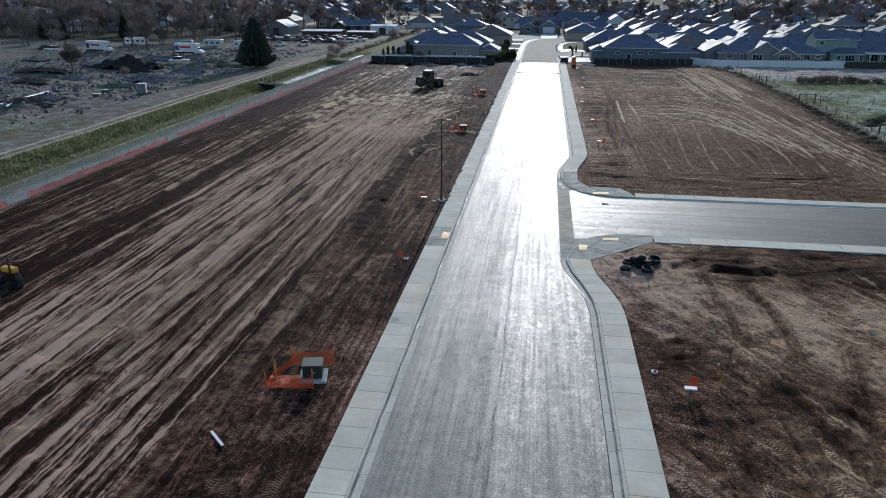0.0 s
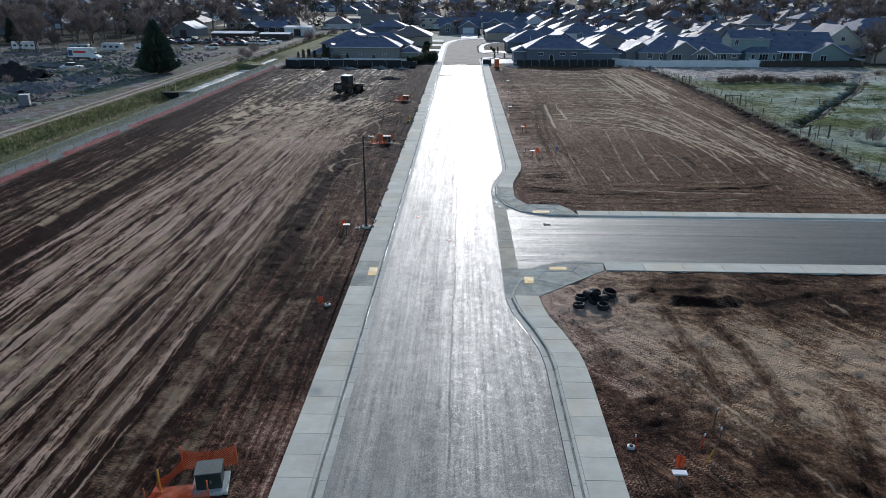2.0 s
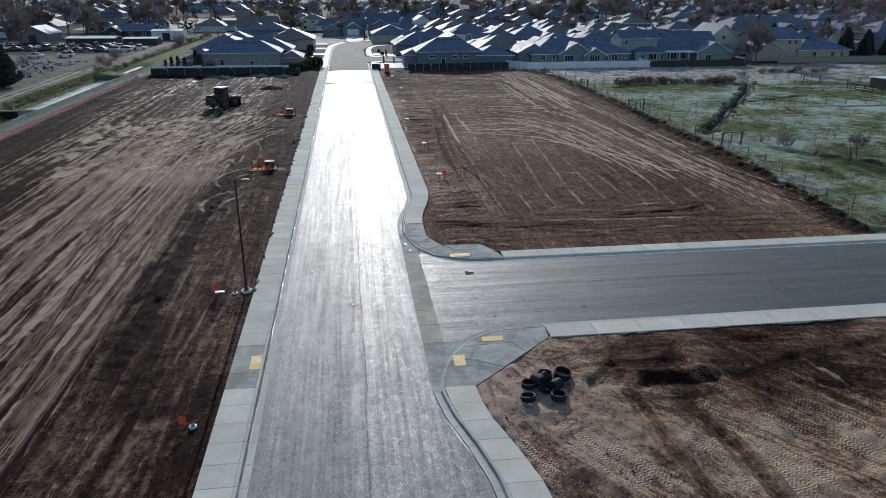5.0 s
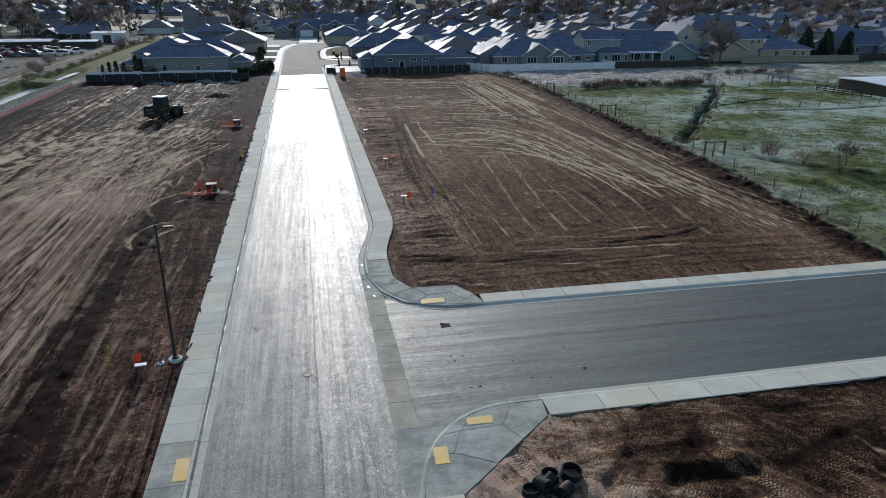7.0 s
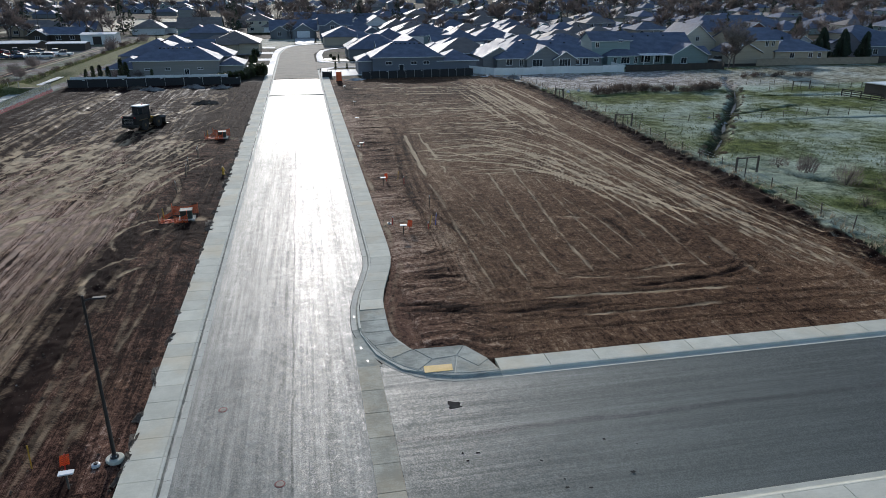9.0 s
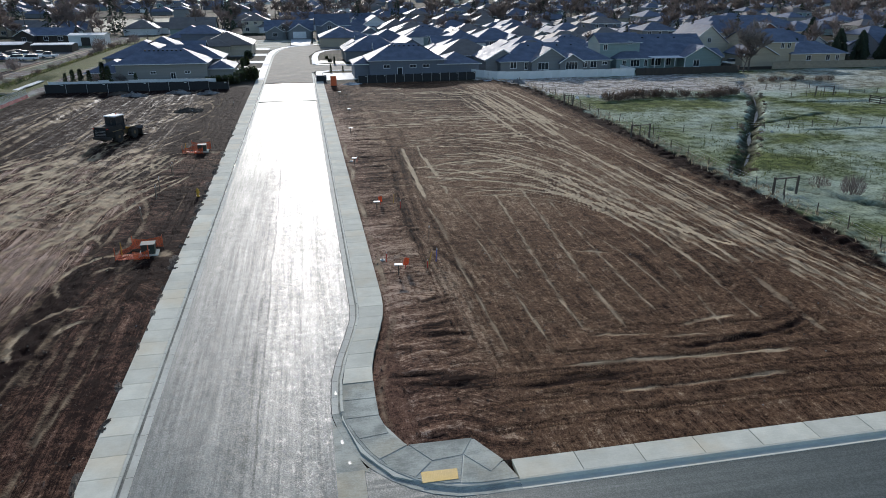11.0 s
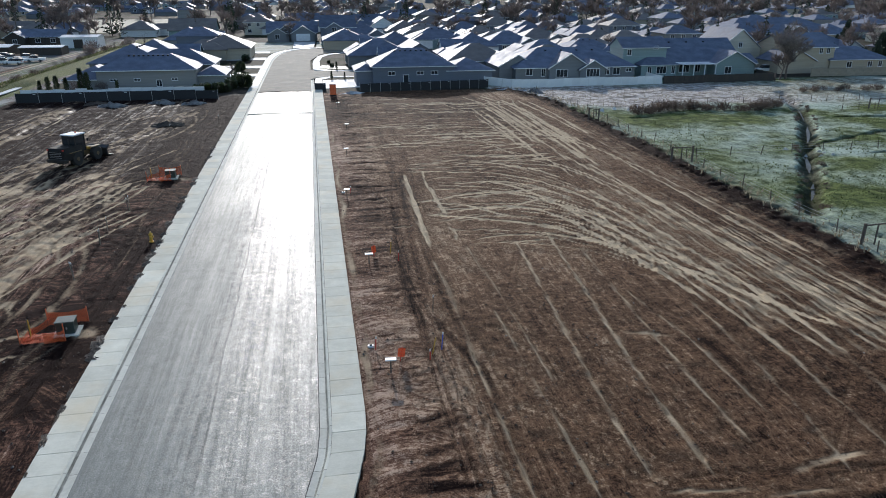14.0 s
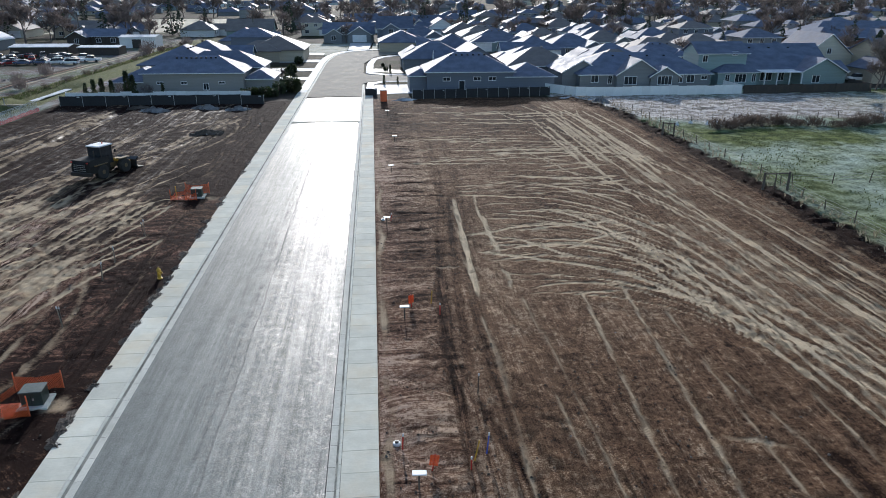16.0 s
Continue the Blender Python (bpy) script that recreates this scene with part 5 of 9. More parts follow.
far_edge = [(float(right_edge(y)) + 0.003, y) for y in np.linspace(76.6, 225.8, 283)]
kerb_run("kerb_right", normals(far_edge, 1), M["concrete_gutter"], "pale rolled concrete kerb and gutter")
arc_near = [(2.11, 51.2), (2.18, 51.9), (2.35, 52.7), (2.7, 53.85), (3.1, 54.85), (3.65, 55.8), (4.4, 56.7), (5.2, 57.4), (6.1, 57.93), (7.2, 58.28), (8.4, 58.39), (10.0, 58.4)]
arc_far = [(10.0, 69.4), (8.4, 69.38), (7.2, 69.48), (6.1, 69.85), (5.2, 70.4), (4.4, 71.1), (3.65, 72.0), (3.1, 73.0), (2.7, 74.0), (2.35, 75.2), (2.1, 76.6)]
# grey for the kerb face: dirt and the face's shade in one colour
M["kerb_dirt_shade"] = surface("settled_kerb_dirt", (0.13, 0.13, 0.115), (0.34, 0.34, 0.3), 3, (0.85, 0.97), 0.3, world_space=True, spec=0.1)
M["tar_seam"] = surface("tar_seam", (0.04, 0.04, 0.04), (0.13, 0.13, 0.125), 4, (0.75, 0.95), 0.3, world_space=True, spec=0.15)
for _line in ([(LEFT_ASPHALT - 0.003, -14 + i * STEP / 3, -1, 0) for i in range(430)], normals(near_edge, 1), normals(far_edge, 1)):
    if _line[0][0] > 0:
        tagged(new("kerb_seam", mesh_from("kerb_seam", *swept(_line, [(-0.028, 0.012), (0.018, 0.017)]), M["tar_seam"])), "thin dark tar seam between asphalt and gutter", "seam", kind="structure")
    tagged(new("kerb_seam", mesh_from("kerb_seam", *swept(_line, [(0.35, 0.003), (0.38, 0.006), (0.419, 0.039), (0.446, 0.084)]), M["kerb_dirt_shade"])), "grey strip of dirt and drawn shade along the kerb face", "dirt", kind="structure")
gutter("kerb_corner_near", normals(arc_near, 1), M["concrete_dark"], "grey concrete kerb round the street corner", 0.1)
gutter("kerb_corner_far", normals(arc_far, 1), M["concrete_dark"], "grey concrete kerb round the street corner", 0.1)
gutter("kerb_side_near", [(x, 58.4, 0, -1) for x in np.arange(10.0, 160, 3.0)], M["concrete"], "pale concrete kerb of the side street")
gutter("kerb_side_far", [(x, 69.4, 0, 1) for x in np.arange(10.0, 160, 3.0)], M["concrete"], "pale concrete kerb of the side street")


# ---- loose work ends here; walks are laid last in the file ----
def joint_panels(name, inner, outer, parent, material, z1=0.125, gap=0.02):
    """Concrete panels between two edges, one object each."""
    for (a, b), (c, d) in zip(zip(inner, inner[1:]), zip(outer, outer[1:])):
        cx, cy = (a[0] + b[0] + c[0] + d[0]) / 4, (a[1] + b[1] + c[1] + d[1]) / 4
        pts = [(a[0], a[1]), (c[0], c[1]), (d[0], d[1]), (b[0], b[1])]
        area = sum(p[0] * q[1] - q[0] * p[1] for p, q in zip(pts, pts[1:] + pts[:1]))
        if area < 0:
            pts.reverse()
        panel(name, pts, cx, cy, parent, material, z1, gap)


def panel(name, pts, cx, cy, parent, material, z1=0.125, gap=0.014):
    lift = random.uniform(-0.003, 0.003)
    s = 1 - gap / max(0.5, max(math.hypot(x - cx, y - cy) for x, y in pts))
    s2 = s - 0.006
    top = [((x - cx) * s2, (y - cy) * s2, z1 + lift) for x, y in pts]
    rim = [((x - cx) * s, (y - cy) * s, z1 + lift - 0.012) for x, y in pts]
    low = [((x - cx) * s, (y - cy) * s, -0.12) for x, y in pts]
    k = len(pts)
    faces = [tuple(range(k))]
    for i in range(k):
        j = (i + 1) % k
        faces += [(k + i, k + j, j, i), (2 * k + i, 2 * k + j, k + j, k + i)]
    return piece(name, mesh_from(name, top + rim + low, faces, material), parent, Matrix.Translation((cx, cy, 0)))

# ---- fences ----
def box_mesh(name, specs, material, bevel=0.0):
    bm = boxes(*specs, bevel=bevel)
    me = bpy.data.meshes.new(name)
    bm.to_mesh(me)
    bm.free()
    me.materials.append(material)
    return me


def chain_fence(x, y0, y1, step=3.05):
    """Temporary chain-link fence on the left border, red netting sagging at its foot."""
    f = thing("site_fence", pose(x, y0, 0), "galvanised chain-link site fence with red netting along its foot", "fence")
    bm = bmesh.new()
    tube(bm, [(0, 0, -0.3), (0, 0, 1.92)], [0.035, 0.035], 6)
    post = bpy.data.meshes.new("post")
    bm.to_mesh(post), bm.free()
    post.materials.append(M["steel"])
    wire = mesh_from("wire_mesh", [(0, 0, 0.1), (0, step, 0.1), (0, step, 1.85), (0, 0, 1.85)], [(0, 1, 2, 3)], M["chain"])
    bm = bmesh.new()
    tube(bm, [(0, 0, 1.86), (0, step, 1.86)], [0.024, 0.024], 5)
    rail = bpy.data.meshes.new("top_rail")
    bm.to_mesh(rail), bm.free()
    rail.materials.append(M["steel"])
    nets = []
    for k in range(4):
        rnd = random.Random(k)
        verts, faces = [], []
        for i in range(9):
            h = 0.56 + 0.06 * math.sin(i * 0.9 + k) + rnd.uniform(-0.03, 0.03)
            for j in range(4):
                verts.append((0.08 + 0.05 * rnd.random() + 0.14 * (1 - j / 3), step * i / 8, 0.05 + h * j / 3))
        for i in range(8):
            for j in range(3):
                a = i * 4 + j
                faces.append((a, a + 4, a + 5, a + 1))
        nets.append(mesh_from("red_netting", verts, faces, M["red_net"]))
    n = int((y1 - y0) / step)
    for i in range(n):
        z = sum(ground_z(x, y0 + (i + k) * step) for k in (-2, -1, 0, 1, 2)) / 5
        lean = random.uniform(-1, 1)
        piece("post", post, f, pose(0, i * step, z, 0, lean, 0))
        piece("wire_mesh", wire, f, pose(0, i * step, z, 0, lean, 0))
        piece("top_rail", rail, f, pose(0, i * step, z, 0, lean, 0))
        if random.random() < 0.97:
            piece("red_netting", random.choice(nets), f, pose(0, i * step, z - 0.02, 0, lean, 0))
    return f


chain_fence(-50.9, 30, 197)


def screen_fence(x0, y0, x1, y1, count, label):
    """Black fabric panels between steel posts."""
    d = Vector((x1 - x0, y1 - y0, 0))
    w = d.length / count
    f = thing("screen_fence", pose(x0, y0, ground_z(x0, y0), 0, 0, math.degrees(math.atan2(d.y, d.x))), label, "fence")
    post = box_mesh("post", [(-0.03, 0.03, -0.03, 0.03, -0.2, 1.9)], M["steel"])
    for i in range(count + 1):
        piece("post", post, f, pose(i * w, 0.03, 0))
    for i in range(count):
        rnd = random.Random(i)
        verts, faces = [], []
        for a in range(7):
            for b in range(4):
                edge = a in (0, 6)
                verts.append((0.04 + (w - 0.08) * a / 6, 0 if edge else rnd.uniform(-0.05, 0.05), 0.04 + 1.72 * b / 3 - (0 if edge or b < 3 else rnd.uniform(0, 0.08))))
        for a in range(6):
            for b in range(3):
                k = a * 4 + b
                faces.append((k, k + 4, k + 5, k + 1))
        sheet = piece("fabric_panel", mesh_from("fabric_panel", verts, faces, M["screen"], True), f, pose(i * w, 0, 0))
        piece("tag", box_mesh("tag", [(w * 0.78, w * 0.9, -0.07, -0.055, 1.5, 1.6)], M["trim"]), sheet, label="small white tag") if i % 2 == 0 else None
    return f


screen_fence(-49.0, 199.0, -17.6, 199.0, 8, "black fabric-screened site fence on steel posts")
screen_fence(-17.6, 199.0, -13.6, 199.0, 1, "black fabric-screened site fence on steel posts")
screen_fence(4.6, 208.3, 6.9, 208.3, 1, "black fabric-screened fence beside the walk")
screen_fence(13.6, 202.6, 40.9, 205.4, 13, "black fabric-screened site fence on steel posts")


def board_fence(points, height, material, label, board=1.9, cap=True, name="board_fence"):
    """Solid fence: posts, boards and a cap rail."""
    x, y = points[0]
    f = thing(name, pose(x, y, 0), label, "fence")
    for (xa, ya), (xb, yb) in zip(points, points[1:]):
        d = Vector((xb - xa, yb - ya, 0))
        n = max(1, round(d.length / board))
        w = d.length / n
        turn = math.degrees(math.atan2(d.y, d.x))
        panel_me = box_mesh("board", [(0.03, w - 0.03, -0.02, 0.02, 0.05, height - 0.06)] + ([(0.0, w, -0.035, 0.035, height - 0.06, height)] if cap else []), material)
        post_me = box_mesh("post", [(-0.06, 0.06, -0.06, 0.06, -0.3, height + 0.06)], material, 0.01)
        for i in range(n):
            px, py = xa + d.x * i / n, ya + d.y * i / n
            m = pose(px - x, py - y, ground_z(px, py), 0, 0, turn)
            piece("board", panel_me, f, m)
            piece("post", post_me, f, m)
    return f


board_fence([(-49.5, 203.2), (-16.5, 203.2)], 1.85, M["vinyl"], "white vinyl privacy fence behind the black screens", name="vinyl_fence")
board_fence([(41.2, 210.5), (45.9, 204.4), (80.0, 204.6), (80.2, 213)], 1.8, M["vinyl"], "pale vinyl privacy fence round a back garden", name="vinyl_fence")
board_fence([(80.6, 204.8), (108, 205.5)], 1.8, M["wood_dark"], "dark wooden privacy fence behind the pasture", 2.4, False, name="wood_fence")
board_fence([(122, 211.5), (160, 211.0)], 1.9, M["wood_tan"], "tan slatted wooden fence on dark retaining base", 2.4, True, name="wood_fence")
board_fence([(160.5, 214), (240, 218)], 1.8, M["wood_dark"], "dark wooden privacy fence beyond the pasture", 2.4, False, name="wood_fence")
board_fence([(108.5, 205.6), (109, 214)], 1.8, M["wood_dark"], "dark wooden privacy fence behind the pasture", 2.4, False, name="wood_fence")


# ---- houses ----
def roof_block(x0, x1, y0, y1, ze, slope, kind, over=0.5):
    """Vertices and faces of a roof with thickness. kind: hip, gx (ridge along x), gy (ridge along y)."""
    x0, x1, y0, y1 = x0 - over, x1 + over, y0 - over, y1 + over
    ze = ze - over * slope
    w, d = x1 - x0, y1 - y0
    th = 0.18
    low = [(x0, y0, ze), (x1, y0, ze), (x1, y1, ze), (x0, y1, ze)]
    if kind == "hip":
        if w >= d:
            r = [(x0 + d / 2, (y0 + y1) / 2, ze + d / 2 * slope), (x1 - d / 2, (y0 + y1) / 2, ze + d / 2 * slope)]
            tops = [(0, 1, 5, 4), (1, 2, 5), (2, 3, 4, 5), (3, 0, 4)]
        else:
            r = [((x0 + x1) / 2, y0 + w / 2, ze + w / 2 * slope), ((x0 + x1) / 2, y1 - w / 2, ze + w / 2 * slope)]
            tops = [(0, 1, 4), (1, 2, 5, 4), (2, 3, 5), (3, 0, 4, 5)]
        verts = low + r + [(x, y, z - th) for x, y, z in low]
        faces = tops + [(6, 7, 1, 0), (7, 8, 2, 1), (8, 9, 3, 2), (9, 6, 0, 3), (9, 8, 7, 6)]
    else:
        if kind == "gx":
            r = [(x0, (y0 + y1) / 2, ze + d / 2 * slope), (x1, (y0 + y1) / 2, ze + d / 2 * slope)]
            tops = [(0, 1, 5, 4), (2, 3, 4, 5)]
            ends = [(3, 0, 6, 9), (0, 4, 10, 6), (4, 3, 9, 10), (1, 2, 8, 7), (2, 5, 11, 8), (5, 1, 7, 11)]
        else:
            r = [((x0 + x1) / 2, y0, ze + w / 2 * slope), ((x0 + x1) / 2, y1, ze + w / 2 * slope)]
            tops = [(1, 2, 5, 4), (3, 0, 4, 5)]
            ends = []
        top = low + r
        verts = top + [(x, y, z - th) for x, y, z in top]
        faces = tops + [tuple(i + 6 for i in f[::-1]) for f in tops]
        if kind == "gx":
            faces += [(0, 4, 10, 6), (4, 3, 9, 10), (1, 7, 11, 5), (5, 11, 8, 2), (0, 6, 7, 1), (2, 8, 9, 3)]
        else:
            faces += [(0, 6, 10, 4), (4, 10, 7, 1), (2, 8, 11, 5), (5, 11, 9, 3), (1, 7, 8, 2), (3, 9, 6, 0)]
    return verts, faces


def wall_block(x0, x1, y0, y1, z0, ze, slope, kind):
    v = [(x0, y0, z0), (x1, y0, z0), (x1, y1, z0), (x0, y1, z0), (x0, y0, ze), (x1, y0, ze), (x1, y1, ze), (x0, y1, ze)]
    f = [(0, 1, 5, 4), (1, 2, 6, 5), (2, 3, 7, 6), (3, 0, 4, 7)]
    if kind == "gx":
        h = ze + (y1 - y0) / 2 * slope - 0.06
        v += [(x0, (y0 + y1) / 2, h), (x1, (y0 + y1) / 2, h)]
        f += [(7, 4, 8), (5, 6, 9)]
    elif kind == "gy":
        h = ze + (x1 - x0) / 2 * slope - 0.06
        v += [((x0 + x1) / 2, y0, h), ((x0 + x1) / 2, y1, h)]
        f += [(4, 5, 8), (6, 7, 9)]
    else:
        f += [(4, 5, 6, 7)]
    return v, f


def lattice(name, xs, zs, open_cells, y0, y1, material):
    """One connected frame: a grid of solid cells with openings."""
    verts, faces, ids = [], [], {}

    def at(i, j, y):
        k = (i, j, y)
        if k not in ids:
            ids[k] = len(verts)
            verts.append((xs[i], y, zs[j]))
        return ids[k]

    solid = lambda i, j: 0 <= i < len(xs) - 1 and 0 <= j < len(zs) - 1 and (i, j) not in open_cells
    for i in range(len(xs) - 1):
        for j in range(len(zs) - 1):
            if not solid(i, j):
                continue
            faces.append((at(i, j, y0), at(i + 1, j, y0), at(i + 1, j + 1, y0), at(i, j + 1, y0)))
            for (di, dj), (a, b) in (((-1, 0), ((i, j), (i, j + 1))), ((1, 0), ((i + 1, j + 1), (i + 1, j))), ((0, -1), ((i + 1, j), (i, j))), ((0, 1), ((i, j + 1), (i + 1, j + 1)))):
                if not solid(i + di, j + dj):
                    faces.append((at(*a, y0), at(*b, y0), at(*b, y1), at(*a, y1)))
    return mesh_from(name, verts, faces, material)


def on_wall(x, y, z, side):
    return pose(x, y, z) if side == "y" else pose(y, x, z, 0, 0, {"-x": -90, "x": 90}[side])


FRAMES = {}


def window(parent, x, z, w, h, y, side="y", bars=1):
    """A framed window on a wall: face towards -y ('y'), -x ('-x') or +x ('x')."""
    key = (w, h, bars)
    if key not in FRAMES:
        fr = 0.09
        xs = [-w / 2 - fr]
        for b in range(bars + 1):
            xs += [-w / 2 + w * b / (bars + 1) + (0.03 if b else 0), -w / 2 + w * (b + 1) / (bars + 1) - (0.03 if b < bars else 0)]
        xs.append(w / 2 + fr)
        FRAMES[key] = (lattice("window_frame", xs, [-fr - 0.03, 0, h, h + fr], {(2 * k + 1, 1) for k in range(bars + 1)}, -0.09, 0.02, M["trim"]), box_mesh("pane", [(-w / 2, w / 2, -0.035, -0.02, 0, h)], M["glass"]))
    fo = piece("window", FRAMES[key][0], parent, on_wall(x, y, z, side))
    piece("pane", FRAMES[key][1], fo)
    return fo


def garage_door(parent, x, z, w, h, y, side="y"):
    """A sectional door, one swept profile with grooves between its sections."""
    prof = []
    for k in range(4):
        prof += [(-0.02, h * k / 4), (-0.06, h * k / 4 + 0.04), (-0.06, h * (k + 1) / 4 - 0.04)]
    prof.append((-0.02, h))
    verts = [(sx * w / 2, yy, zz) for yy, zz in prof for sx in (-1, 1)]
    faces = [(2 * k, 2 * k + 1, 2 * k + 3, 2 * k + 2) for k in range(len(prof) - 1)]
    g = piece("garage_door", mesh_from("garage_door", verts, faces, M["trim"]), parent, on_wall(x, y, z, side), "white panelled garage door")
    piece("door_frame", lattice("door_frame", [-w / 2 - 0.14, -w / 2, w / 2, w / 2 + 0.14], [0, h, h + 0.14], {(1, 0)}, -0.09, 0.02, M["trim"]), g)
    return g


def house(x, y, blocks, wall, roof, label, z=0.35, windows=(), garages=(), vents=0, turn=0, group="", trim=True, name="house"):
    """A house from blocks (x0, x1, y0, y1, eave, slope, kind), local to its front left corner."""
    h = thing(name, pose(x, y, z, 0, 0, turn), label, "house", group)
    for i, (x0, x1, y0, y1, ze, sl, kind) in enumerate(blocks):
        v, f = wall_block(x0, x1, y0, y1, -0.6, ze, sl, kind)
        piece("wall", mesh_from("wall", v, f, M[wall] if isinstance(wall, str) else M[wall[i % len(wall)]]), h)
        v, f = roof_block(x0, x1, y0, y1, ze, sl, kind)
        r = piece("roof", mesh_from("roof", v, f, M[roof]), h)
        if trim:
            zf = ze - 0.5 * sl
            piece("gutter", box_mesh("gutter", [(x0 - 0.56, x1 + 0.56, y0 - 0.62, y0 - 0.505, zf - 0.16, zf - 0.02)], M["trim"]), r) if kind != "gy" else None
            if kind == "gy":
                w2, pk = (x1 - x0) / 2 + 0.5, ze + (x1 - x0) / 2 * sl
                cx = (x0 + x1) / 2
                vv = []
                for yy in (y0 - 0.56, y0 - 0.505):
                    vv += [(cx - w2, yy, zf - 0.2), (cx, yy, pk - 0.2), (cx + w2, yy, zf - 0.2), (cx + w2, yy, zf + 0.02), (cx, yy, pk + 0.02), (cx - w2, yy, zf + 0.02)]
                piece("bargeboard", mesh_from("bargeboard", vv, [(0, 1, 4, 5), (1, 2, 3, 4), (11, 10, 7, 6), (10, 9, 8, 7), (5, 4, 10, 11), (4, 3, 9, 10), (1, 0, 6, 7), (2, 1, 7, 8)], M["trim"]), r)
        if i == 0 and vents:
            me = box_mesh("vent", [(-0.18, 0.18, -0.18, 0.18, -0.05, 0.22)], M["black"])
            d = (y1 - y0) / 2
            for k in range(vents):
                vx = x0 + (x1 - x0) * (0.3 + 0.4 * k / max(1, vents - 1))
                piece("vent", me, r, pose(vx, y0 + d * 0.8, ze + d * 0.8 * sl + 0.02))
    for wdw in windows:
        window(h, *wdw)
    for g in garages:
        garage_door(h, *g)
    return h


# back row along the site
house(-45.0, 213.0, [(6.4, 25.6, 0, 11, 4.1, 0.48, "hip"), (9.6, 28.0, 10.4, 21.5, 4.1, 0.48, "hip"), (0, 9.6, 1.0, 14, 2.3, 0.42, "hip"), (25.4, 31.0, 2.4, 13, 2.6, 0.45, "hip")], "greige", "roof", "greige single-storey house with hipped slate roof behind white fence", vents=9,
      windows=[(9.5, 1.75, 1.1, 0.38, 0.0), (14.1, 1.75, 1.1, 0.38, 0.0), (21.4, 1.75, 1.1, 0.38, 0.0), (18.3, 0.6, 0.95, 1.2, 0.0)])
house(13.6, 211.2, [(3.4, 21.0, 0, 12.4, 4.1, 0.5, "hip"), (19.8, 29.6, 0.3, 11, 3.0, 0.42, "hip"), (0, 4.6, 1.5, 11, 3.2, 0.42, "hip")], "slate", "roof", "slate-blue house with hipped roof behind black screens", vents=7,
      windows=[(7.4, 2.1, 1.4, 0.65, 0.0), (13.6, 2.1, 1.4, 0.65, 0.0), (16.7, 2.1, 1.4, 0.65, 0.0), (10.5, 0.1, 1.1, 1.95, 0.0, "y", 0)])
house(49.6, 214.0, [(0, 28.6, 1, 15, 2.9, 0.52, "hip"), (7.5, 17.0, -0.6, 8, 2.9, 0.62, "gy"), (14.6, 20.6, -1.2, 6, 2.6, 0.6, "gy"), (-3, 5.5, 4, 17, 3.0, 0.55, "gy")], "grey", "roof", "grey house with front gables and white-framed windows behind vinyl fence", vents=4,
      windows=[(3.2, 1.0, 1.5, 1.5, 1.0), (10.4, 0.7, 2.6, 1.6, -0.6, "y", 2), (17.6, 0.7, 3.0, 1.7, -1.2, "y", 3), (21.8, 0.8, 1.3, 1.5, 1.0), (24.2, 0.8, 1.6, 1.5, 1.0), (27.2, 1.4, 1.2, 0.7, 1.0), (6.5, 0.7, 0.8, 1.6, 1.0)])
house(80.2, 216.5, [(4, 27, 2, 17, 3.3, 0.62, "gx"), (-3.0, 8.0, 3.0, 11, 6.6, 0.5, "gx"), (0.5, 9.5, 0, 5, 2.9, 0.5, "hip"), (18.5, 28.5, -1.5, 8, 2.9, 0.55, "gy"), (27, 32, 3, 10, 2.6, 0.5, "gx")], "teal", "roof", "pale teal two-storey house with covered patio behind dark fence", vents=3,
      windows=[(2.6, 0.6, 0.9, 1.5, 0.0), (5.6, 0.6, 2.4, 1.6, 0.0, "y", 2), (8.6, 0.6, 0.8, 1.6, 0.0), (5.2, 6.0, 1.1, 0.6, 3.0), (-1.5, 4.6, 1.0, 1.3, 3.0), (22, 0.5, 1.6, 1.5, -1.5), (12.5, 0.6, 2.6, 1.8, 2.0, "y", 2), (16.0, 0.6, 1.2, 1.7, 2.0)])
patio = thing("patio_cover", pose(90.0, 214.2, 0.3), "white flat patio cover on square posts beside house", "patio cover")
part("roof", boxes((0, 8.8, 0, 4.2, 2.75, 2.9)), M["roof_metal"], patio)
for _x in (0.2, 3.0, 5.8, 8.6):
    part("post", boxes((_x - 0.09, _x + 0.09, 0.1, 0.28, -0.3, 2.75)), M["trim"], patio)
house(109.5, 232, [(0, 12, 0, 14, 4.8, 0.8, "gy"), (11, 17, 3, 13, 3.4, 0.5, "gx")], "cream", "roof", "cream house with steep gabled roof", windows=[(4, 1.5, 1.4, 1.5, 0.0), (8, 1.5, 1.4, 1.5, 0.0), (6, 5.0, 1.0, 1.2, 0.0)])
house(121.5, 219.5, [(0, 13, 1, 14, 6.0, 0.45, "gx"), (12, 29, 0.5, 12, 2.9, 0.45, "hip"), (-4, 6, -1.5, 7, 3.0, 0.5, "gy")], "tan", "roof", "tan two-storey house with lower wing behind slatted fence",
      windows=[(9.2, 4.2, 0.9, 1.3, 1.0), (11.2, 4.2, 0.9, 1.3, 1.0), (17.5, 0.8, 1.3, 1.3, 0.5), (23.5, 0.8, 1.2, 1.3, 0.5), (26.5, 0.8, 1.0, 1.3, 0.5)])
house(168, 226, [(0, 17, 0, 13, 3.4, 0.55, "gx"), (10, 22, -2, 8, 3.0, 0.55, "gy")], "slate", "roof", "slate-blue house with gabled roof beyond the conifers", windows=[(4, 0.8, 1.5, 1.4, 0.0), (13, 0.8, 1.5, 1.4, -2.0), (17, 0.8, 1.5, 1.4, -2.0)])
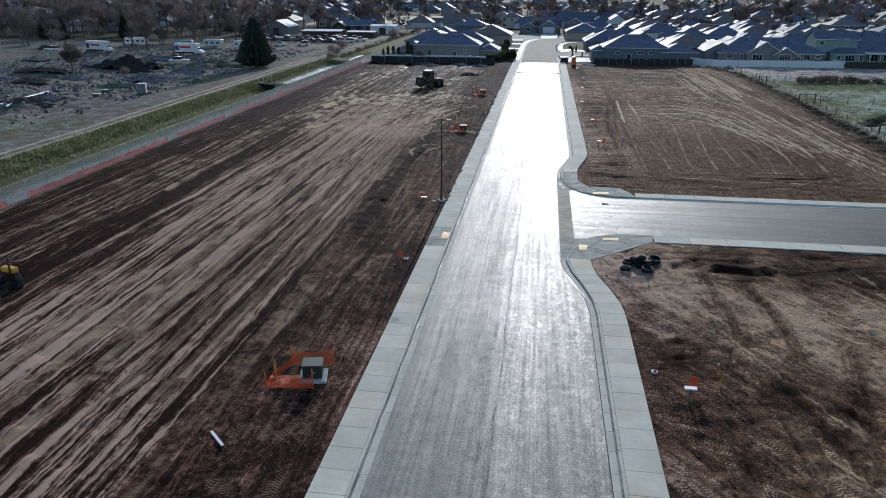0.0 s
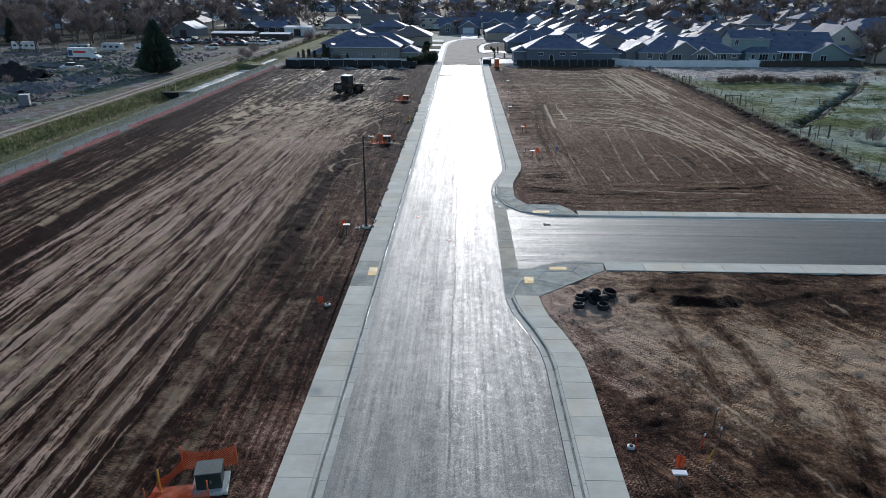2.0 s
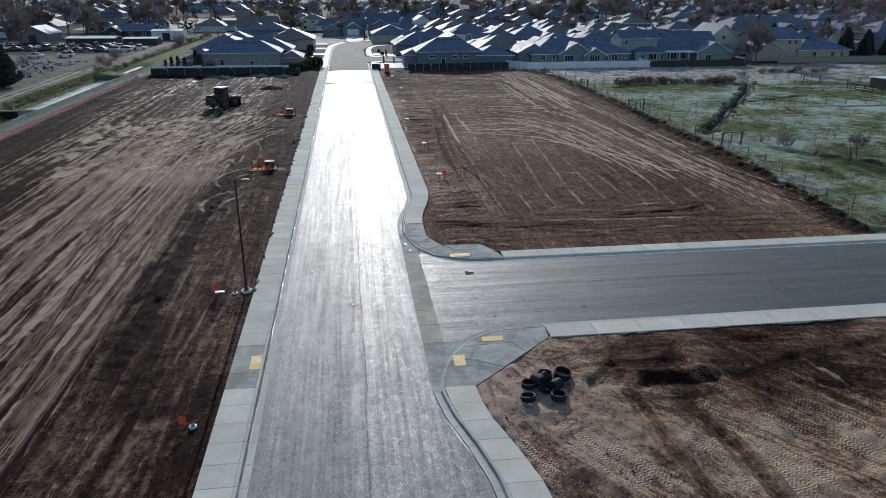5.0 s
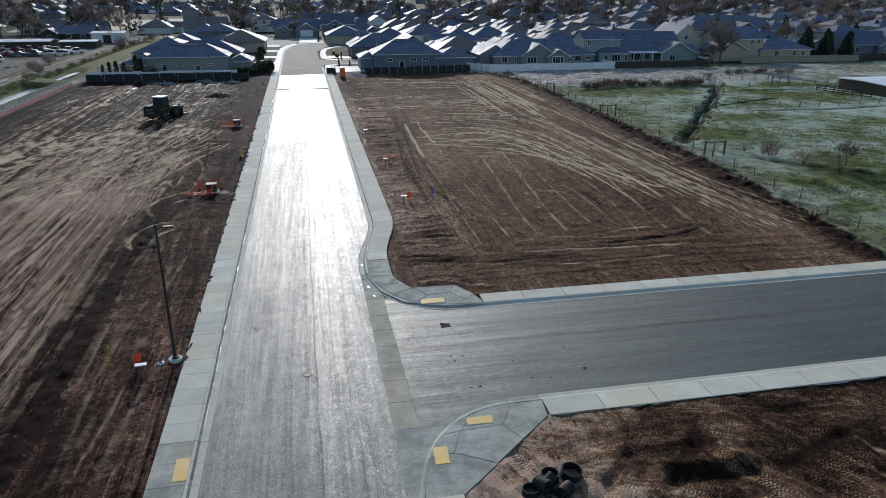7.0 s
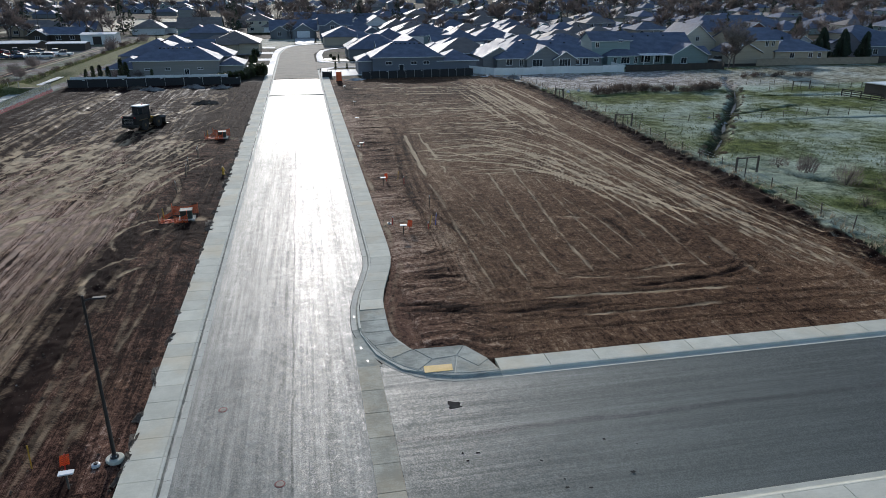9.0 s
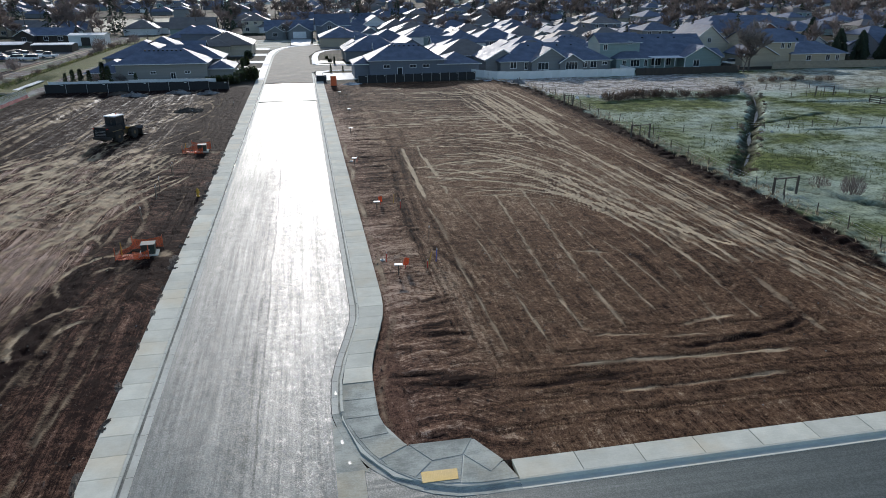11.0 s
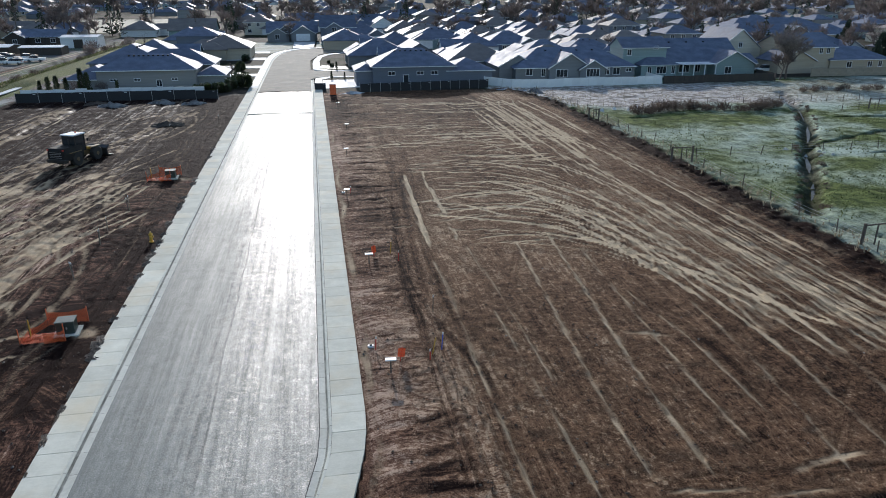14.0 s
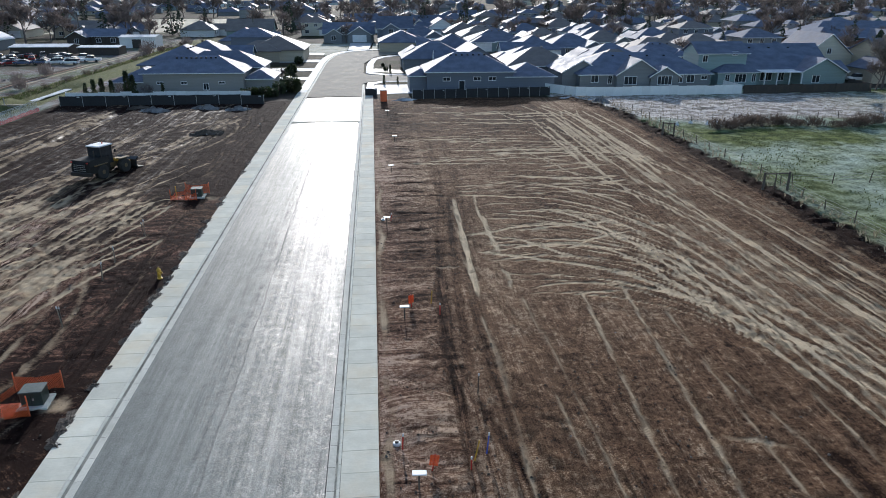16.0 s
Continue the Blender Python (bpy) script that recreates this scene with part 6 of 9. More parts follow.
house(152, 296, [(0, 46, 2, 23, 4.4, 0.45, "hip"), (-2, 12, -4, 12, 4.0, 0.5, "hip"), (20, 30, -3, 10, 4.2, 0.55, "gy"), (36, 49, -2, 12, 4.0, 0.5, "hip")], ["brick", "tan"], "roof", "large brick hall with broad hipped grey roof", windows=[(8, 1, 2.2, 1.6, -4.0, "y", 2), (36, 1, 2.2, 1.6, 2.0, "y", 2), (32, 1, 2.2, 1.6, 2.0, "y", 2), (42, 1, 2.2, 1.6, -2.0, "y", 2)], name="hall")

# the end of the street
house(-12.2, 345, [(0, 19, 2, 14, 3.2, 0.62, "gx"), (9.2, 18, 0, 8, 3.0, 0.6, "gy"), (1, 7, 0.5, 6, 3.0, 0.6, "gy"), (5.2, 9.4, 1.6, 8, 4.6, 0.6, "gy")], "grey", "roof", "grey house with white garage door facing the street", windows=[(3.8, 0.8, 1.6, 1.5, 0.5), (7.2, 3.5, 1.2, 1.1, 1.6)], garages=[(13.6, 0.0, 5.0, 2.5, 0.0)])
house(8.2, 338, [(0, 13, 0, 13, 5.6, 0.6, "gx"), (2, 8, -2, 6, 5.4, 0.6, "gy"), (7, 14, -1.5, 6, 2.8, 0.6, "gy")], "slate", "roof", "slate-blue two-storey house with white-framed upper windows", windows=[(5, 3.7, 1.6, 1.5, -2.0), (5, 0.9, 1.6, 1.4, -2.0)], garages=[(10.5, 0.0, 4.4, 2.3, -1.5)])

# models of street houses, then their repeats
def house_model(kind, wall, roof):
    label = {"a": "single-storey house with hipped roof and gabled garage", "b": "gabled house with twin front gables", "c": "two-storey house with low hipped roof", "d": "single-storey house with hipped roof and wing"}[kind]
    tone = {"greige": "greige", "slate": "slate-blue", "grey": "grey", "teal": "pale teal", "tan": "tan", "cream": "cream", "white": "white", "brick": "brick"}[wall]
    lab = f"{tone} {label}, {'brown' if roof == 'roof_brown' else 'dark'} shingles"
    if kind == "a":
        return house(0, 0, [(-8, 8, 0, 14, 2.9, 0.48, "hip"), (1.5, 8.2, -3.2, 5, 2.8, 0.55, "gy")], wall, roof, lab, 0.3, [(-5.5, 0.8, 1.6, 1.4, 0.0), (-2.2, 0.8, 1.2, 1.4, 0.0)], [(4.85, 0.0, 4.6, 2.2, -3.2)], group="houses of the town")
    if kind == "b":
        return house(0, 0, [(-8, 8, 1, 13, 3.0, 0.6, "gx"), (-7.6, -1.5, -1.2, 6, 2.9, 0.65, "gy"), (1.6, 7.8, -2, 6, 2.9, 0.6, "gy")], wall, roof, lab, 0.3, [(-4.5, 0.8, 1.9, 1.4, -1.2), (0.1, 0.6, 1.0, 1.8, 1.0)], [(4.7, 0.0, 4.6, 2.2, -2.0)], group="houses of the town")
    if kind == "d":
        return house(0, 0, [(-8.5, 8.5, 0, 14, 3.0, 0.42, "hip"), (-8.2, -1.5, -3, 6, 2.9, 0.42, "hip"), (3, 9.5, -1.5, 8, 2.8, 0.45, "hip")], wall, roof, lab, 0.3, [(1.0, 0.7, 1.6, 1.4, 0.0), (6.2, 0.8, 1.6, 1.4, -1.5)], [(-4.8, 0.0, 4.6, 2.2, -3.0)], vents=4, group="houses of the town")
    return house(0, 0, [(-6.5, 6.5, 0, 11, 5.6, 0.42, "hip"), (1.0, 7.5, -3, 4, 2.8, 0.5, "hip")], wall, roof, lab, 0.3, [(-4, 0.8, 1.6, 1.4, 0.0), (-4, 3.7, 1.4, 1.2, 0.0), (0, 3.7, 1.2, 1.2, 0.0), (4, 3.7, 1.4, 1.2, 0.0)], [(4.2, 0.0, 4.6, 2.2, -3.0)], group="houses of the town")


MODELS = {}


def put_house(x, y, kind, wall, roof, turn=0.0, scale=1.0):
    key = (kind, wall, roof)
    m = pose(x, y, 0.3, 0, 0, turn) @ Matrix.Scale(scale, 4)
    if key not in MODELS:
        MODELS[key] = house_model(*key)
        MODELS[key].matrix_basis = m
        return MODELS[key]
    ob = copy_thing(MODELS[key], pose(x, y, 0.3, 0, 0, turn))
    ob.scale = (scale, scale, scale)
    return ob


town = random.Random(11)
WALLS = ["greige", "slate", "grey", "teal", "tan", "cream", "white", "grey", "slate"]
# both sides of the street beyond the site
for i, y in enumerate((240, 259, 279, 299, 319)):
    put_house(-30 + town.uniform(-1.5, 1.5), y + 6, "dadca"[i], ("greige", "grey", "tan", "slate", "greige")[i], ("roof", "roof", "roof_brown", "roof", "roof")[i], (90, 90, -90, 180, 90)[i], (1.15, 1.05, 1.1, 1.0, 1.05)[i])
for i, y in enumerate((236, 258, 282, 306, 326)):
    put_house(23 + town.uniform(-1, 1), y + 7, "baada"[i], ("slate", "grey", "greige", "tan", "slate")[i], "roof", (-90, 180, -90, 90, 0)[i], 1.05)
# rows behind the back gardens
for r, y in enumerate((233, 258, 283, 308, 334, 360, 386)):
    x = 45 + town.uniform(0, 6)
    while x < 330:
        if not (r == 0 and 76 < x < 165) and not (140 < x < 212 and 270 < y < 345):
            put_house(x, y + town.uniform(-2.5, 2.5), town.choice("aadc" if x > 60 else "ad"), town.choice(WALLS), town.choice(["roof", "roof", "roof_brown"]), town.choice([0, 180, 90, -90, 180]), town.uniform(0.92, 1.1))
        x += town.uniform(17.5, 22)
# the town further out
def free_far(x, y):
    return not (-150 < x < -48 and 395 < y < 565) and not (-14 < x < 22 and y < 362) and abs(x) < 0.93 * y + 30


def far_spots():
    """Loose rows of plots out to the horizon."""
    out, y = [], 385.0
    while y < 1050:
        x = -0.9 * y
        while x < 0.95 * y:
            px, py = x + town.uniform(-4, 4), y + town.uniform(-5, 5)
            if free_far(px, py) and not (px > 40 and py < 400):
                out.append((px, py))
            x += town.uniform(19, 30) * (1 + (y - 385) / 900)
        y += 30 * (1 + (y - 385) / 700)
    return out


def joined(name, placed, label, category):
    """One mesh of many far copies: (model, matrix) pairs."""
    slots, verts, faces, index, mats, base = {}, [], [], [], [], 0
    for model, m in placed:
        for o in model.children_recursive:
            w = o.matrix_basis if o.parent == model else o.parent.matrix_basis @ o.matrix_basis
            co = np.empty(len(o.data.vertices) * 3)
            o.data.vertices.foreach_get("co", co)
            mw = np.array(m @ w)
            verts.append(co.reshape(-1, 3) @ mw[:3, :3].T + mw[:3, 3])
            mt = o.data.materials[0]
            if mt.name not in slots:
                slots[mt.name] = len(mats)
                mats.append(mt)
            for p in o.data.polygons:
                faces.append(tuple(v + base for v in p.vertices))
            index += [slots[mt.name]] * len(o.data.polygons)
            base += len(o.data.vertices)
    me = mesh_from(name, np.concatenate(verts).tolist(), faces, mats, False, index)
    return tagged(new(name, me), label, category, kind="stuff")


FAR_HOUSES = []
for x, y in far_spots():
    if town.random() < 0.7:
        key = (town.choice("aadcb"), town.choice(WALLS), town.choice(["roof", "roof_brown", "roof"]))
        turn, sc = town.choice([0, 180, 90, -90]), town.uniform(0.85, 1.15)
        if y < 440:
            put_house(x, y, *key, turn, sc)
        elif MODELS:
            FAR_HOUSES.append((MODELS[key] if key in MODELS else town.choice(list(MODELS.values())), pose(x, y, 0.3, 0, 0, turn) @ Matrix.Scale(sc, 4)))
joined("far_houses", FAR_HOUSES, "distant houses of the town with frosted roofs", "houses")
for x, y, k, w, t in ((-195, 330, "a", "grey", 90), (-232, 318, "a", "white", 0), (-255, 345, "b", "grey", 0), (-210, 372, "a", "slate", 0), (-170, 380, "a", "tan", 90), (-290, 330, "a", "white", 0), (-330, 372, "b", "grey", 0), (-150, 345, "b", "brick", 0), (-280, 385, "a", "white", 90), (-104, 372, "a", "slate", 0), (-60, 390, "a", "white", 90)):
    put_house(x, y, k, w, "roof" if x < -200 else "roof_brown", t)


# sheds and barns on the left
def barn(x, y, w, d, eave, slope, kind, wall, roof, label, turn=0):
    b = thing("barn", pose(x, y, 0.1, 0, 0, turn), label, "barn")
    v, f = wall_block(0, w, 0, d, -0.4, eave, slope, kind)
    piece("wall", mesh_from("wall", v, f, M[wall]), b)
    v, f = roof_block(0, w, 0, d, eave, slope, kind, 0.3)
    piece("roof", mesh_from("roof", v, f, M[roof]), b)
    piece("door", box_mesh("door", [(w * 0.35, w * 0.6, -0.06, 0.02, -0.2, min(eave - 0.4, 2.8))], M["wood_dark"]), b)
    return b


barn(-80.5, 327, 12, 9, 3.6, 0.12, "gx", "white", "roof_metal", "white metal-clad workshop with flat pale roof")
barn(-127, 316, 11, 14, 3.4, 0.5, "gy", "grey", "roof_metal", "grey barn with pale metal gable roof")
barn(-104, 300, 17, 9, 2.6, 0.12, "gx", "wood_dark", "roof_metal", "open dark shed with frosted metal roof")
barn(-84, 300, 12, 7, 2.4, 0.1, "gx", "wood_dark", "roof_metal", "low open shed with frosted metal roof")
house(-101.5, 339, [(3, 18.5, 1, 10, 3.0, 0.5, "gx"), (0, 6.4, -2.6, 8, 3.0, 0.56, "gy")], "wood_dark", "roof", "old brown house with frosted gable roof", windows=[(3.2, 0.8, 1.3, 1.3, -2.6), (9.5, 0.8, 1.6, 1.3, 1.0), (14.5, 0.8, 1.6, 1.3, 1.0)])
barn(-262, 268, 30, 9, 2.6, 0.1, "gx", "greige", "roof_metal", "long low shed with frosted pale roof")
# animal shelter on the pasture
barn(111.3, 147.0, 16, 13, 2.3, 0.03, "gx", "wood_dark", "sheet_metal", "open dark pasture shelter with white metal roof")
pen = thing("pen_fence", pose(104.5, 158.0, 0, 0, 0, -75), "dark wooden rail pen beside the shelter", "fence")
for k in range(7):
    part("post", boxes((k * 2.0 - 0.07, k * 2.0 + 0.07, -0.07, 0.07, -0.3, 1.5)), M["wood_dark"], pen)
for z in (0.35, 0.75, 1.15, 1.42):
    part("rail", boxes((0, 12, -0.04, 0.04, z - 0.07, z + 0.07)), M["wood_dark"], pen)


# ---- trees ----
def tube_data(verts, faces, a, b, ra, rb, sides=3):
    d = (b - a)
    if d.length < 1e-5:
        return
    d.normalize()
    u = d.orthogonal().normalized()
    w = d.cross(u)
    base = len(verts)
    for p, r in ((a, ra), (b, rb)):
        for k in range(sides):
            ang = 2 * math.pi * k / sides
            verts.append(p + (u * math.cos(ang) + w * math.sin(ang)) * r)
    for k in range(sides):
        faces.append((base + k, base + (k + 1) % sides, base + sides + (k + 1) % sides, base + sides + k))


def bare_tree(seed, height, spread_, levels, label, twig="twig", leaves=0, leaf="budding", far=False):
    """A leafless tree: trunk and limbs, and a crown of many fine twigs."""
    rnd = random.Random(seed)
    tv, tf, cv, cf = [], [], [], []
    t = thing("tree", pose(0, 0, 0), label, "tree", "bare trees")

    def grow(p, d, length, r, level):
        q = p + d * length * 0.5 + Vector((rnd.uniform(-1, 1), rnd.uniform(-1, 1), rnd.uniform(-0.3, 0.6))) * length * 0.07
        e = q + (d + Vector((rnd.uniform(-0.2, 0.2), rnd.uniform(-0.2, 0.2), 0.1))).normalized() * length * 0.5
        big = level < 2
        v, f = (tv, tf) if big else (cv, cf)
        if not far or level < 2:
            tube_data(v, f, p, q, r, r * 0.8, 6 if level == 0 else 4 if big else 3)
        if not far or level == 0:
            tube_data(v, f, q, e, r * 0.8, r * 0.55, 6 if level == 0 else 4 if big else 3)
        if level >= levels:
            for k in range(15 if far else 11):
                a = p + (e - p) * rnd.uniform(0.2, 1)
                dd = (d + Vector((rnd.uniform(-1, 1), rnd.uniform(-1, 1), rnd.uniform(-0.5, 0.8))) * 0.8).normalized()
                s = dd.orthogonal().normalized() * (0.1 if far else 0.035)
                b = len(cv)
                cv.extend((a - s, a + s, a + dd * length * rnd.uniform(0.7, 1.3)))
                cf.append((b, b + 1, b + 2))
            return
        n = 5 if level == 0 else 4
        for k in range(n):
            at = p + (e - p) * (rnd.uniform(0.45, 1.0) if level == 0 else rnd.uniform(0.25, 1.0))
            ang = 2 * math.pi * (k + rnd.random()) / n
            out = Vector((math.cos(ang), math.sin(ang), 0)) * spread_
            nd = (d * 0.55 + out + Vector((0, 0, 0.35))).normalized()
            grow(at, nd, length * rnd.uniform(0.5, 0.72), r * 0.5, level + 1)
        grow(e, (d + Vector((rnd.uniform(-0.3, 0.3), rnd.uniform(-0.3, 0.3), 0.2))).normalized(), length * 0.62, r * 0.5, level + 1)

    grow(Vector((0, 0, -0.2)), Vector((0, 0, 1)), height * 0.42, height * 0.022, 0)
    piece("trunk", mesh_from("trunk", tv, tf, M["bark"], True), t)
    mats = [M[twig]]
    if leaves:
        tips = [v.copy() for v in cv]
        for k in range(leaves):
            p = rnd.choice(tips) + Vector((rnd.uniform(-0.3, 0.3), rnd.uniform(-0.3, 0.3), rnd.uniform(-0.3, 0.3)))
            a = Vector((rnd.uniform(-1, 1), rnd.uniform(-1, 1), rnd.uniform(-1, 1))).normalized() * 0.12
            b2 = a.orthogonal().normalized() * 0.1
            b = len(cv)
            cv.extend((p - a, p + b2, p + a, p - b2))
            cf.append((b, b + 1, b + 2, b + 3))
        mats = [M[leaf]]
    piece("crown", mesh_from("crown", cv, cf, mats), t)
    return t


def conifer(seed, height, radius, label, dense=900, material="needle", columnar=False):
    """An evergreen: trunk and a ragged crown of drooping sprays."""
    rnd = random.Random(seed)
    t = thing("conifer", pose(0, 0, 0), label, "tree", "evergreen trees")
    bm = bmesh.new()
    tube(bm, [(0, 0, -0.2), (0, 0, height * 0.5), (0, 0, height * 0.97)], [height * 0.02, height * 0.013, 0.02], 6)
    part("trunk", bm, M["bark"], t)
    v, f = [], []
    lobes = [rnd.uniform(0.72, 1.12) for _ in range(9)]
    for k in range(dense):
        h = rnd.random() ** (1.25 if not columnar else 1.0)
        ang = rnd.uniform(0, 2 * math.pi)
        edge = (1 - h) ** (0.85 if not columnar else 0.35) * min(1, 0.45 + h * 5) * lobes[int(ang / 2 / math.pi * 9) % 9]
        rr = radius * edge * rnd.uniform(0.35, 1.05)
        p = Vector((math.cos(ang) * rr, math.sin(ang) * rr, height * (0.05 + 0.93 * h)))
        o = Vector((math.cos(ang), math.sin(ang), rnd.uniform(-0.5, 0.35) if not columnar else rnd.uniform(0.3, 1.4))).normalized()
        s = o.cross(Vector((0, 0, 1))).normalized()
        ln, wd = height * rnd.uniform(0.04, 0.085), height * rnd.uniform(0.015, 0.035)
        b = len(v)
        v.extend((p - o * ln * 0.6, p + s * wd + Vector((0, 0, -0.3 * wd)), p + o * ln, p - s * wd + Vector((0, 0, -0.3 * wd)), p + Vector((0, 0, wd * 1.4))))
        f.extend(((b, b + 1, b + 4), (b + 1, b + 2, b + 4), (b + 2, b + 3, b + 4), (b + 3, b, b + 4)))
    piece("crown", mesh_from("crown", v, f, M[material]), t)
    return t


def shrub(seed, height, radius, label, material="twig", count=420, upright=0.8, leaf=False):
    rnd = random.Random(seed)
    t = thing("shrub", pose(0, 0, 0), label, "shrub", "shrubs")
    v, f = [], []
    for k in range(7):
        ang = rnd.uniform(0, 6.28)
        tube_data(v, f, Vector((0, 0, -0.1)), Vector((math.cos(ang) * radius * 0.4, math.sin(ang) * radius * 0.4, height * rnd.uniform(0.5, 0.8))), 0.04, 0.015, 4)
    piece("stem", mesh_from("stem", v, f, M["bark"]), t)
    v, f = [], []
    for k in range(count):
        ang, q = rnd.uniform(0, 6.28), math.sqrt(rnd.random())
        hh = rnd.uniform(0.1, 1)
        rr = radius * q * (0.6 + 0.4 * math.sin(hh * 3))
        p = Vector((math.cos(ang) * rr, math.sin(ang) * rr, height * hh * rnd.uniform(0.6, 1)))
        d = Vector((math.cos(ang) * (1 - upright) + rnd.uniform(-0.4, 0.4), math.sin(ang) * (1 - upright) + rnd.uniform(-0.4, 0.4), upright)).normalized()
        s = d.orthogonal().normalized() * (0.12 if leaf else 0.03)
        b = len(v)
        if leaf:
            v.extend((p - d * 0.13, p + s, p + d * 0.16, p - s))
            f.append((b, b + 1, b + 2, b + 3))
        else:
            v.extend((p - s, p + s, p + d * height * rnd.uniform(0.2, 0.45)))
            f.append((b, b + 1, b + 2))
    piece("crown", mesh_from("crown", v, f, M[material]), t)
    return t


TREES = [bare_tree(1, 13, 0.75, 3, "bare grey-brown deciduous tree among the houses"), bare_tree(2, 11, 0.9, 3, "bare wide-crowned deciduous tree among the houses"), bare_tree(3, 15, 0.6, 3, "tall bare deciduous tree among the houses"), bare_tree(4, 9, 0.95, 3, "small bare brown tree by a garden")]
FINE = [bare_tree(21, 11, 0.85, 4, "large pale grey bare tree with dense fine twigs", "twig_pale"), bare_tree(22, 9, 0.9, 4, "bare dark shrubby tree with dense fine twigs")]
BIG_FIR = conifer(23, 12.5, 5.4, "broad dense dark green evergreen tree", 3000, "needle")
FIRS = [conifer(5, 12, 3.2, "dark green conifer with ragged crown"), conifer(6, 9, 3.0, "broad dark green conifer tree"), conifer(7, 4.2, 0.75, "narrow columnar evergreen beside a garden fence", 320, "leaf", True)]
LOW = [shrub(8, 2.4, 1.6, "bare brown thicket shrub"), shrub(9, 1.3, 1.2, "brown dry weedy reeds", "reed", 260), shrub(10, 1.9, 1.0, "dark clipped evergreen shrub", "leaf", 700, 0.3, True), shrub(13, 3.2, 2.2, "yellow-green budding garden shrub", "budding", 900, 0.4, True)]
FAR_BARE = [bare_tree(31, 13, 0.8, 2, "bare grey-brown tree far off in the town", far=True), bare_tree(32, 11, 0.95, 2, "bare wide-crowned tree far off in the town", far=True), bare_tree(33, 15, 0.6, 2, "tall bare tree far off in the town", far=True)]
FAR_FIRS = [conifer(35, 12, 3.0, "dark conifer far off in the town", 130), conifer(36, 9, 3.2, "broad dark evergreen far off in the town", 130)]
_used = set()


def plant(proto, x, y, scale=1.0, turn=None, tall=1.0):
    turn = town.uniform(0, 360) if turn is None else turn
    m = pose(x, y, ground_z(x, y) - 0.05, 0, 0, turn)
    ob = proto
    if proto.name in _used:
        ob = copy_thing(proto, m)
    else:
        _used.add(proto.name)
        ob.matrix_basis = m
    ob.scale = (scale, scale, scale * tall)
    return ob


# single trees that stand out
plant(BIG_FIR, -74.5, 177, 1.0, 20)
plant(FINE[1], -115, 160, 0.85, 10)
plant(FINE[0], 113.5, 209, 1.15, 70)
plant(TREES[3], 111, 207.5, 0.9)
plant(TREES[3], 62.5, 99, 0.42), plant(LOW[0], 58.2, 101, 1.0), plant(LOW[0], 60.5, 97.5, 1.2), plant(LOW[0], 57.0, 106, 0.8), plant(LOW[1], 55.5, 109, 1.0), plant(LOW[1], 53.6, 93, 1.0)
for x, y, s in ((150, 224, 0.75), (154, 227, 0.95), (158, 224, 0.8), (162, 228, 1.0), (166, 224, 0.85), (157, 231, 1.05), (147, 228, 0.6), (171, 229, 0.9)):
    plant(FIRS[1], x, y, s * 0.95)
    plant(FIRS[0], x + 2.4, y + 1.8, s * 0.62)
for x, y, s in ((-47.0, 206, 0.8), (-45.6, 206.3, 0.95), (-44.0, 206, 1.0), (-42.5, 206.6, 0.9), (-39.8, 207, 1.25), (-38.8, 207.3, 1.1), (-34.5, 233, 1.2), (-33.5, 207.5, 0.7)):
    plant(FIRS[2], x, y, s)
for x, y, s in ((8.6, 225.2, 0.5), (11.6, 225.6, 0.4), (-12.8, 228, 0.8), (-12.6, 233, 0.6), (-13.2, 243, 0.7), (10.5, 246, 0.5)):
    plant(FIRS[2], x, y, s)
plant(TREES[3], -36.5, 208.5, 0.4), plant(LOW[0], -41, 209, 1.1), plant(LOW[0], -47.8, 209, 1.0)
for x, y, s in ((-18.6, 208, 1.0), (-17.2, 207.6, 1.15), (-15.8, 208, 1.1), (-14.4, 208, 1.2), (-13.0, 208.4, 1.0), (-12.4, 212, 1.4), (-11.6, 218, 1.5), (-11.8, 222, 1.1), (9.5, 252, 0.6), (8.9, 262, 0.5)):
    plant(LOW[2], x, y, s)
for x, y, s in ((-14.5, 232, 0.4), (-15, 226, 0.4)):
    plant(TREES[3], x, y, s)
plant(LOW[2], -9.9, 214.5, 1.7), plant(LOW[2], -13.5, 246, 1.3), plant(LOW[2], -14.2, 270, 1.2)
for x in np.arange(58, 86, 0.75):
    plant(LOW[1], float(x) + town.uniform(-0.4, 0.4), 171.5 + 1.2 * math.sin(x * 0.3) + town.uniform(-1.3, 1.3), town.uniform(0.7, 1.35))
for x in np.arange(103, 122, 1.6):
    plant(LOW[1], float(x), 190 + town.uniform(-1.5, 1.5), town.uniform(0.6, 1.1))
for k in range(20):
    plant(LOW[1], -62 - 2.2 * town.random(), 205 + k * 7 + town.uniform(-2, 2), town.uniform(0.6, 1.3))
for x, y, s in ((-70, 230, 1.0), (-71, 246, 1.2), (-66, 222, 0.9), (-82, 200, 1.2), (-90, 206, 1.0), (-79, 190, 1.4), (-101, 160, 0.7), (-93, 236, 1.1), (-64, 300, 1.2), (-66, 310, 1.5), (-62, 322, 1.4), (-60, 335, 1.3), (-58, 350, 1.5)):
    plant(LOW[0], x, y, s)
for (xa, ya), (xb, yb) in zip(BROOK, BROOK[1:]):
    for k in range(5):
        q, o = town.random(), town.choice((-1.25, 1.25)) + town.uniform(-0.3, 0.3)
        d = Vector((xb - xa, yb - ya)).normalized()
        plant(LOW[1], xa + (xb - xa) * q - d.y * o, ya + (yb - ya) * q + d.x * o, town.uniform(0.2, 0.42))
FAR_TREES = []
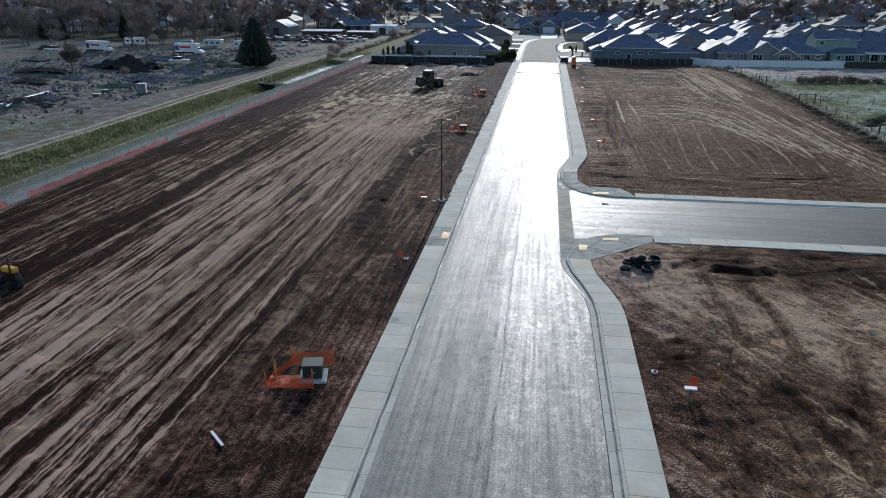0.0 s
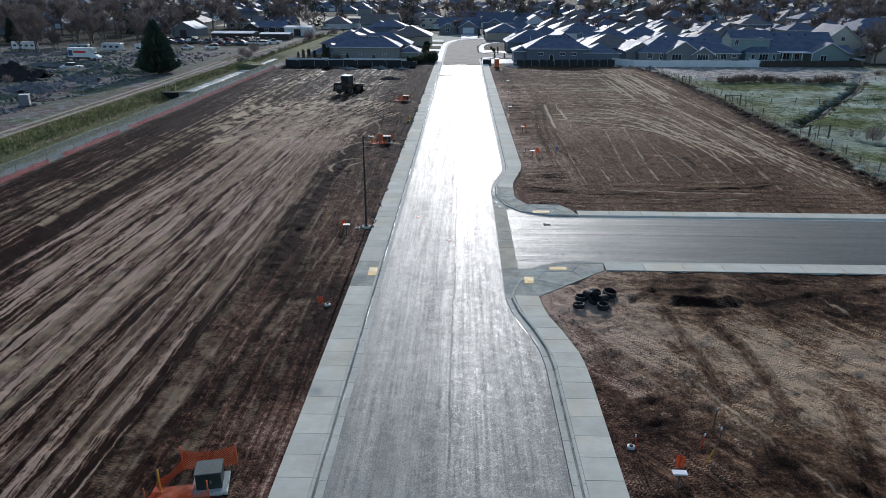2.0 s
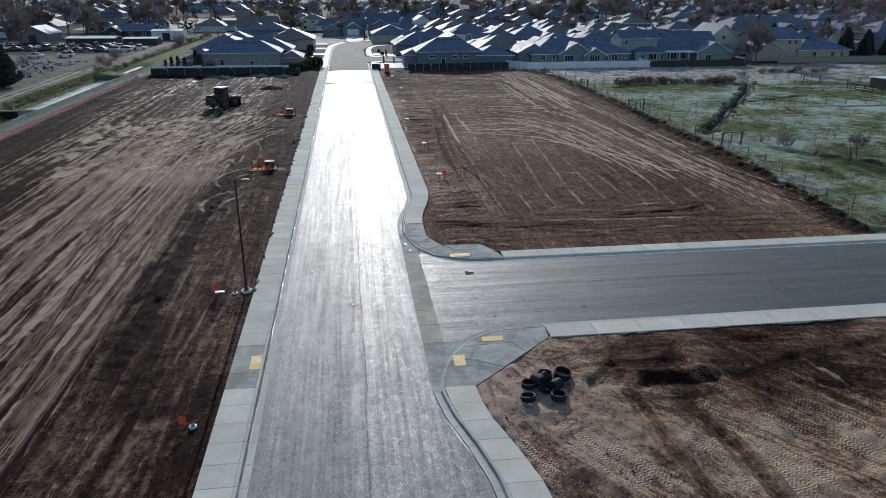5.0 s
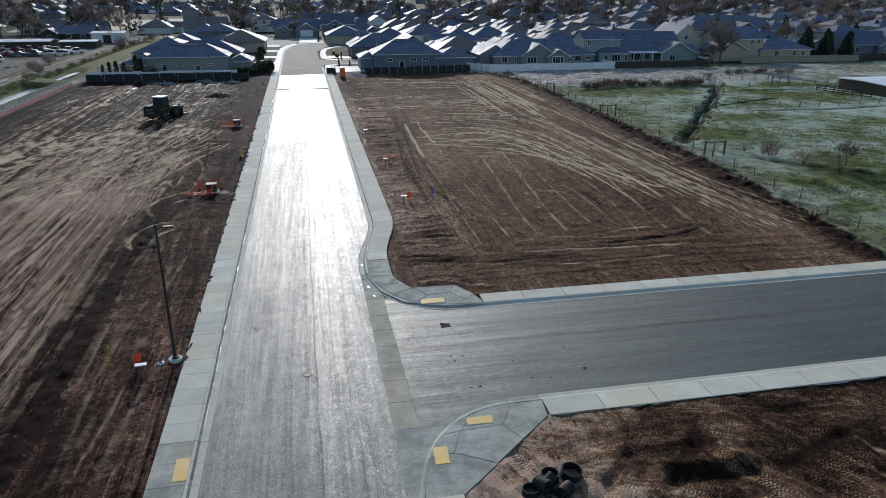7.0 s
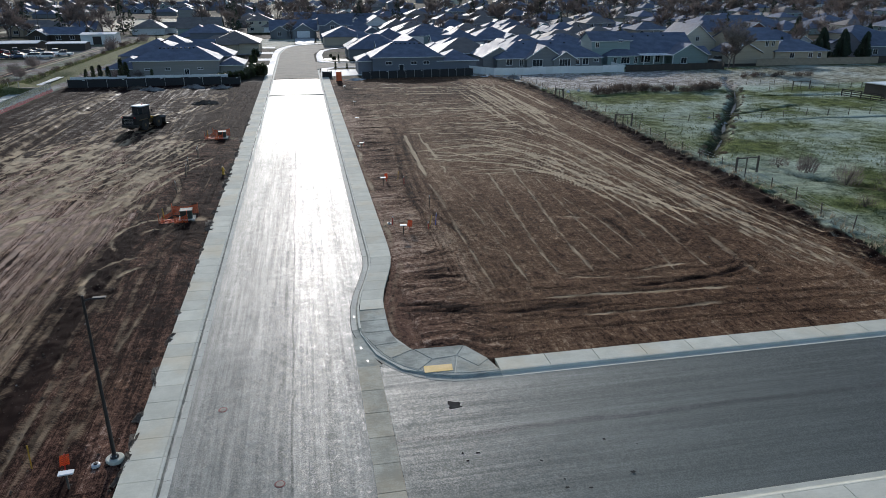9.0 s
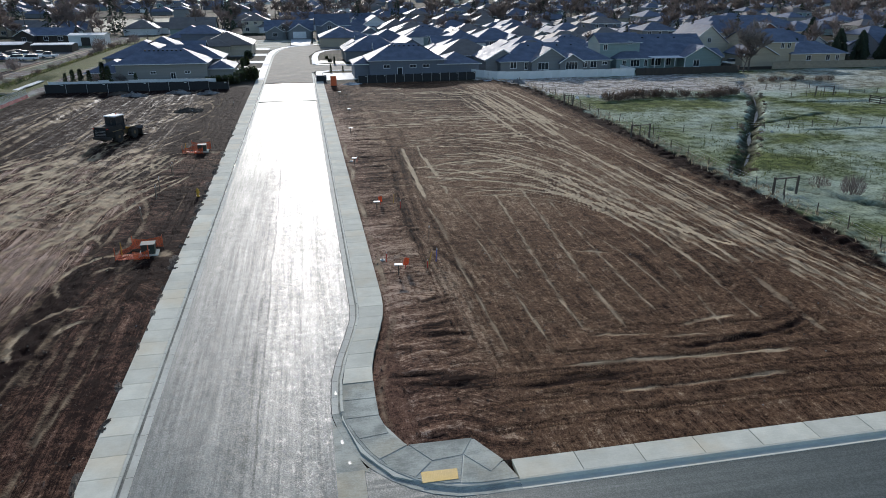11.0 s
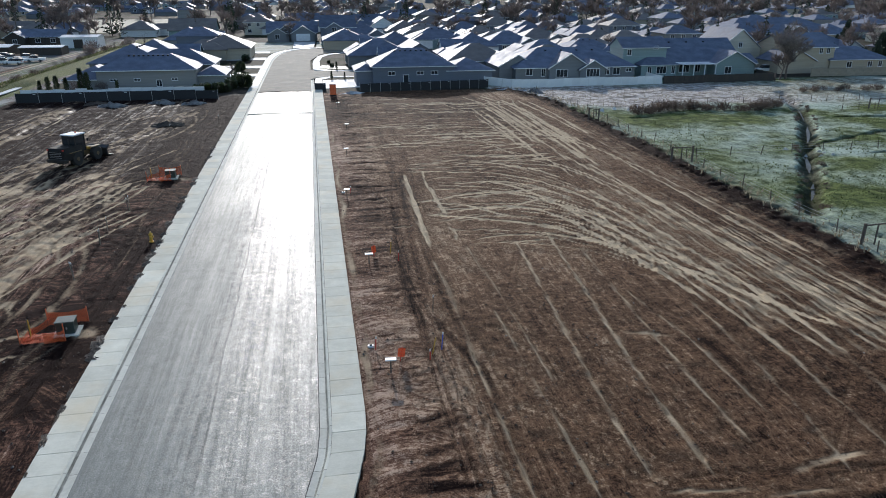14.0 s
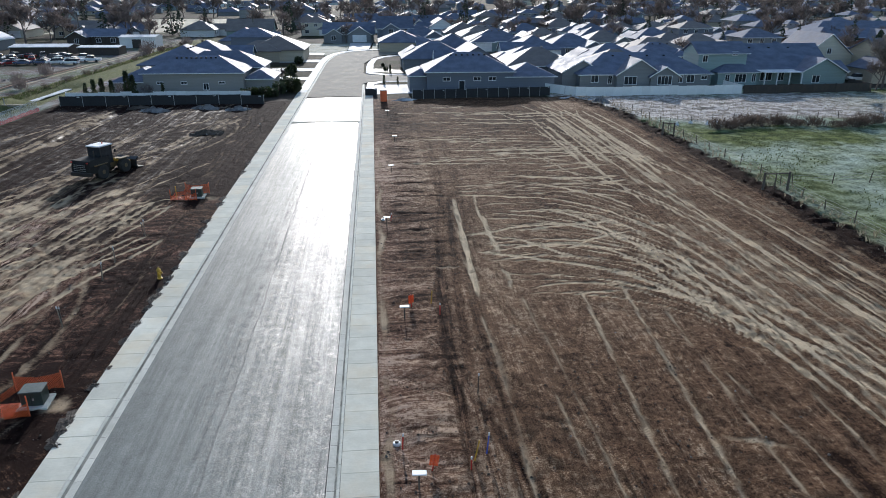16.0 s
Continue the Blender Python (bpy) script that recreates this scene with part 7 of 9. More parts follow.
# belts of trees between the houses
def belt(count, x0, x1, y0, y1, firs, smin=0.75, smax=1.25):
    for k in range(count):
        x, y = town.uniform(x0, x1), town.uniform(y0, y1)
        if -150 < x < -50 and 398 < y < 560 or -13 < x < 7 and y < 345:
            continue
        near = y < 285
        proto = town.choice(FIRS[:2] if near else FAR_FIRS) if town.random() < firs else town.choice(TREES if near else FAR_BARE)
        sc = town.uniform(smin, smax)
        if y < 420 or proto.name not in _used:
            plant(proto, x, y, sc)
        else:
            FAR_TREES.append((proto, pose(x, y, 0.3, 0, 0, town.uniform(0, 360)) @ Matrix.Scale(sc, 4)))


belt(120, -330, -128, 248, 400, 0.12, 0.8, 1.3)
belt(30, -230, -120, 232, 330, 0.12, 0.6, 1.1)
belt(70, -340, -112, 262, 396, 0.3, 0.8, 1.25)
belt(46, 130, 330, 238, 330, 0.35, 0.6, 1.0)
belt(16, -128, -60, 340, 395, 0.3)
belt(60, 45, 330, 240, 400, 0.22, 0.45, 0.8)
belt(40, -120, 340, 395, 470, 0.2)
belt(70, -520, 560, 430, 620, 0.2)
belt(110, -800, 850, 600, 1000, 0.15, 0.9, 1.5)
belt(120, -900, -250, 330, 800, 0.2, 0.8, 1.3)
belt(90, 300, 900, 380, 800, 0.2, 0.8, 1.2)
belt(60, -1100, 1150, 950, 1300, 0.1, 1.2, 1.9)
belt(90, -620, 620, 420, 600, 0.15, 0.7, 1.1)
belt(8, -220, -135, 236, 262, 0.0, 0.5, 0.8)
belt(60, -60, 340, 340, 420, 0.16, 0.55, 0.95)
belt(150, -420, 480, 430, 560, 0.16, 0.7, 1.15)
belt(170, -650, 700, 560, 780, 0.14, 0.9, 1.4)
for x, y in ((92, 262), (96, 263), (120, 300), (112, 302), (76, 276)):
    plant(LOW[3], x, y, town.uniform(0.8, 1.2))

joined("far_trees", FAR_TREES, "distant bare trees and conifers between the houses", "trees")

# ---- streets beyond the site ----
old_left = [(LEFT_ASPHALT, float(y)) for y in np.arange(ROAD_END, 272, 3.0)] + [(-6.5, 276), (-6.1, 284), (-5.3, 292), (-4.0, 299), (-1.8, 305), (1.6, 309.5), (6.5, 312.2), (14, 313.8), (30, 315)]
old_right = [(RIGHT_ASPHALT, p[1]) for p in old_left[:-9]] + [(4.2, 273), (4.9, 278), (5.8, 283), (7.0, 287), (9.0, 291), (12, 294.5), (16, 297), (22, 298.6), (30, 299.5)]
grid_strip("road_old", old_left, old_right, 0.01, M["asphalt_old"], "older dry brown-grey asphalt street beyond the site", 6, 0.1)
slab("road_branch", [(3.8, 226), (5.2, 229.5), (8, 231), (60, 231), (60, 242), (8, 242), (5.2, 243.5), (3.8, 247)], -0.1, 0.055, M["asphalt_old"], label="older asphalt branch street between houses", category="road", kind="structure")
slab("road_joint", [(LEFT_ASPHALT, 180.2), (RIGHT_ASPHALT, 180.2), (RIGHT_ASPHALT, 181.0), (LEFT_ASPHALT, 181.0)], 0.0, 0.112, M["concrete_dark"], label="damp grey joint across the street", category="road", kind="structure")
M["drive"] = surface("frosted_concrete", (0.4, 0.41, 0.41), (0.62, 0.63, 0.63), 0.5, (0.7, 0.9), 0.1, 0.01, world_space=True)
for nm, pts in (("walk_old_left", [(-9.0, 213), (-7.31, 213), (-7.31, 272), (-6.7, 285), (-5.8, 293), (-4.4, 299.8), (-2.1, 305.9), (1.4, 310.3), (6.4, 313), (14, 314.6), (30, 315.8), (30, 318.3), (13.6, 317.1), (5.4, 315.4), (-0.2, 312.3), (-4.0, 307.4), (-6.4, 300.8), (-7.9, 293.5), (-8.7, 285.4), (-9.0, 272)]), ("driveway", [(-14.5, 214.5), (-9.0, 216.5), (-9.0, 222), (-14.5, 221)]), ("driveway", [(-20, 234), (-9.0, 234), (-9.0, 239), (-20, 239)]), ("driveway", [(-20, 252), (-9.0, 252), (-9.0, 258), (-20, 258)]), ("driveway", [(-20, 274), (-9.0, 274), (-9.0, 281), (-20, 281)]), ("driveway", [(-20, 296), (-9.0, 296), (-9.0, 302), (-20, 302)]),
                ("driveway", [(6.2, 210), (14.5, 211), (14.5, 224), (6.5, 224)]), ("walk_old_right", [(4.45, 212), (6.2, 212), (6.4, 225), (9, 229.2), (40, 229.2), (40, 230.6), (8.4, 230.6), (5.0, 228)]), ("walk_old_right", [(4.45, 247), (5.6, 244.4), (8.4, 242.6), (40, 242.6), (40, 244), (9, 244), (6.3, 248), (6.4, 268), (7.4, 280), (9.6, 287), (14, 292), (22, 295.5), (30, 296.6), (30, 298.6), (22, 297.6), (16, 296), (11.6, 293), (8.4, 289), (6.1, 282.5), (4.9, 272), (4.47, 262)]), ("driveway", [(-2.0, 313.5), (5.0, 316.5), (6.0, 344), (-2.2, 344)]), ("driveway", [(9.5, 317.5), (17, 318.5), (20, 335), (15, 335)])):
    slab(nm, pts, -0.2, 0.12 if nm == "driveway" else 0.115, M["drive"], label="pale frosted concrete drive" if nm == "driveway" else "pale frosted concrete walk", category="pavement", kind="structure")
M["lawn"] = surface("frosted_lawn", (0.1, 0.11, 0.06), (0.42, 0.44, 0.38), 0.4, (0.85, 0.95), 0.4, 0.03, world_space=True, spec=0.1)
slab("lawn", [(-26, 300), (-8.2, 294), (-6.6, 301.5), (-4.2, 308), (-2.2, 312.6), (-2.3, 342), (-26, 342)], -0.2, 0.105, M["lawn"], label="frosted front lawn at the bend of the street", category="ground", kind="structure")
slab("lawn", [(6.0, 315.8), (9.4, 317), (15, 335), (6.4, 342)], -0.2, 0.105, M["lawn"], label="frosted front lawn at the bend of the street", category="ground", kind="structure")
slab("verge", [(5.2, 249), (14, 245), (14, 252), (7, 256)], -0.2, 0.13, M["leaf"], label="small planted corner bed", category="ground", kind="structure")
# pale frosted paddock among the far houses
slab("far_paddock", [(-140, 404), (-54, 420), (-72, 556), (-150, 552)], -0.2, 0.1, surface("frosted_paddock", (0.14, 0.135, 0.08), (0.28, 0.265, 0.19), 0.15, (0.8, 0.95), 0.4, 0.05, world_space=True), label="pale frosted paddock", category="ground", kind="structure")

# canal on the left with its headgate
def canal_edge(x, y):
    return x + 0.3 * float(value_noise(np.array([x]), np.array([y * 0.25]), 72)[0]) + (0.55 if x < -59 else -0.75) * min(1.0, max(0.0, (y - 195) / 20))


# pale blue base colour carries the sky's reflection on the water
M["canal_water"] = surface("canal_water", (0.16, 0.21, 0.24), (0.36, 0.43, 0.46), 0.5, (0.16, 0.3), 0.15, 0.02, world_space=True)
for _y0, _count, _water, _label in ((150.5, 17, "canal_water", "grey-blue still water in the canal"), (207.5, 8, "ice", "pale ice on the last pool of the canal")):
    canal_ys = [_y0 + 3.0 * k for k in range(_count)]
    slab("water_canal", [(canal_edge(-57.9, y), y) for y in canal_ys] + [(canal_edge(-60.5, y), y) for y in reversed(canal_ys)], -0.8, -0.66, M[_water], label=_label, category="water", kind="structure")
gate = thing("headgate", pose(-60, 148.2, 0), "dark concrete culvert headgate with plank walkway", "headgate")
part("wall", boxes((-4.5, 4.5, -0.3, 0.3, -1.2, 0.35), bevel=0.04), M["concrete_dark"], gate)
part("opening", boxes((-1.6, 1.6, -0.42, -0.31, -1.1, 0.1)), M["black"], gate)
part("walkway", boxes((-6.5, 4.6, -0.9, -0.5, 0.36, 0.44)), M["wood_tan"], gate)
for _x in (-1.0, 1.0):
    part("wheel_stem", boxes((_x - 0.06, _x + 0.06, -0.06, 0.06, 0.35, 1.5)), M["steel"], gate)
copy_thing(gate, pose(-60, 200.4, 0))

# ---- brook in the pasture ----

def wire_fence(points, step, label, height=1.15):
    """Field fence: leaning wooden posts and three wires."""
    f = thing("wire_fence", pose(points[0][0], points[0][1], 0), label, "fence")
    ox, oy = points[0]
    bm = bmesh.new()
    lathe(bm, [(0.055, -0.3), (0.06, 0.4), (0.05, height - 0.03), (0.03, height)], 6)
    post = bpy.data.meshes.new("post")
    bm.to_mesh(post), bm.free()
    post.materials.append(M["wood_post"])
    tops = []
    for (xa, ya), (xb, yb) in zip(points, points[1:]):
        n = max(1, round(math.hypot(xb - xa, yb - ya) / step))
        for i in range(n):
            x, y = xa + (xb - xa) * i / n + town.uniform(-0.15, 0.15), ya + (yb - ya) * i / n
            z = ground_z(x, y)
            piece("post", post, f, pose(x - ox, y - oy, z, town.uniform(-6, 6), town.uniform(-6, 6), 0) @ Matrix.Diagonal((1, 1, town.uniform(0.85, 1.2), 1)))
            tops.append((x - ox, y - oy, z))
    for h in (0.4, 0.75, 1.05):
        bm = bmesh.new()
        tube(bm, [(x, y, z + h) for x, y, z in tops], [0.009] * len(tops), 3)
        part("wire", bm, M["steel"], f)
    return f


wire_fence([(46.3, 74), (48.0, 100), (49.2, 125), (50.3, 160), (50.5, 186), (49, 203)], 4.6, "leaning wooden posts with field wire along the pasture")
wire_fence([(51.5, 138.5), (70, 139.5), (99, 139.5), (125, 141)], 4.2, "thin field fence across the frosted pasture")
wire_fence([(52, 173.5), (60, 175.5), (86, 177), (110, 177)], 3.6, "old field fence beside dead reeds")
wire_fence([(95, 167), (112, 168), (140, 170)], 3.2, "thin field fence near the shelter")


def field_gate(x, y, turn, w, label):
    g = thing("field_gate", pose(x, y, ground_z(x, y), 0, 0, turn), label, "gate")
    for k in (0, w):
        part("post", boxes((k - 0.1, k + 0.1, -0.1, 0.1, -0.4, 1.85), bevel=0.02), M["wood_post"], g)
    part("rail", boxes((0.1, w - 0.1, -0.05, 0.05, 1.62, 1.74)), M["wood_post"], g)
    part("brace", boxes((w * 0.45, w * 0.45 + 0.09, -0.05, 0.05, -0.1, 1.62)), M["wood_post"], g)
    return g


field_gate(46.8, 136.4, 2, 2.8, "dark wooden gate frame at the pasture edge")
field_gate(47.6, 165.3, -40, 1.6, "dark wooden corner brace at the pasture edge")
field_gate(48.2, 106.6, 5, 2.9, "weathered wooden corner brace at the pasture edge")
field_gate(101, 168, 0, 4.0, "weathered wooden gate frame by the brook")

# ---- things on the verges ----
def netting(parent, pts, h, seed):
    """Sagging orange net along a line of stakes."""
    rnd = random.Random(seed)
    verts, faces, cols = [], [], 0
    for (xa, ya), (xb, yb) in zip(pts, pts[1:]):
        n = max(3, int(math.hypot(xb - xa, yb - ya) / 0.25))
        for i in range(n + 1):
            u = i / n
            sag = 0.16 * math.sin(math.pi * u)
            for j in range(5):
                v = j / 4
                bow = 0.07 * math.sin(u * 9 + seed) * math.sin(math.pi * v)
                verts.append((xa + (xb - xa) * u + bow * 0.6 + rnd.uniform(-0.01, 0.01), ya + (yb - ya) * u + bow, 0.03 + (h - sag) * v))
            cols += 1
    for i in range(cols - 1):
        if abs(verts[i * 5][0] - verts[i * 5 + 5][0]) + abs(verts[i * 5][1] - verts[i * 5 + 5][1]) > 0.8:
            continue
        for j in range(4):
            a = i * 5 + j
            faces.append((a, a + 5, a + 6, a + 1))
    return piece("net", mesh_from("net", verts, faces, M["orange_net"]), parent)


def utility_box(x, y, turn=0):
    z = ground_z(x, y)
    b = thing("utility_box", pose(x, y, z, 0, 0, turn), "dark green utility cabinet with grey lid on concrete pad", "utility box", "utility boxes along the street")
    part("pad", boxes((-0.75, 0.75, -0.7, 0.7, -0.25, 0.1), bevel=0.02), M["concrete_gutter"], b)
    body = part("cabinet", boxes((-0.52, 0.52, -0.45, 0.45, 0.1, 0.86), bevel=0.025), M["green_box"], b)
    part("door_seam", boxes((-0.012, 0.012, -0.462, -0.448, 0.14, 0.8)), M["black"], body)
    part("lock", boxes((0.05, 0.13, -0.48, -0.448, 0.42, 0.56)), M["steel"], body)
    part("lid", boxes((-0.56, 0.56, -0.49, 0.49, 0.865, 0.93), bevel=0.02), M["cabinet_lid"], b, "grey-green flat metal lid")
    return b


def barrier(x, y, turn, seed):
    z = ground_z(x, y)
    b = thing("safety_netting", pose(x, y, z, 0, 0, turn), "orange safety netting on stakes round a utility cabinet", "barrier", "orange netting along the street")
    corners = [(-2.3, -1.3), (-2.1, -0.1), (-1.35, 1.15), (0.95, 1.2), (0.15, -1.25)]
    for k, (px, py) in enumerate(corners):
        part("stake", boxes((px - 0.025, px + 0.025, py - 0.025, py + 0.025, -0.3, 1.15 + 0.05 * (k % 3))), M["orange"] if k != 1 else M["wood_post"], b)
    netting(b, [(-1.35, 1.15), (0.95, 1.2)], 1.0, seed)
    netting(b, [(-2.3, -1.3), (-2.1, -0.1), (-1.35, 1.15)], 0.55, seed + 1)
    netting(b, [(-1.0, -1.35), (0.15, -1.25)], 0.75, seed + 2)
    # net slumped flat on the soil
    rnd = random.Random(seed)
    verts = [(-2.3 + 1.7 * i / 8, -1.3 + 1.3 * j / 6, 0.06 + 0.14 * rnd.random() * math.sin(math.pi * j / 6) + 0.05) for i in range(9) for j in range(7)]
    faces = [(i * 7 + j, i * 7 + j + 7, i * 7 + j + 8, i * 7 + j + 1) for i in range(8) for j in range(6)]
    piece("net", mesh_from("net", verts, faces, M["orange_net"]), b)
    part("yellow_stake", boxes((-2.0, -1.94, -0.35, -0.29, -0.2, 1.25)), M["yellow"], b, "yellow painted marker stake")
    return b


for k, (x, y) in enumerate(((-11.6, 31.6), (-11.4, 102.2), (-11.7, 139.2))):
    utility_box(x, y, (12, 4, 2)[k])
    barrier(x, y, (10, 4, 2)[k], 40 + 5 * k)

lamp = thing("lamp_post", pose(-9.45, 65.8, ground_z(-9.45, 65.8)), "tall thin black street lamp on round concrete footing", "street lamp")
bm = bmesh.new()
part("footing", lathe(bm, [(0.4, -0.2), (0.4, 0.1), (0.36, 0.14)], 20), M["concrete"], lamp, "pale round concrete footing")
bm = bmesh.new()
part("pole", lathe(bm, [(0.2, 0.14), (0.19, 0.2), (0.095, 0.32), (0.09, 1.2), (0.055, 8.1), (0.0551, 8.25)], 12), M["pole"], lamp)
arm = part("arm", tube(bmesh.new(), [(0, 0, 8.0), (0.3, -0.05, 8.1), (0.6, -0.1, 8.14)], [0.035, 0.03, 0.03], 8), M["pole"], lamp)
part("lamp_head", boxes((0.4, 0.95, -0.22, 0.02, 8.1, 8.18), bevel=0.03), M["pole"], arm, "flat metal lamp head")
for k in range(4):
    a = k * math.pi / 2 + 0.785
    part("bolt", boxes((0.16 * math.cos(a) - 0.02, 0.16 * math.cos(a) + 0.02, 0.16 * math.sin(a) - 0.02, 0.16 * math.sin(a) + 0.02, 0.2, 0.27)), M["steel"], lamp)


def stake(x, y, h, colour, label, flag=False, lean=(0, 0)):
    s = thing("marker_stake", pose(x, y, ground_z(x, y) - 0.05, lean[0], lean[1], town.uniform(-30, 30)), label, "stake", "survey stakes on the verges")
    part("stake", boxes((-0.028, 0.028, -0.016, 0.016, -0.2, h)), M[colour], s)
    if flag:
        part("flag", boxes((-0.2, 0.2, -0.02, 0.01, h * 0.35, h * 0.95), bevel=0.01), M["orange_net"], s, "orange plastic ribbon")
    else:
        part("tip", boxes((-0.032, 0.032, -0.02, 0.02, h - 0.14, h + 0.01)), M["trim"] if colour != "yellow" else M["yellow"], s)
    return s


def meter_box(x, y, turn=0):
    b = thing("meter_marker", pose(x, y, ground_z(x, y), 0, 0, turn), "white marker board on a short dark post", "marker", "survey markers on the verges")
    part("post", boxes((-0.04, 0.04, -0.04, 0.04, -0.3, 0.8)), M["wood_post"], b)
    part("board", boxes((-0.3, 0.32, -0.16, 0.16, 0.8, 0.87), bevel=0.015), M["trim"], b)
    return b


def cap_pipe(x, y):
    b = thing("cleanout", pose(x, y, ground_z(x, y)), "white round service pipe cap set in soil", "service cleanout", "service cleanouts on the verges")
    part("collar", lathe(bmesh.new(), [(0.19, -0.2), (0.19, 0.1), (0.15, 0.12)], 16), M["lid"], b)
    part("plug", lathe(bmesh.new(), [(0.09, 0.08), (0.09, 0.16), (0.06, 0.17)], 12), M["black"], b)
    return b


RED, YEL, BLU, WHT = ("red painted survey stake in dug soil", "yellow painted survey stake in dug soil", "blue painted survey stake in dug soil", "bare wooden survey stake in dug soil")
for x, y in ((7.85, 95.0), (7.95, 111.3), (7.2, 130.0), (8.1, 149.3), (8.3, 33.2), (-10.95, 65.4), (9.0, 166), (8.5, 187)):
    meter_box(x, y - 1.25, town.uniform(-8, 8))
for x, y, h, c, l, fl, le in ((8.5, 94.9, 1.0, "red", "red stake with orange ribbon in dug soil", True, (5, 8)), (7.25, 96.6, 0.9, "red", RED, False, (0, 3)), (10.25, 94.9, 0.75, "red", RED, False, (0, 0)), (10.45, 95.4, 1.1, "yellow", YEL, False, (0, 14)), (11.1, 95.9, 1.2, "blue", BLU, False, (0, 4)),
                       (8.5, 111.8, 1.0, "red", "red stake with orange ribbon in dug soil", True, (0, -4)), (9.85, 112.3, 1.0, "yellow", YEL, False, (0, 4)), (10.3, 110.6, 0.9, "red", RED, False, (0, 0)), (11.4, 100.8, 1.3, "wood_post", WHT, False, (3, 0)), (7.6, 130.2, 0.8, "red", RED, False, (0, 4)),
                       (8.65, 33.1, 1.0, "red", "red stake with orange ribbon in dug soil", True, (0, 4)), (7.2, 34.7, 0.9, "red", RED, False, (0, -6)), (10.2, 34.8, 0.9, "red", RED, False, (0, 8)), (10.1, 33.7, 0.8, "yellow", YEL, False, (0, 20)), (11.3, 36.4, 1.2, "wood_post", WHT, False, (0, 5)), (11.2, 35.2, 0.9, "wood_post", WHT, False, (-8, 0)),
                       (-13.0, 65.9, 1.3, "yellow", YEL, False, (0, 2)), (-11.5, 65.5, 0.9, "red", "red stake with orange ribbon in dug soil", True, (0, 6)), (-10.35, 49.6, 0.7, "red", "red stake with orange ribbon in dug soil", True, (0, -5)), (-13.7, 111.2, 1.3, "wood_post", WHT, False, (0, 0)), (-13.8, 118.5, 1.3, "wood_post", WHT, False, (0, 3)), (-14.0, 121.9, 1.2, "wood_post", WHT, False, (0, 0)), (-13.7, 128.0, 1.3, "wood_post", WHT, False, (0, -3)),
                       (-15.0, 190, 1.2, "wood_post", WHT, False, (0, 0)), (-10.6, 174, 1.2, "wood_post", WHT, False, (0, 2)), (-16.5, 166, 1.2, "wood_post", WHT, False, (0, 2)), (44.0, 205.8, 1.9, "wood_post", WHT, False, (0, 0))):
    stake(x, y, h, c, l, fl, le)
for x, y, lx, ly in ((-13.56, 110.9, 3, -4), (-13.7, 118.3, -2, 3), (-13.9, 121.5, 4, 2), (-13.57, 128.0, -3, -2)):
    stake(x, y, 1.5, "wood_tan", "weathered pale wooden stake leaning in the churned soil", False, (lx, ly))
for x, y in ((7.0, 97.0), (-9.9, 49.5), (7.0, 34.8), (-10.2, 65.5), (6.9, 130.4)):
    cap_pipe(x, y)

hydrant = thing("fire_hydrant", pose(-9.6, 118.1, ground_z(-9.6, 118.1)), "yellow fire hydrant beside the pale walk", "hydrant")
part("barrel", lathe(bmesh.new(), [(0.2, -0.1), (0.2, 0.05), (0.13, 0.08), (0.13, 0.58), (0.17, 0.6), (0.17, 0.66), (0.12, 0.76), (0.04, 0.84)], 14), M["yellow"], hydrant)
for _a in (0, 90, 180):
    part("nozzle", lathe(bmesh.new(), [(0.075, 0.1), (0.075, 0.22), (0.05, 0.24)], 10, pose(0, 0, 0.45, 90, 0, _a)), M["yellow"], hydrant)
part("bonnet_nut", boxes((-0.03, 0.03, -0.03, 0.03, 0.83, 0.9)), M["yellow"], hydrant)

# black pipe sections stacked by the corner
def pipe_ring(x, y, r, h, tilt=0.0, turn=0.0, z=0.0):
    p = thing("pipe_section", pose(x, y, ground_z(x, y) + z, tilt, 0, turn), "black corrugated plastic pipe section lying on soil", "pipe", "black pipe sections by the corner")
    prof = [(r, 0)]
    for k in range(5):
        prof += [(r, h * (k + 0.1) / 5), (r * 1.05, h * (k + 0.3) / 5), (r * 1.05, h * (k + 0.7) / 5), (r, h * (k + 0.9) / 5)]
    prof += [(r, h), (r * 0.9, h), (r * 0.88, 0.02)]
    bm = bmesh.new()
    sides = 18
    rings = [[bm.verts.new((q * math.cos(k * 2 * math.pi / sides), q * math.sin(k * 2 * math.pi / sides), zz)) for k in range(sides)] for q, zz in prof]
    for r0, r1 in zip(rings, rings[1:] + rings[:1]):
        for k in range(sides):
            bm.faces.new((r0[k], r0[(k + 1) % sides], r1[(k + 1) % sides], r1[k]))
    part("shell", bm, M["black"], p)
    return p


for a in ((8.3, 51.7, 0.4, 0.42), (9.3, 51.8, 0.46, 0.4, 9, 40), (7.2, 51.0, 0.36, 0.34), (8.0, 50.5, 0.32, 0.3, 14, 80), (8.5, 49.7, 0.38, 0.36), (6.9, 49.8, 0.38, 0.3, 10, 200), (7.6, 51.4, 0.3, 0.7, 80, 30, 0.28), (8.9, 50.9, 0.28, 0.7, 84, -50, 0.26), (7.9, 51.1, 0.26, 0.5, 68, 120, 0.3)):
    pipe_ring(*a)
plank = thing("plank", pose(-14.3, 25.45, ground_z(-14.3, 25.45) + 0.05, 0, 3, -42), "pale loose board lying on soil", "board")
part("board", boxes((-0.65, 0.65, -0.07, 0.07, -0.02, 0.03), bevel=0.006), M["trim"], plank)

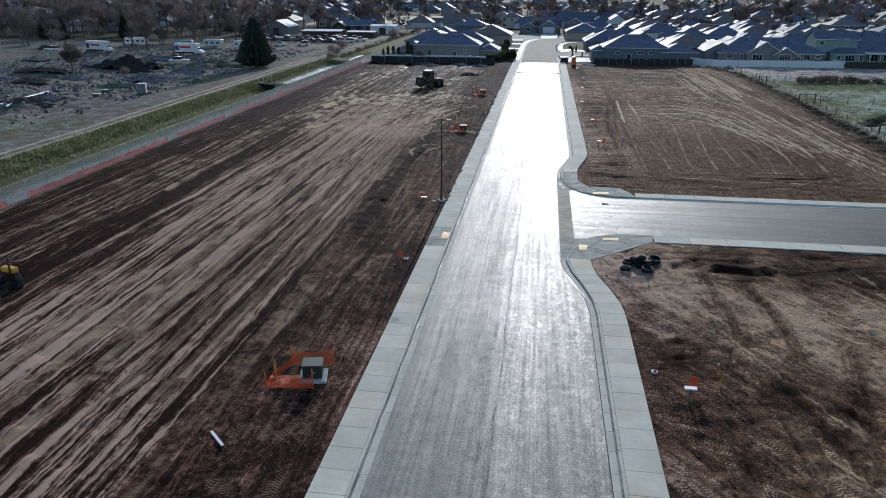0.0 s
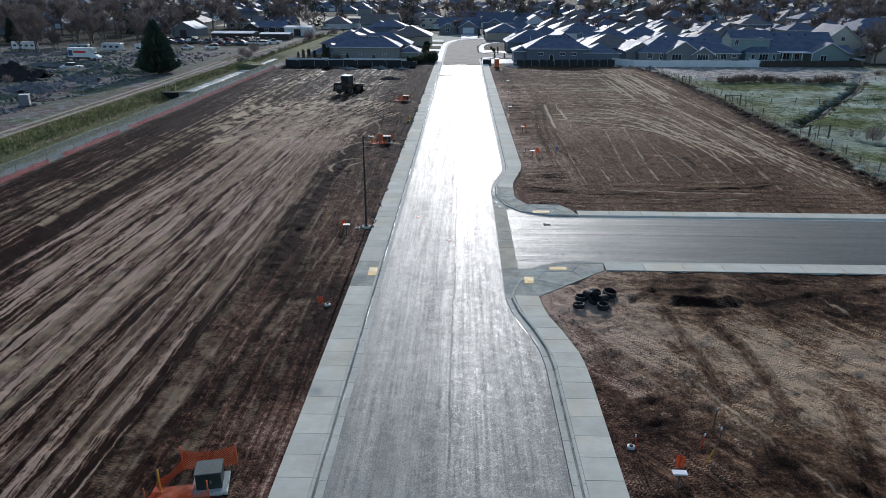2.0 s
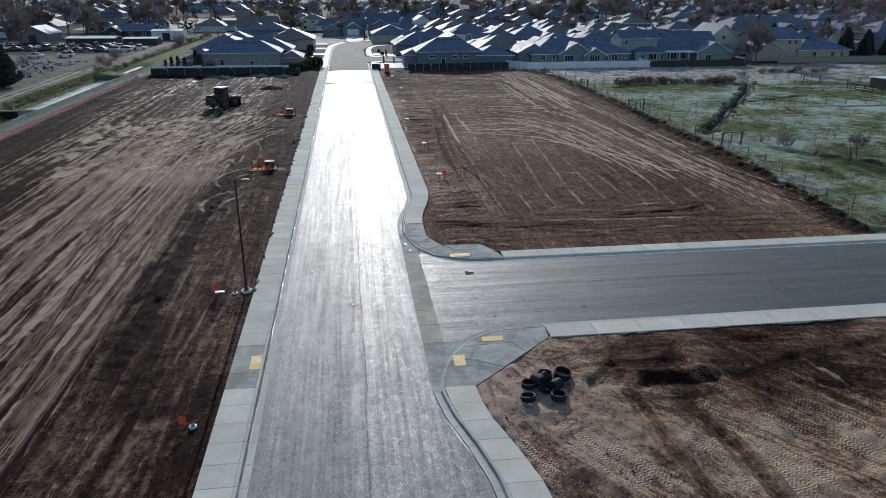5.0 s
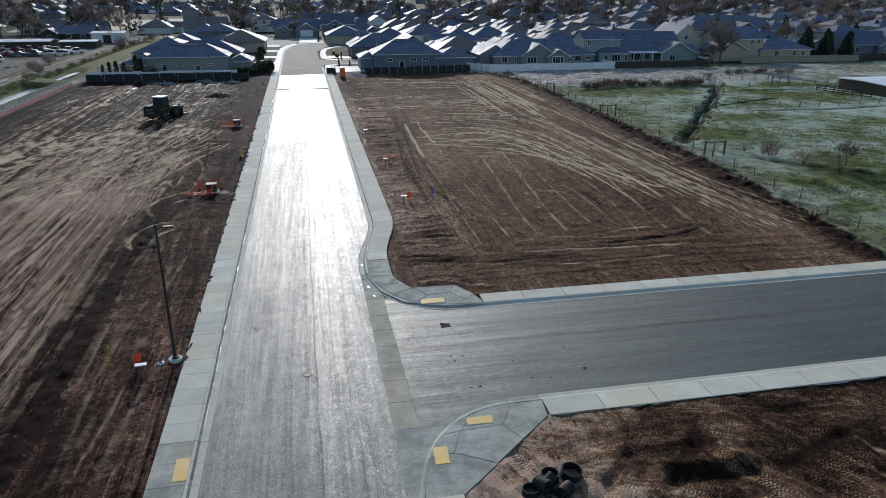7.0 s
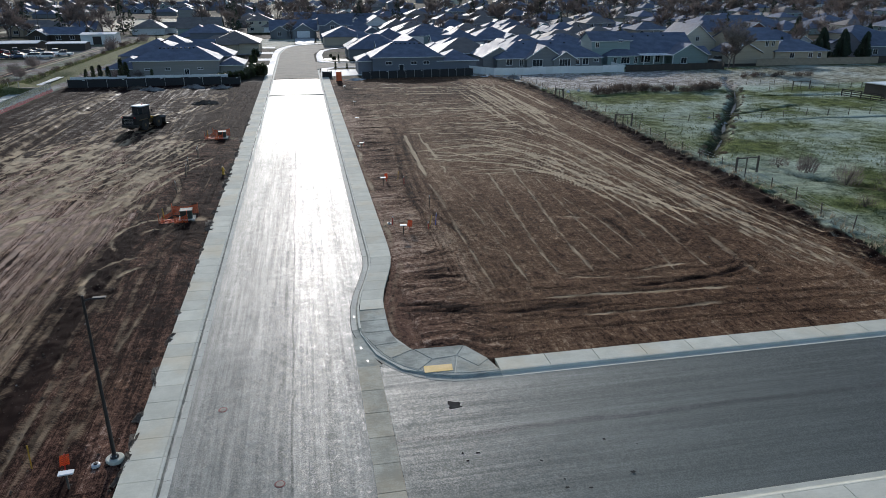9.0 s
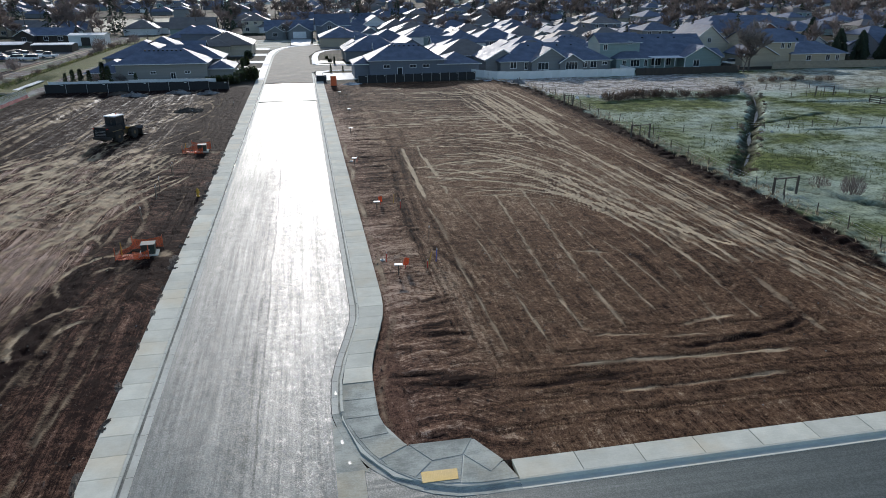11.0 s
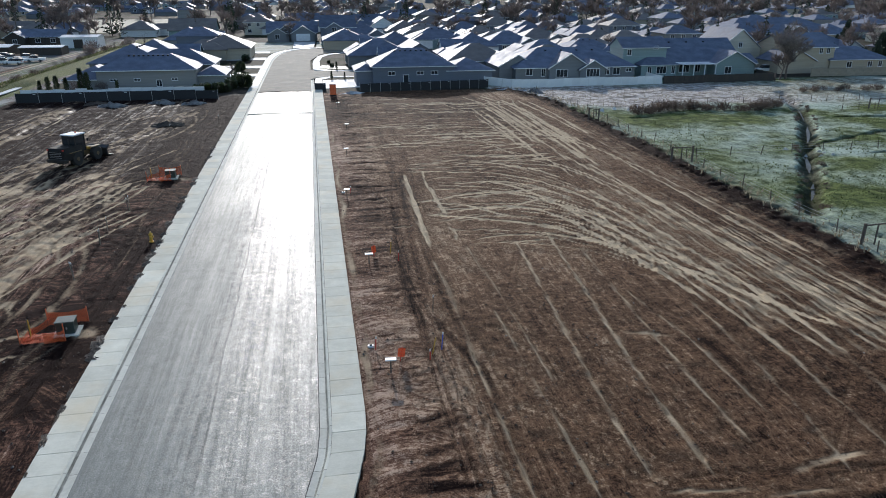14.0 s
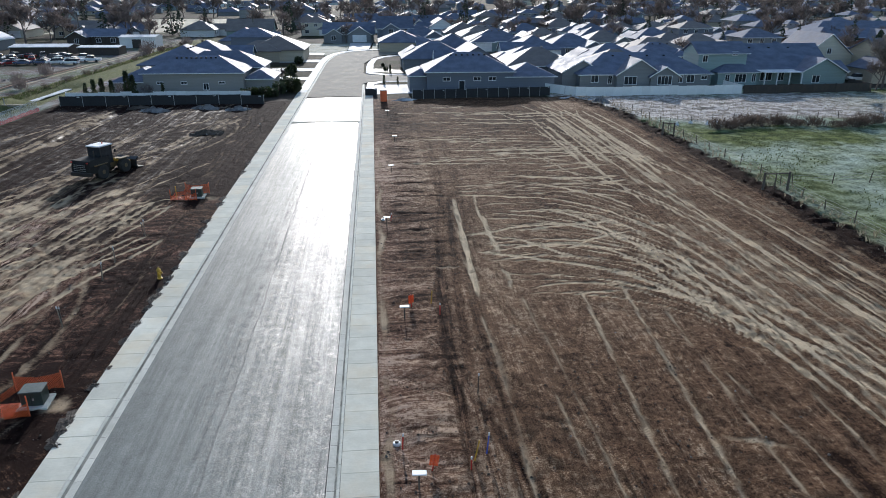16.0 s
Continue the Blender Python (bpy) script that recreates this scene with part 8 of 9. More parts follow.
toilet = thing("portable_toilet", pose(8.1, 199.9, ground_z(8.1, 199.9), 0, 0, 4), "orange portable toilet cabin beside the walk", "portable toilet")
part("cabin", boxes((-0.58, 0.58, -0.58, 0.58, 0.1, 2.1), bevel=0.03), M["orange"], toilet)
part("door", boxes((-0.4, 0.4, -0.62, -0.575, 0.2, 1.95), bevel=0.01), M["orange"], toilet)
part("base", boxes((-0.62, 0.62, -0.62, 0.62, -0.1, 0.1), bevel=0.02), M["black"], toilet)
part("roof", boxes((-0.62, 0.62, -0.62, 0.62, 2.1, 2.28), bevel=0.07), M["lid"], toilet, "pale rounded roof")
part("vent", boxes((0.35, 0.45, 0.35, 0.45, 2.2, 2.5)), M["black"], toilet)


def heap(name, x, y, rx, ry, h, material, label, category, seed, sharp=1.4):
    """A lumpy heap of loose material."""
    rnd = random.Random(seed)
    n, verts, faces = 22, [], []
    for i in range(n + 1):
        for j in range(n + 1):
            u, v = i / n * 2 - 1, j / n * 2 - 1
            r = math.hypot(u, v)
            q = max(0.0, 1 - r * (0.85 + 0.3 * noise.noise((u * 2 + seed, v * 2, 1))))
            verts.append((u * rx, v * ry, h * q ** (1 / sharp) * (0.8 + 0.5 * noise.noise((u * 3.5 + seed, v * 3.5, 0))) + (0.12 * h * rnd.uniform(-1, 1) if q > 0.02 else 0) - 0.08))
    for i in range(n):
        for j in range(n):
            a = i * (n + 1) + j
            faces.append((a, a + n + 1, a + n + 2, a + 1))
    ob = new(name, mesh_from(name, verts, faces, material))
    ob.matrix_basis = pose(x, y, ground_z(x, y), 0, 0, rnd.uniform(-15, 15))
    return tagged(ob, label, category)


M["spoil"] = surface("grey_spoil", (0.075, 0.068, 0.066), (0.27, 0.265, 0.265), 3, (0.85, 0.98), 0.9, 0.08)
M["compost"] = surface("black_compost", (0.012, 0.011, 0.01), (0.04, 0.036, 0.032), 3, (0.85, 0.98), 0.9, 0.08)
M["mossy"] = surface("weedy_heap", (0.05, 0.055, 0.028), (0.2, 0.22, 0.15), 3, (0.85, 0.98), 0.9, 0.08)
for a in ((-31, 192.5, 2.6, 1.4, 1.0, "spoil", "grey rubble heap before the black fence", 1), (-23, 194.5, 2.4, 1.3, 1.0, "spoil", "grey rubble heap before the black fence", 2), (-17, 192.5, 2.2, 1.2, 0.9, "spoil", "broken concrete heap before the black fence", 3), (-18, 172.5, 2.4, 1.4, 0.8, "dirt", "dark soil heap on the graded field", 4), (-34.5, 196, 2, 1.2, 0.7, "dirt", "dark soil heap on the graded field", 5)):
    heap("mound", a[0], a[1], a[2], a[3], a[4], M[a[5]], a[6], "heap", a[7], 1.0)
for a in ((-107, 171, 8.5, 5, 3.2, "compost", "black compost heap on waste ground", 6), (-100, 164, 5, 3, 1.6, "compost", "dark soil heap on waste ground", 7), (-87.5, 165, 4, 3, 2.0, "spoil", "grey gravel heap on waste ground", 8), (-90, 150, 6, 4, 1.9, "spoil", "grey gravel heap on waste ground", 9), (-84, 178, 3, 2.2, 1.5, "mossy", "weedy green heap on waste ground", 10), (-88, 182, 3, 2.2, 1.5, "mossy", "weedy green heap on waste ground", 11), (-82, 186, 3, 2.2, 1.4, "mossy", "weedy green heap on waste ground", 12), (-91, 177, 2.6, 2, 1.3, "mossy", "weedy green heap on waste ground", 13)):
    heap("mound", a[0], a[1], a[2], a[3], a[4], M[a[5]], a[6], "heap", a[7], 1.2)
hr = random.Random(3)
for k in range(46):
    x, y = hr.uniform(-150, -80), hr.uniform(105, 205)
    heap("mound", x, y, hr.uniform(2.5, 7), hr.uniform(1.5, 3.2), hr.uniform(0.5, 1.5), M[hr.choice(["spoil", "mossy", "dirt", "spoil"])], "low frosted heap of spoil on waste ground", "heap", 20 + k, 1.0)
heap("sheeting", 12.0, 201.5, 2.6, 0.9, 0.8, M["tarp"], "crumpled blue-grey sheeting before the black fence", "sheeting", 71, 0.9)
heap("sheeting", 43.6, 201.2, 1.9, 0.6, 0.35, M["tarp"], "pale boards and sheeting before the fence", "sheeting", 72, 0.9)
heap("sheeting", 47.2, 199.5, 1.0, 0.5, 0.4, M["tarp"], "pale crumpled sheeting at the field corner", "sheeting", 73, 0.9)
heap("mound", 48.4, 196.5, 1.6, 1.6, 1.3, M["spoil"], "grey brush heap at the field corner", "heap", 74, 1.0)
for k, (x, y) in enumerate(((53.5, 174), (56.0, 174.6), (58.2, 173.4), (60.2, 174.8))):
    heap("plastic_scrap", x, y, 0.35, 0.3, 0.75, M["trim"], "white crumpled plastic scrap by the reeds", "scrap", 80 + k, 1.2)


def crates(x, y, w, d, h, label, material, turn=0):
    c = thing("crate", pose(x, y, ground_z(x, y), 0, 0, turn), label, "crate")
    part("body", boxes((-w / 2, w / 2, -d / 2, d / 2, 0.1, h), bevel=0.03), M[material], c)
    part("cover", boxes((-w / 2 - 0.04, w / 2 + 0.04, -d / 2 - 0.04, d / 2 + 0.04, h + 0.003, h + 0.08), bevel=0.02), M["lid"], c, "pale frosted cover")
    part("skid", boxes((-w / 2, w / 2, -d / 2, -d / 2 + 0.12, -0.1, 0.1)), M["wood_post"], c)
    part("skid", boxes((-w / 2, w / 2, d / 2 - 0.12, d / 2, -0.1, 0.1)), M["wood_post"], c)


crates(-78.8, 129.8, 1.5, 1.6, 1.9, "tall grey crate with frosted cover on waste ground", "grey", 20)
crates(-84.5, 123.4, 1.2, 1.0, 0.8, "low dark crate with frosted cover on waste ground", "wood_post", 10)
crates(-86.2, 128.9, 1.0, 0.9, 0.8, "low dark crate with frosted cover on waste ground", "wood_post", -8)
for (x0, y0), (x1, y1) in (((-91.5, 107), (-93.5, 122)), ((-89.5, 106), (-91.5, 112))):
    pp = thing("drain_pipe", pose(x0, y0, ground_z(x0, y0)), "pale plastic drain pipe lying on waste ground", "pipe")
    part("tube", tube(bmesh.new(), [(0, 0, 0.4), ((x1 - x0) / 2, (y1 - y0) / 2, 0.5), (x1 - x0, y1 - y0, 0.5)], [0.16, 0.16, 0.16], 10), M["vinyl"], pp)


# ---- vehicles ----
def wheel(parent, x, y, r, w, hub="steel", lugs=0):
    bm = bmesh.new()
    lathe(bm, [(r * 0.55, -w / 2), (r * 0.9, -w / 2), (r, -w * 0.36), (r, w * 0.36), (r * 0.9, w / 2), (r * 0.55, w / 2)], 20, pose(0, 0, 0, 0, 90, 0))
    if lugs:
        for v in bm.verts:
            a = math.atan2(v.co.z, v.co.y) / (2 * math.pi) * 20
            if math.hypot(v.co.y, v.co.z) > r * 0.85 and round(a) % 2:
                v.co.y, v.co.z = v.co.y * 1.06, v.co.z * 1.06
    t = part("tyre", bm, M["rubber"], parent)
    t.matrix_basis = pose(x, y, r)
    part("rim", lathe(bmesh.new(), [(r * 0.2, -w * 0.52), (r * 0.56, -w * 0.45), (r * 0.56, w * 0.45), (r * 0.2, w * 0.52)], 14, pose(0, 0, 0, 0, 90, 0)), M[hub], t)
    return t


def loft(bm, sections):
    """A body through side profile stations: (y, half width low, half width high, z low, z high)."""
    rings = []
    for y, wl, wh, zl, zh in sections:
        rings.append([bm.verts.new(p) for p in ((-wl, y, zl), (wl, y, zl), (wl, y, zl + (zh - zl) * 0.55), (wh, y, zh), (-wh, y, zh), (-wl, y, zl + (zh - zl) * 0.55))])
    for a, b in zip(rings, rings[1:]):
        for k in range(6):
            bm.faces.new((a[k], a[(k + 1) % 6], b[(k + 1) % 6], b[k]))
    bm.faces.new(rings[0][::-1]), bm.faces.new(rings[-1])
    return bm


def car(kind, paint, label):
    """A parked car along y, front at +y."""
    c = thing("car", pose(0, 0, 0), label, "car", "parked cars")
    hw = 0.9
    if kind == "pickup":
        body = [(-2.7, hw, hw, 0.55, 1.0), (-2.68, hw, hw, 0.45, 1.05), (-0.9, hw, hw, 0.4, 1.05), (1.3, hw, hw * 0.95, 0.4, 1.08), (2.5, hw, hw * 0.9, 0.42, 1.0), (2.7, hw * 0.9, hw * 0.8, 0.5, 0.9)]
        top = [(-0.95, hw * 0.9, hw * 0.76, 1.0, 1.78), (-0.4, hw * 0.92, hw * 0.76, 1.0, 1.82), (0.8, hw * 0.92, hw * 0.74, 1.0, 1.78), (1.45, hw * 0.92, hw * 0.88, 1.0, 1.08)]
    elif kind == "suv":
        body = [(-2.3, hw, hw * 0.95, 0.5, 1.0), (-2.2, hw, hw, 0.4, 1.05), (1.0, hw, hw * 0.96, 0.36, 1.06), (2.15, hw, hw * 0.88, 0.4, 0.98), (2.35, hw * 0.9, hw * 0.8, 0.5, 0.85)]
        top = [(-2.22, hw * 0.94, hw * 0.8, 1.0, 1.55), (-1.8, hw * 0.94, hw * 0.76, 1.0, 1.72), (0.4, hw * 0.94, hw * 0.74, 1.0, 1.7), (1.25, hw * 0.92, hw * 0.86, 1.0, 1.06)]
    else:
        body = [(-2.25, hw * 0.95, hw * 0.88, 0.5, 0.92), (-2.1, hw, hw * 0.94, 0.36, 0.98), (0.9, hw, hw * 0.96, 0.33, 0.94), (2.0, hw * 0.98, hw * 0.86, 0.36, 0.82), (2.25, hw * 0.85, hw * 0.76, 0.45, 0.7)]
        top = [(-1.7, hw * 0.9, hw * 0.84, 0.92, 0.98), (-1.0, hw * 0.9, hw * 0.7, 0.92, 1.42), (0.2, hw * 0.9, hw * 0.68, 0.92, 1.42), (1.1, hw * 0.9, hw * 0.84, 0.92, 0.96)]
    b = part("body", loft(bmesh.new(), body), M[paint], c)
    part("glasshouse", loft(bmesh.new(), top), M["glass"], c)
    zt = max(s[4] for s in top)
    part("roof_panel", boxes((-hw * 0.72, hw * 0.72, top[1][0] + 0.05, top[2][0] - 0.05, zt - 0.03, zt + 0.03), bevel=0.02), M[paint], c)
    for sx in (-1, 1):
        part("headlight", boxes((sx * 0.72 - 0.16, sx * 0.72 + 0.16, body[-1][0] - 0.12, body[-1][0] + 0.01, 0.62, 0.76)), M["lid"], b)
        part("tail_light", boxes((sx * 0.76 - 0.12, sx * 0.76 + 0.12, body[0][0] - 0.02, body[0][0] + 0.06, 0.7, 0.9)), M["red"], b)
        for sy in (-1, 1):
            wheel(c, sx * 0.8, sy * 1.4, 0.34, 0.22)
    return c


CARS = [car("pickup", "car_white", "white pickup truck parked on rough lot"), car("suv", "car_black", "black sport utility car parked on rough lot"), car("sedan", "car_silver", "silver saloon car parked on rough lot"), car("sedan", "car_blue", "dark blue saloon car parked on rough lot"), car("suv", "car_white", "white sport utility car parked on rough lot"), car("pickup", "car_grey", "grey pickup truck parked on rough lot"), car("sedan", "car_red", "red saloon car parked on rough lot"), car("sedan", "car_white", "white saloon car parked on rough lot")]
_parked = set()


def park(k, x, y, turn):
    m = pose(x, y, ground_z(x, y) + 0.02, 0, 0, turn)
    if k in _parked:
        return copy_thing(CARS[k], m)
    _parked.add(k)
    CARS[k].matrix_basis = m
    return CARS[k]


cr = random.Random(8)
for r, (y, x0, x1) in enumerate(((273, -92, -73), (279, -118, -72), (285, -122, -74), (291, -124, -76))):
    x = x0
    while x < x1:
        if cr.random() < 0.85:
            park(cr.randrange(8), x, y + cr.uniform(-1, 1), cr.choice([90, -90, 75, 100, 20, 160]) + cr.uniform(-8, 8))
        x += cr.uniform(3.4, 5.6)
for k, x, y, t in ((0, -101.5, 187.5, 95), (5, -150, 243, 80), (1, -166, 219, 90), (4, -162, 217, 90), (0, -128, 300, 90), (2, -112, 252, 60), (7, -96, 252, 80), (4, -88, 254, 100), (0, 117, 222, 90), (7, 122, 250, 90), (2, 186, 262, 30), (5, 180, 258, 0), (4, 173, 262, 10), (0, -12, 225, 20)):
    park(k, x, y, t)


def box_truck(x, y, turn, label):
    t = thing("box_truck", pose(x, y, ground_z(x, y), 0, 0, turn), label, "truck", "box trucks on the waste ground")
    b = part("cargo_box", boxes((-1.2, 1.2, -4.4, 2.2, 0.95, 3.6), bevel=0.05), M["car_white"], t)
    part("stripe", boxes((-1.22, 1.22, -2.6, 1.2, 2.15, 2.75)), M["red"], b, "broad red band")
    part("panel", boxes((-1.215, 1.215, -4.2, -2.9, 1.4, 2.9)), M["car_blue"], b, "dark printed panel")
    part("overhang", boxes((-1.15, 1.15, 2.21, 3.3, 2.55, 3.58), bevel=0.05), M["car_white"], t)
    part("cab", loft(bmesh.new(), [(2.25, 0.98, 0.85, 0.6, 2.45), (3.2, 0.98, 0.82, 0.55, 2.4), (3.9, 0.98, 0.9, 0.55, 1.5), (4.6, 0.95, 0.85, 0.55, 1.3), (4.75, 0.9, 0.8, 0.6, 1.1)]), M["car_white"], t)
    part("windscreen", boxes((-0.8, 0.8, 3.3, 3.7, 1.52, 2.2)), M["glass"], t)
    part("chassis", boxes((-0.9, 0.9, -4.4, 4.4, 0.55, 0.93)), M["black"], t)
    for sx in (-1, 1):
        for yy in (-2.9, 3.5):
            wheel(t, sx * 0.95, yy, 0.42, 0.3)


box_truck(-144, 216, -98, "white rental box truck with red band on waste ground")
box_truck(-111, 212.5, -95, "white rental box truck with red band on waste ground")


def trailer(x, y, turn, l, h, label, colour="car_white"):
    t = thing("trailer", pose(x, y, ground_z(x, y), 0, 0, turn), label, "trailer")
    b = part("body", boxes((-1.2, 1.2, -l / 2, l / 2, 0.6, h), bevel=0.12), M[colour], t)
    for k in range(int(l // 2)):
        part("window", boxes((-1.215, 1.215, -l / 2 + 0.7 + k * 2, -l / 2 + 1.7 + k * 2, 1.5, 2.1)), M["glass"], b)
    for sx in (-1, 1):
        wheel(t, sx * 1.0, 0.3, 0.36, 0.24)
    part("hitch", boxes((-0.12, 0.12, l / 2, l / 2 + 1.1, 0.5, 0.65)), M["black"], t)


trailer(-147, 243, -92, 8, 3.0, "white travel trailer with dark windows on waste ground")
trailer(-116, 240, -90, 6.5, 2.9, "pale cargo container trailer on waste ground", "lid")
trailer(-103, 235, -100, 6, 3.0, "white camper van body on waste ground")
trailer(-126, 238, -80, 6, 2.6, "pale green old trailer on waste ground", "teal")


def wheel_loader(x, y, turn, label):
    """A wheel loader facing +y."""
    t = thing("wheel_loader", pose(x, y, ground_z(x, y), 0, 0, turn), label, "wheel loader", "wheel loaders on the field")
    b = part("rear_body", loft(bmesh.new(), [(-3.6, 1.15, 1.0, 1.0, 2.05), (-3.45, 1.3, 1.1, 0.85, 2.3), (-1.6, 1.3, 1.05, 0.9, 2.35), (-0.4, 1.1, 0.95, 0.9, 2.2), (-0.3, 0.7, 0.6, 0.9, 1.6)]), M["shaded_grey"], t)
    part("grille", boxes((-0.85, 0.85, -3.66, -3.58, 1.05, 2.0), bevel=0.02), M["black"], b)
    for z in (1.25, 1.45, 1.65, 1.85):
        part("grille_bar", boxes((-0.8, 0.8, -3.69, -3.655, z - 0.02, z + 0.02)), M["steel"], b)
    part("counterweight", boxes((-1.32, 1.32, -3.75, -3.2, 0.62, 1.05), bevel=0.06), M["pole"], t)
    part("exhaust", lathe(bmesh.new(), [(0.07, 2.3), (0.07, 3.1), (0.05, 3.12)], 8, pose(0.5, -1.9, 0)), M["pole"], t)
    cab = part("cab", loft(bmesh.new(), [(-1.35, 0.82, 0.76, 1.5, 3.3), (-1.2, 0.86, 0.78, 1.4, 3.35), (0.25, 0.86, 0.78, 1.4, 3.35), (0.4, 0.8, 0.74, 1.5, 3.3)]), M["glass"], t)
    part("cab_roof", boxes((-0.95, 0.95, -1.5, 0.55, 3.36, 3.52), bevel=0.06), M["trim"], t, "white cab roof")
    for sx in (-1, 1):
        for yy in (-1.28, 0.32):
            part("pillar", boxes((sx * 0.82 - 0.06, sx * 0.82 + 0.06, yy - 0.06, yy + 0.06, 1.4, 3.36)), M["pole"], cab)
        part("fender", boxes((sx * 1.12 - 0.3, sx * 1.12 + 0.3, -2.9, -1.0, 1.62, 1.72), bevel=0.03), M["mud_shade_yellow"], t)
        part("fender", boxes((sx * 1.12 - 0.3, sx * 1.12 + 0.3, 0.85, 2.35, 1.62, 1.72), bevel=0.03), M["mud_shade_yellow"], t)
        for yy in (-1.75, 1.6):
            wheel(t, sx * 1.1, yy, 0.8, 0.6, "mud_shade_yellow", 18)
        part("lift_arm", boxes((sx * 0.55 - 0.12, sx * 0.55 + 0.12, 0.6, 3.6, -0.16, 0.16), bevel=0.03), M["yellow"], t).matrix_basis = pose(0, 0.2, 1.75, -16, 0, 0)
        part("mirror", boxes((sx * 1.15 - 0.1, sx * 1.15 + 0.1, 0.5, 0.56, 2.5, 2.85)), M["black"], t)
        part("rear_lamp", boxes((sx * 1.05 - 0.1, sx * 1.05 + 0.1, -3.64, -3.57, 2.05, 2.2)), M["red"], t)
    part("front_frame", boxes((-0.55, 0.55, -0.3, 2.5, 0.75, 1.45), bevel=0.05), M["mud_shade_yellow"], t)
    bm = bmesh.new()
    prof = [(3.2, 0.1), (4.3, 0.06), (4.32, 0.12), (3.4, 0.22), (3.2, 0.5), (3.25, 1.0), (3.6, 1.3), (3.55, 1.38), (3.1, 1.1), (3.0, 0.4)]
    lo, hi = [bm.verts.new((-1.45, y, z)) for y, z in prof], [bm.verts.new((1.45, y, z)) for y, z in prof]
    for k in range(len(prof)):
        bm.faces.new((lo[k], lo[(k + 1) % len(prof)], hi[(k + 1) % len(prof)], hi[k]))
    bm.faces.new(lo[::-1]), bm.faces.new(hi)
    part("bucket", bm, M["pole"], t, "dark steel bucket")
    part("beacon", lathe(bmesh.new(), [(0.08, 3.52), (0.08, 3.66), (0.04, 3.7)], 8), M["orange"], t)
    return t


wheel_loader(-24.1, 149.6, -24, "yellow and black wheel loader with white cab roof on field")


def tractor(x, y, turn, label):
    """A yard tractor facing +y, rear wheels close to its back."""
    t = thing("tractor", pose(x, y, ground_z(x, y), 0, 0, turn), label, "tractor")
    part("hood", loft(bmesh.new(), [(0.6, 0.45, 0.4, 0.7, 1.5), (2.6, 0.42, 0.36, 0.75, 1.4), (2.75, 0.36, 0.3, 0.85, 1.3)]), M["yellow"], t)
    part("deck", boxes((-0.5, 0.5, -0.5, 0.7, 0.6, 1.0), bevel=0.05), M["pole"], t)
    part("seat", boxes((-0.25, 0.25, -0.3, 0.2, 1.0, 1.5), bevel=0.06), M["black"], t)
    for sx in (-1, 1):
        part("fender", boxes((sx * 0.85 - 0.25, sx * 0.85 + 0.25, -0.6, 0.6, 1.5, 1.9), bevel=0.08), M["yellow"], t)
        part("roll_bar", boxes((sx * 0.55 - 0.05, sx * 0.55 + 0.05, -0.45, -0.35, 1.0, 2.7)), M["pole"], t)
        wheel(t, sx * 0.9, 0.0, 0.78, 0.5, "mud_shade_yellow", 18)
        wheel(t, sx * 0.75, 2.2, 0.5, 0.3, "mud_shade_yellow", 18)
    return t


tractor(-36.6, 39.3, 78, "yellow tractor with muddy tyres on the graded field")

# ---- small marks on the street ----
def pad_mark(pts, parent_label):
    cx, cy = sum(p[0] for p in pts) / 4, sum(p[1] for p in pts) / 4
    z = 0.128 if cx < 0 else 0.103
    d = thing("tactile_plate", pose(cx, cy, z), parent_label, "tactile plate", "tactile plates at the crossings")
    bm = bmesh.new()
    lo, hi = [bm.verts.new((x - cx, y - cy, 0)) for x, y in pts], [bm.verts.new((x - cx, y - cy, 0.012)) for x, y in pts]
    bm.faces.new(hi), bm.faces.new(lo[::-1])
    for k in range(4):
        bm.faces.new((lo[k], lo[(k + 1) % 4], hi[(k + 1) % 4], hi[k]))
    part("plate", bm, M["pad"], d)
    verts, faces = [], []
    for i in range(10):
        for j in range(9):
            u, v = (i + 0.5) / 10, (j + 0.5) / 9
            x = (pts[0][0] * (1 - u) + pts[1][0] * u) * (1 - v) + (pts[3][0] * (1 - u) + pts[2][0] * u) * v - cx
            y = (pts[0][1] * (1 - u) + pts[1][1] * u) * (1 - v) + (pts[3][1] * (1 - u) + pts[2][1] * u) * v - cy
            b = len(verts)
            verts += [(x - 0.02, y - 0.02, 0.0125), (x + 0.02, y - 0.02, 0.0125), (x + 0.02, y + 0.02, 0.0125), (x - 0.02, y + 0.02, 0.0125), (x, y, 0.0165)]
            faces += [(b, b + 1, b + 4), (b + 1, b + 2, b + 4), (b + 2, b + 3, b + 4), (b + 3, b, b + 4)]
    dome = piece("dome_pattern", mesh_from("dome_pattern", verts, faces, M["pad"]), d)
    tagged(dome, kind="stuff")


pad_mark([(3.61, 53.64), (4.26, 53.63), (4.36, 54.86), (3.67, 54.87)], "yellow tactile plate set in the corner ramp")
pad_mark([(5.70, 56.32), (7.0, 56.28), (7.07, 56.91), (5.74, 56.89)], "yellow tactile plate set in the corner ramp")
pad_mark([(5.76, 70.49), (7.36, 70.48), (7.44, 71.18), (5.8, 71.22)], "yellow tactile plate set in the corner ramp")
pad_mark([(-7.91, 54.66), (-7.29, 54.65), (-7.31, 56.23), (-7.93, 56.25)], "yellow tactile plate set in the pale walk")


M["brook"] = surface("brook_water", (0.02, 0.022, 0.02), (0.06, 0.06, 0.055), 1.5, (0.34, 0.5), 0.25, 0.02, world_space=True, spec=0.12)
M["stone"] = surface("pale_stone", (0.4, 0.4, 0.39), (0.62, 0.62, 0.6), 3, (0.7, 0.9), 0.4, 0.02)


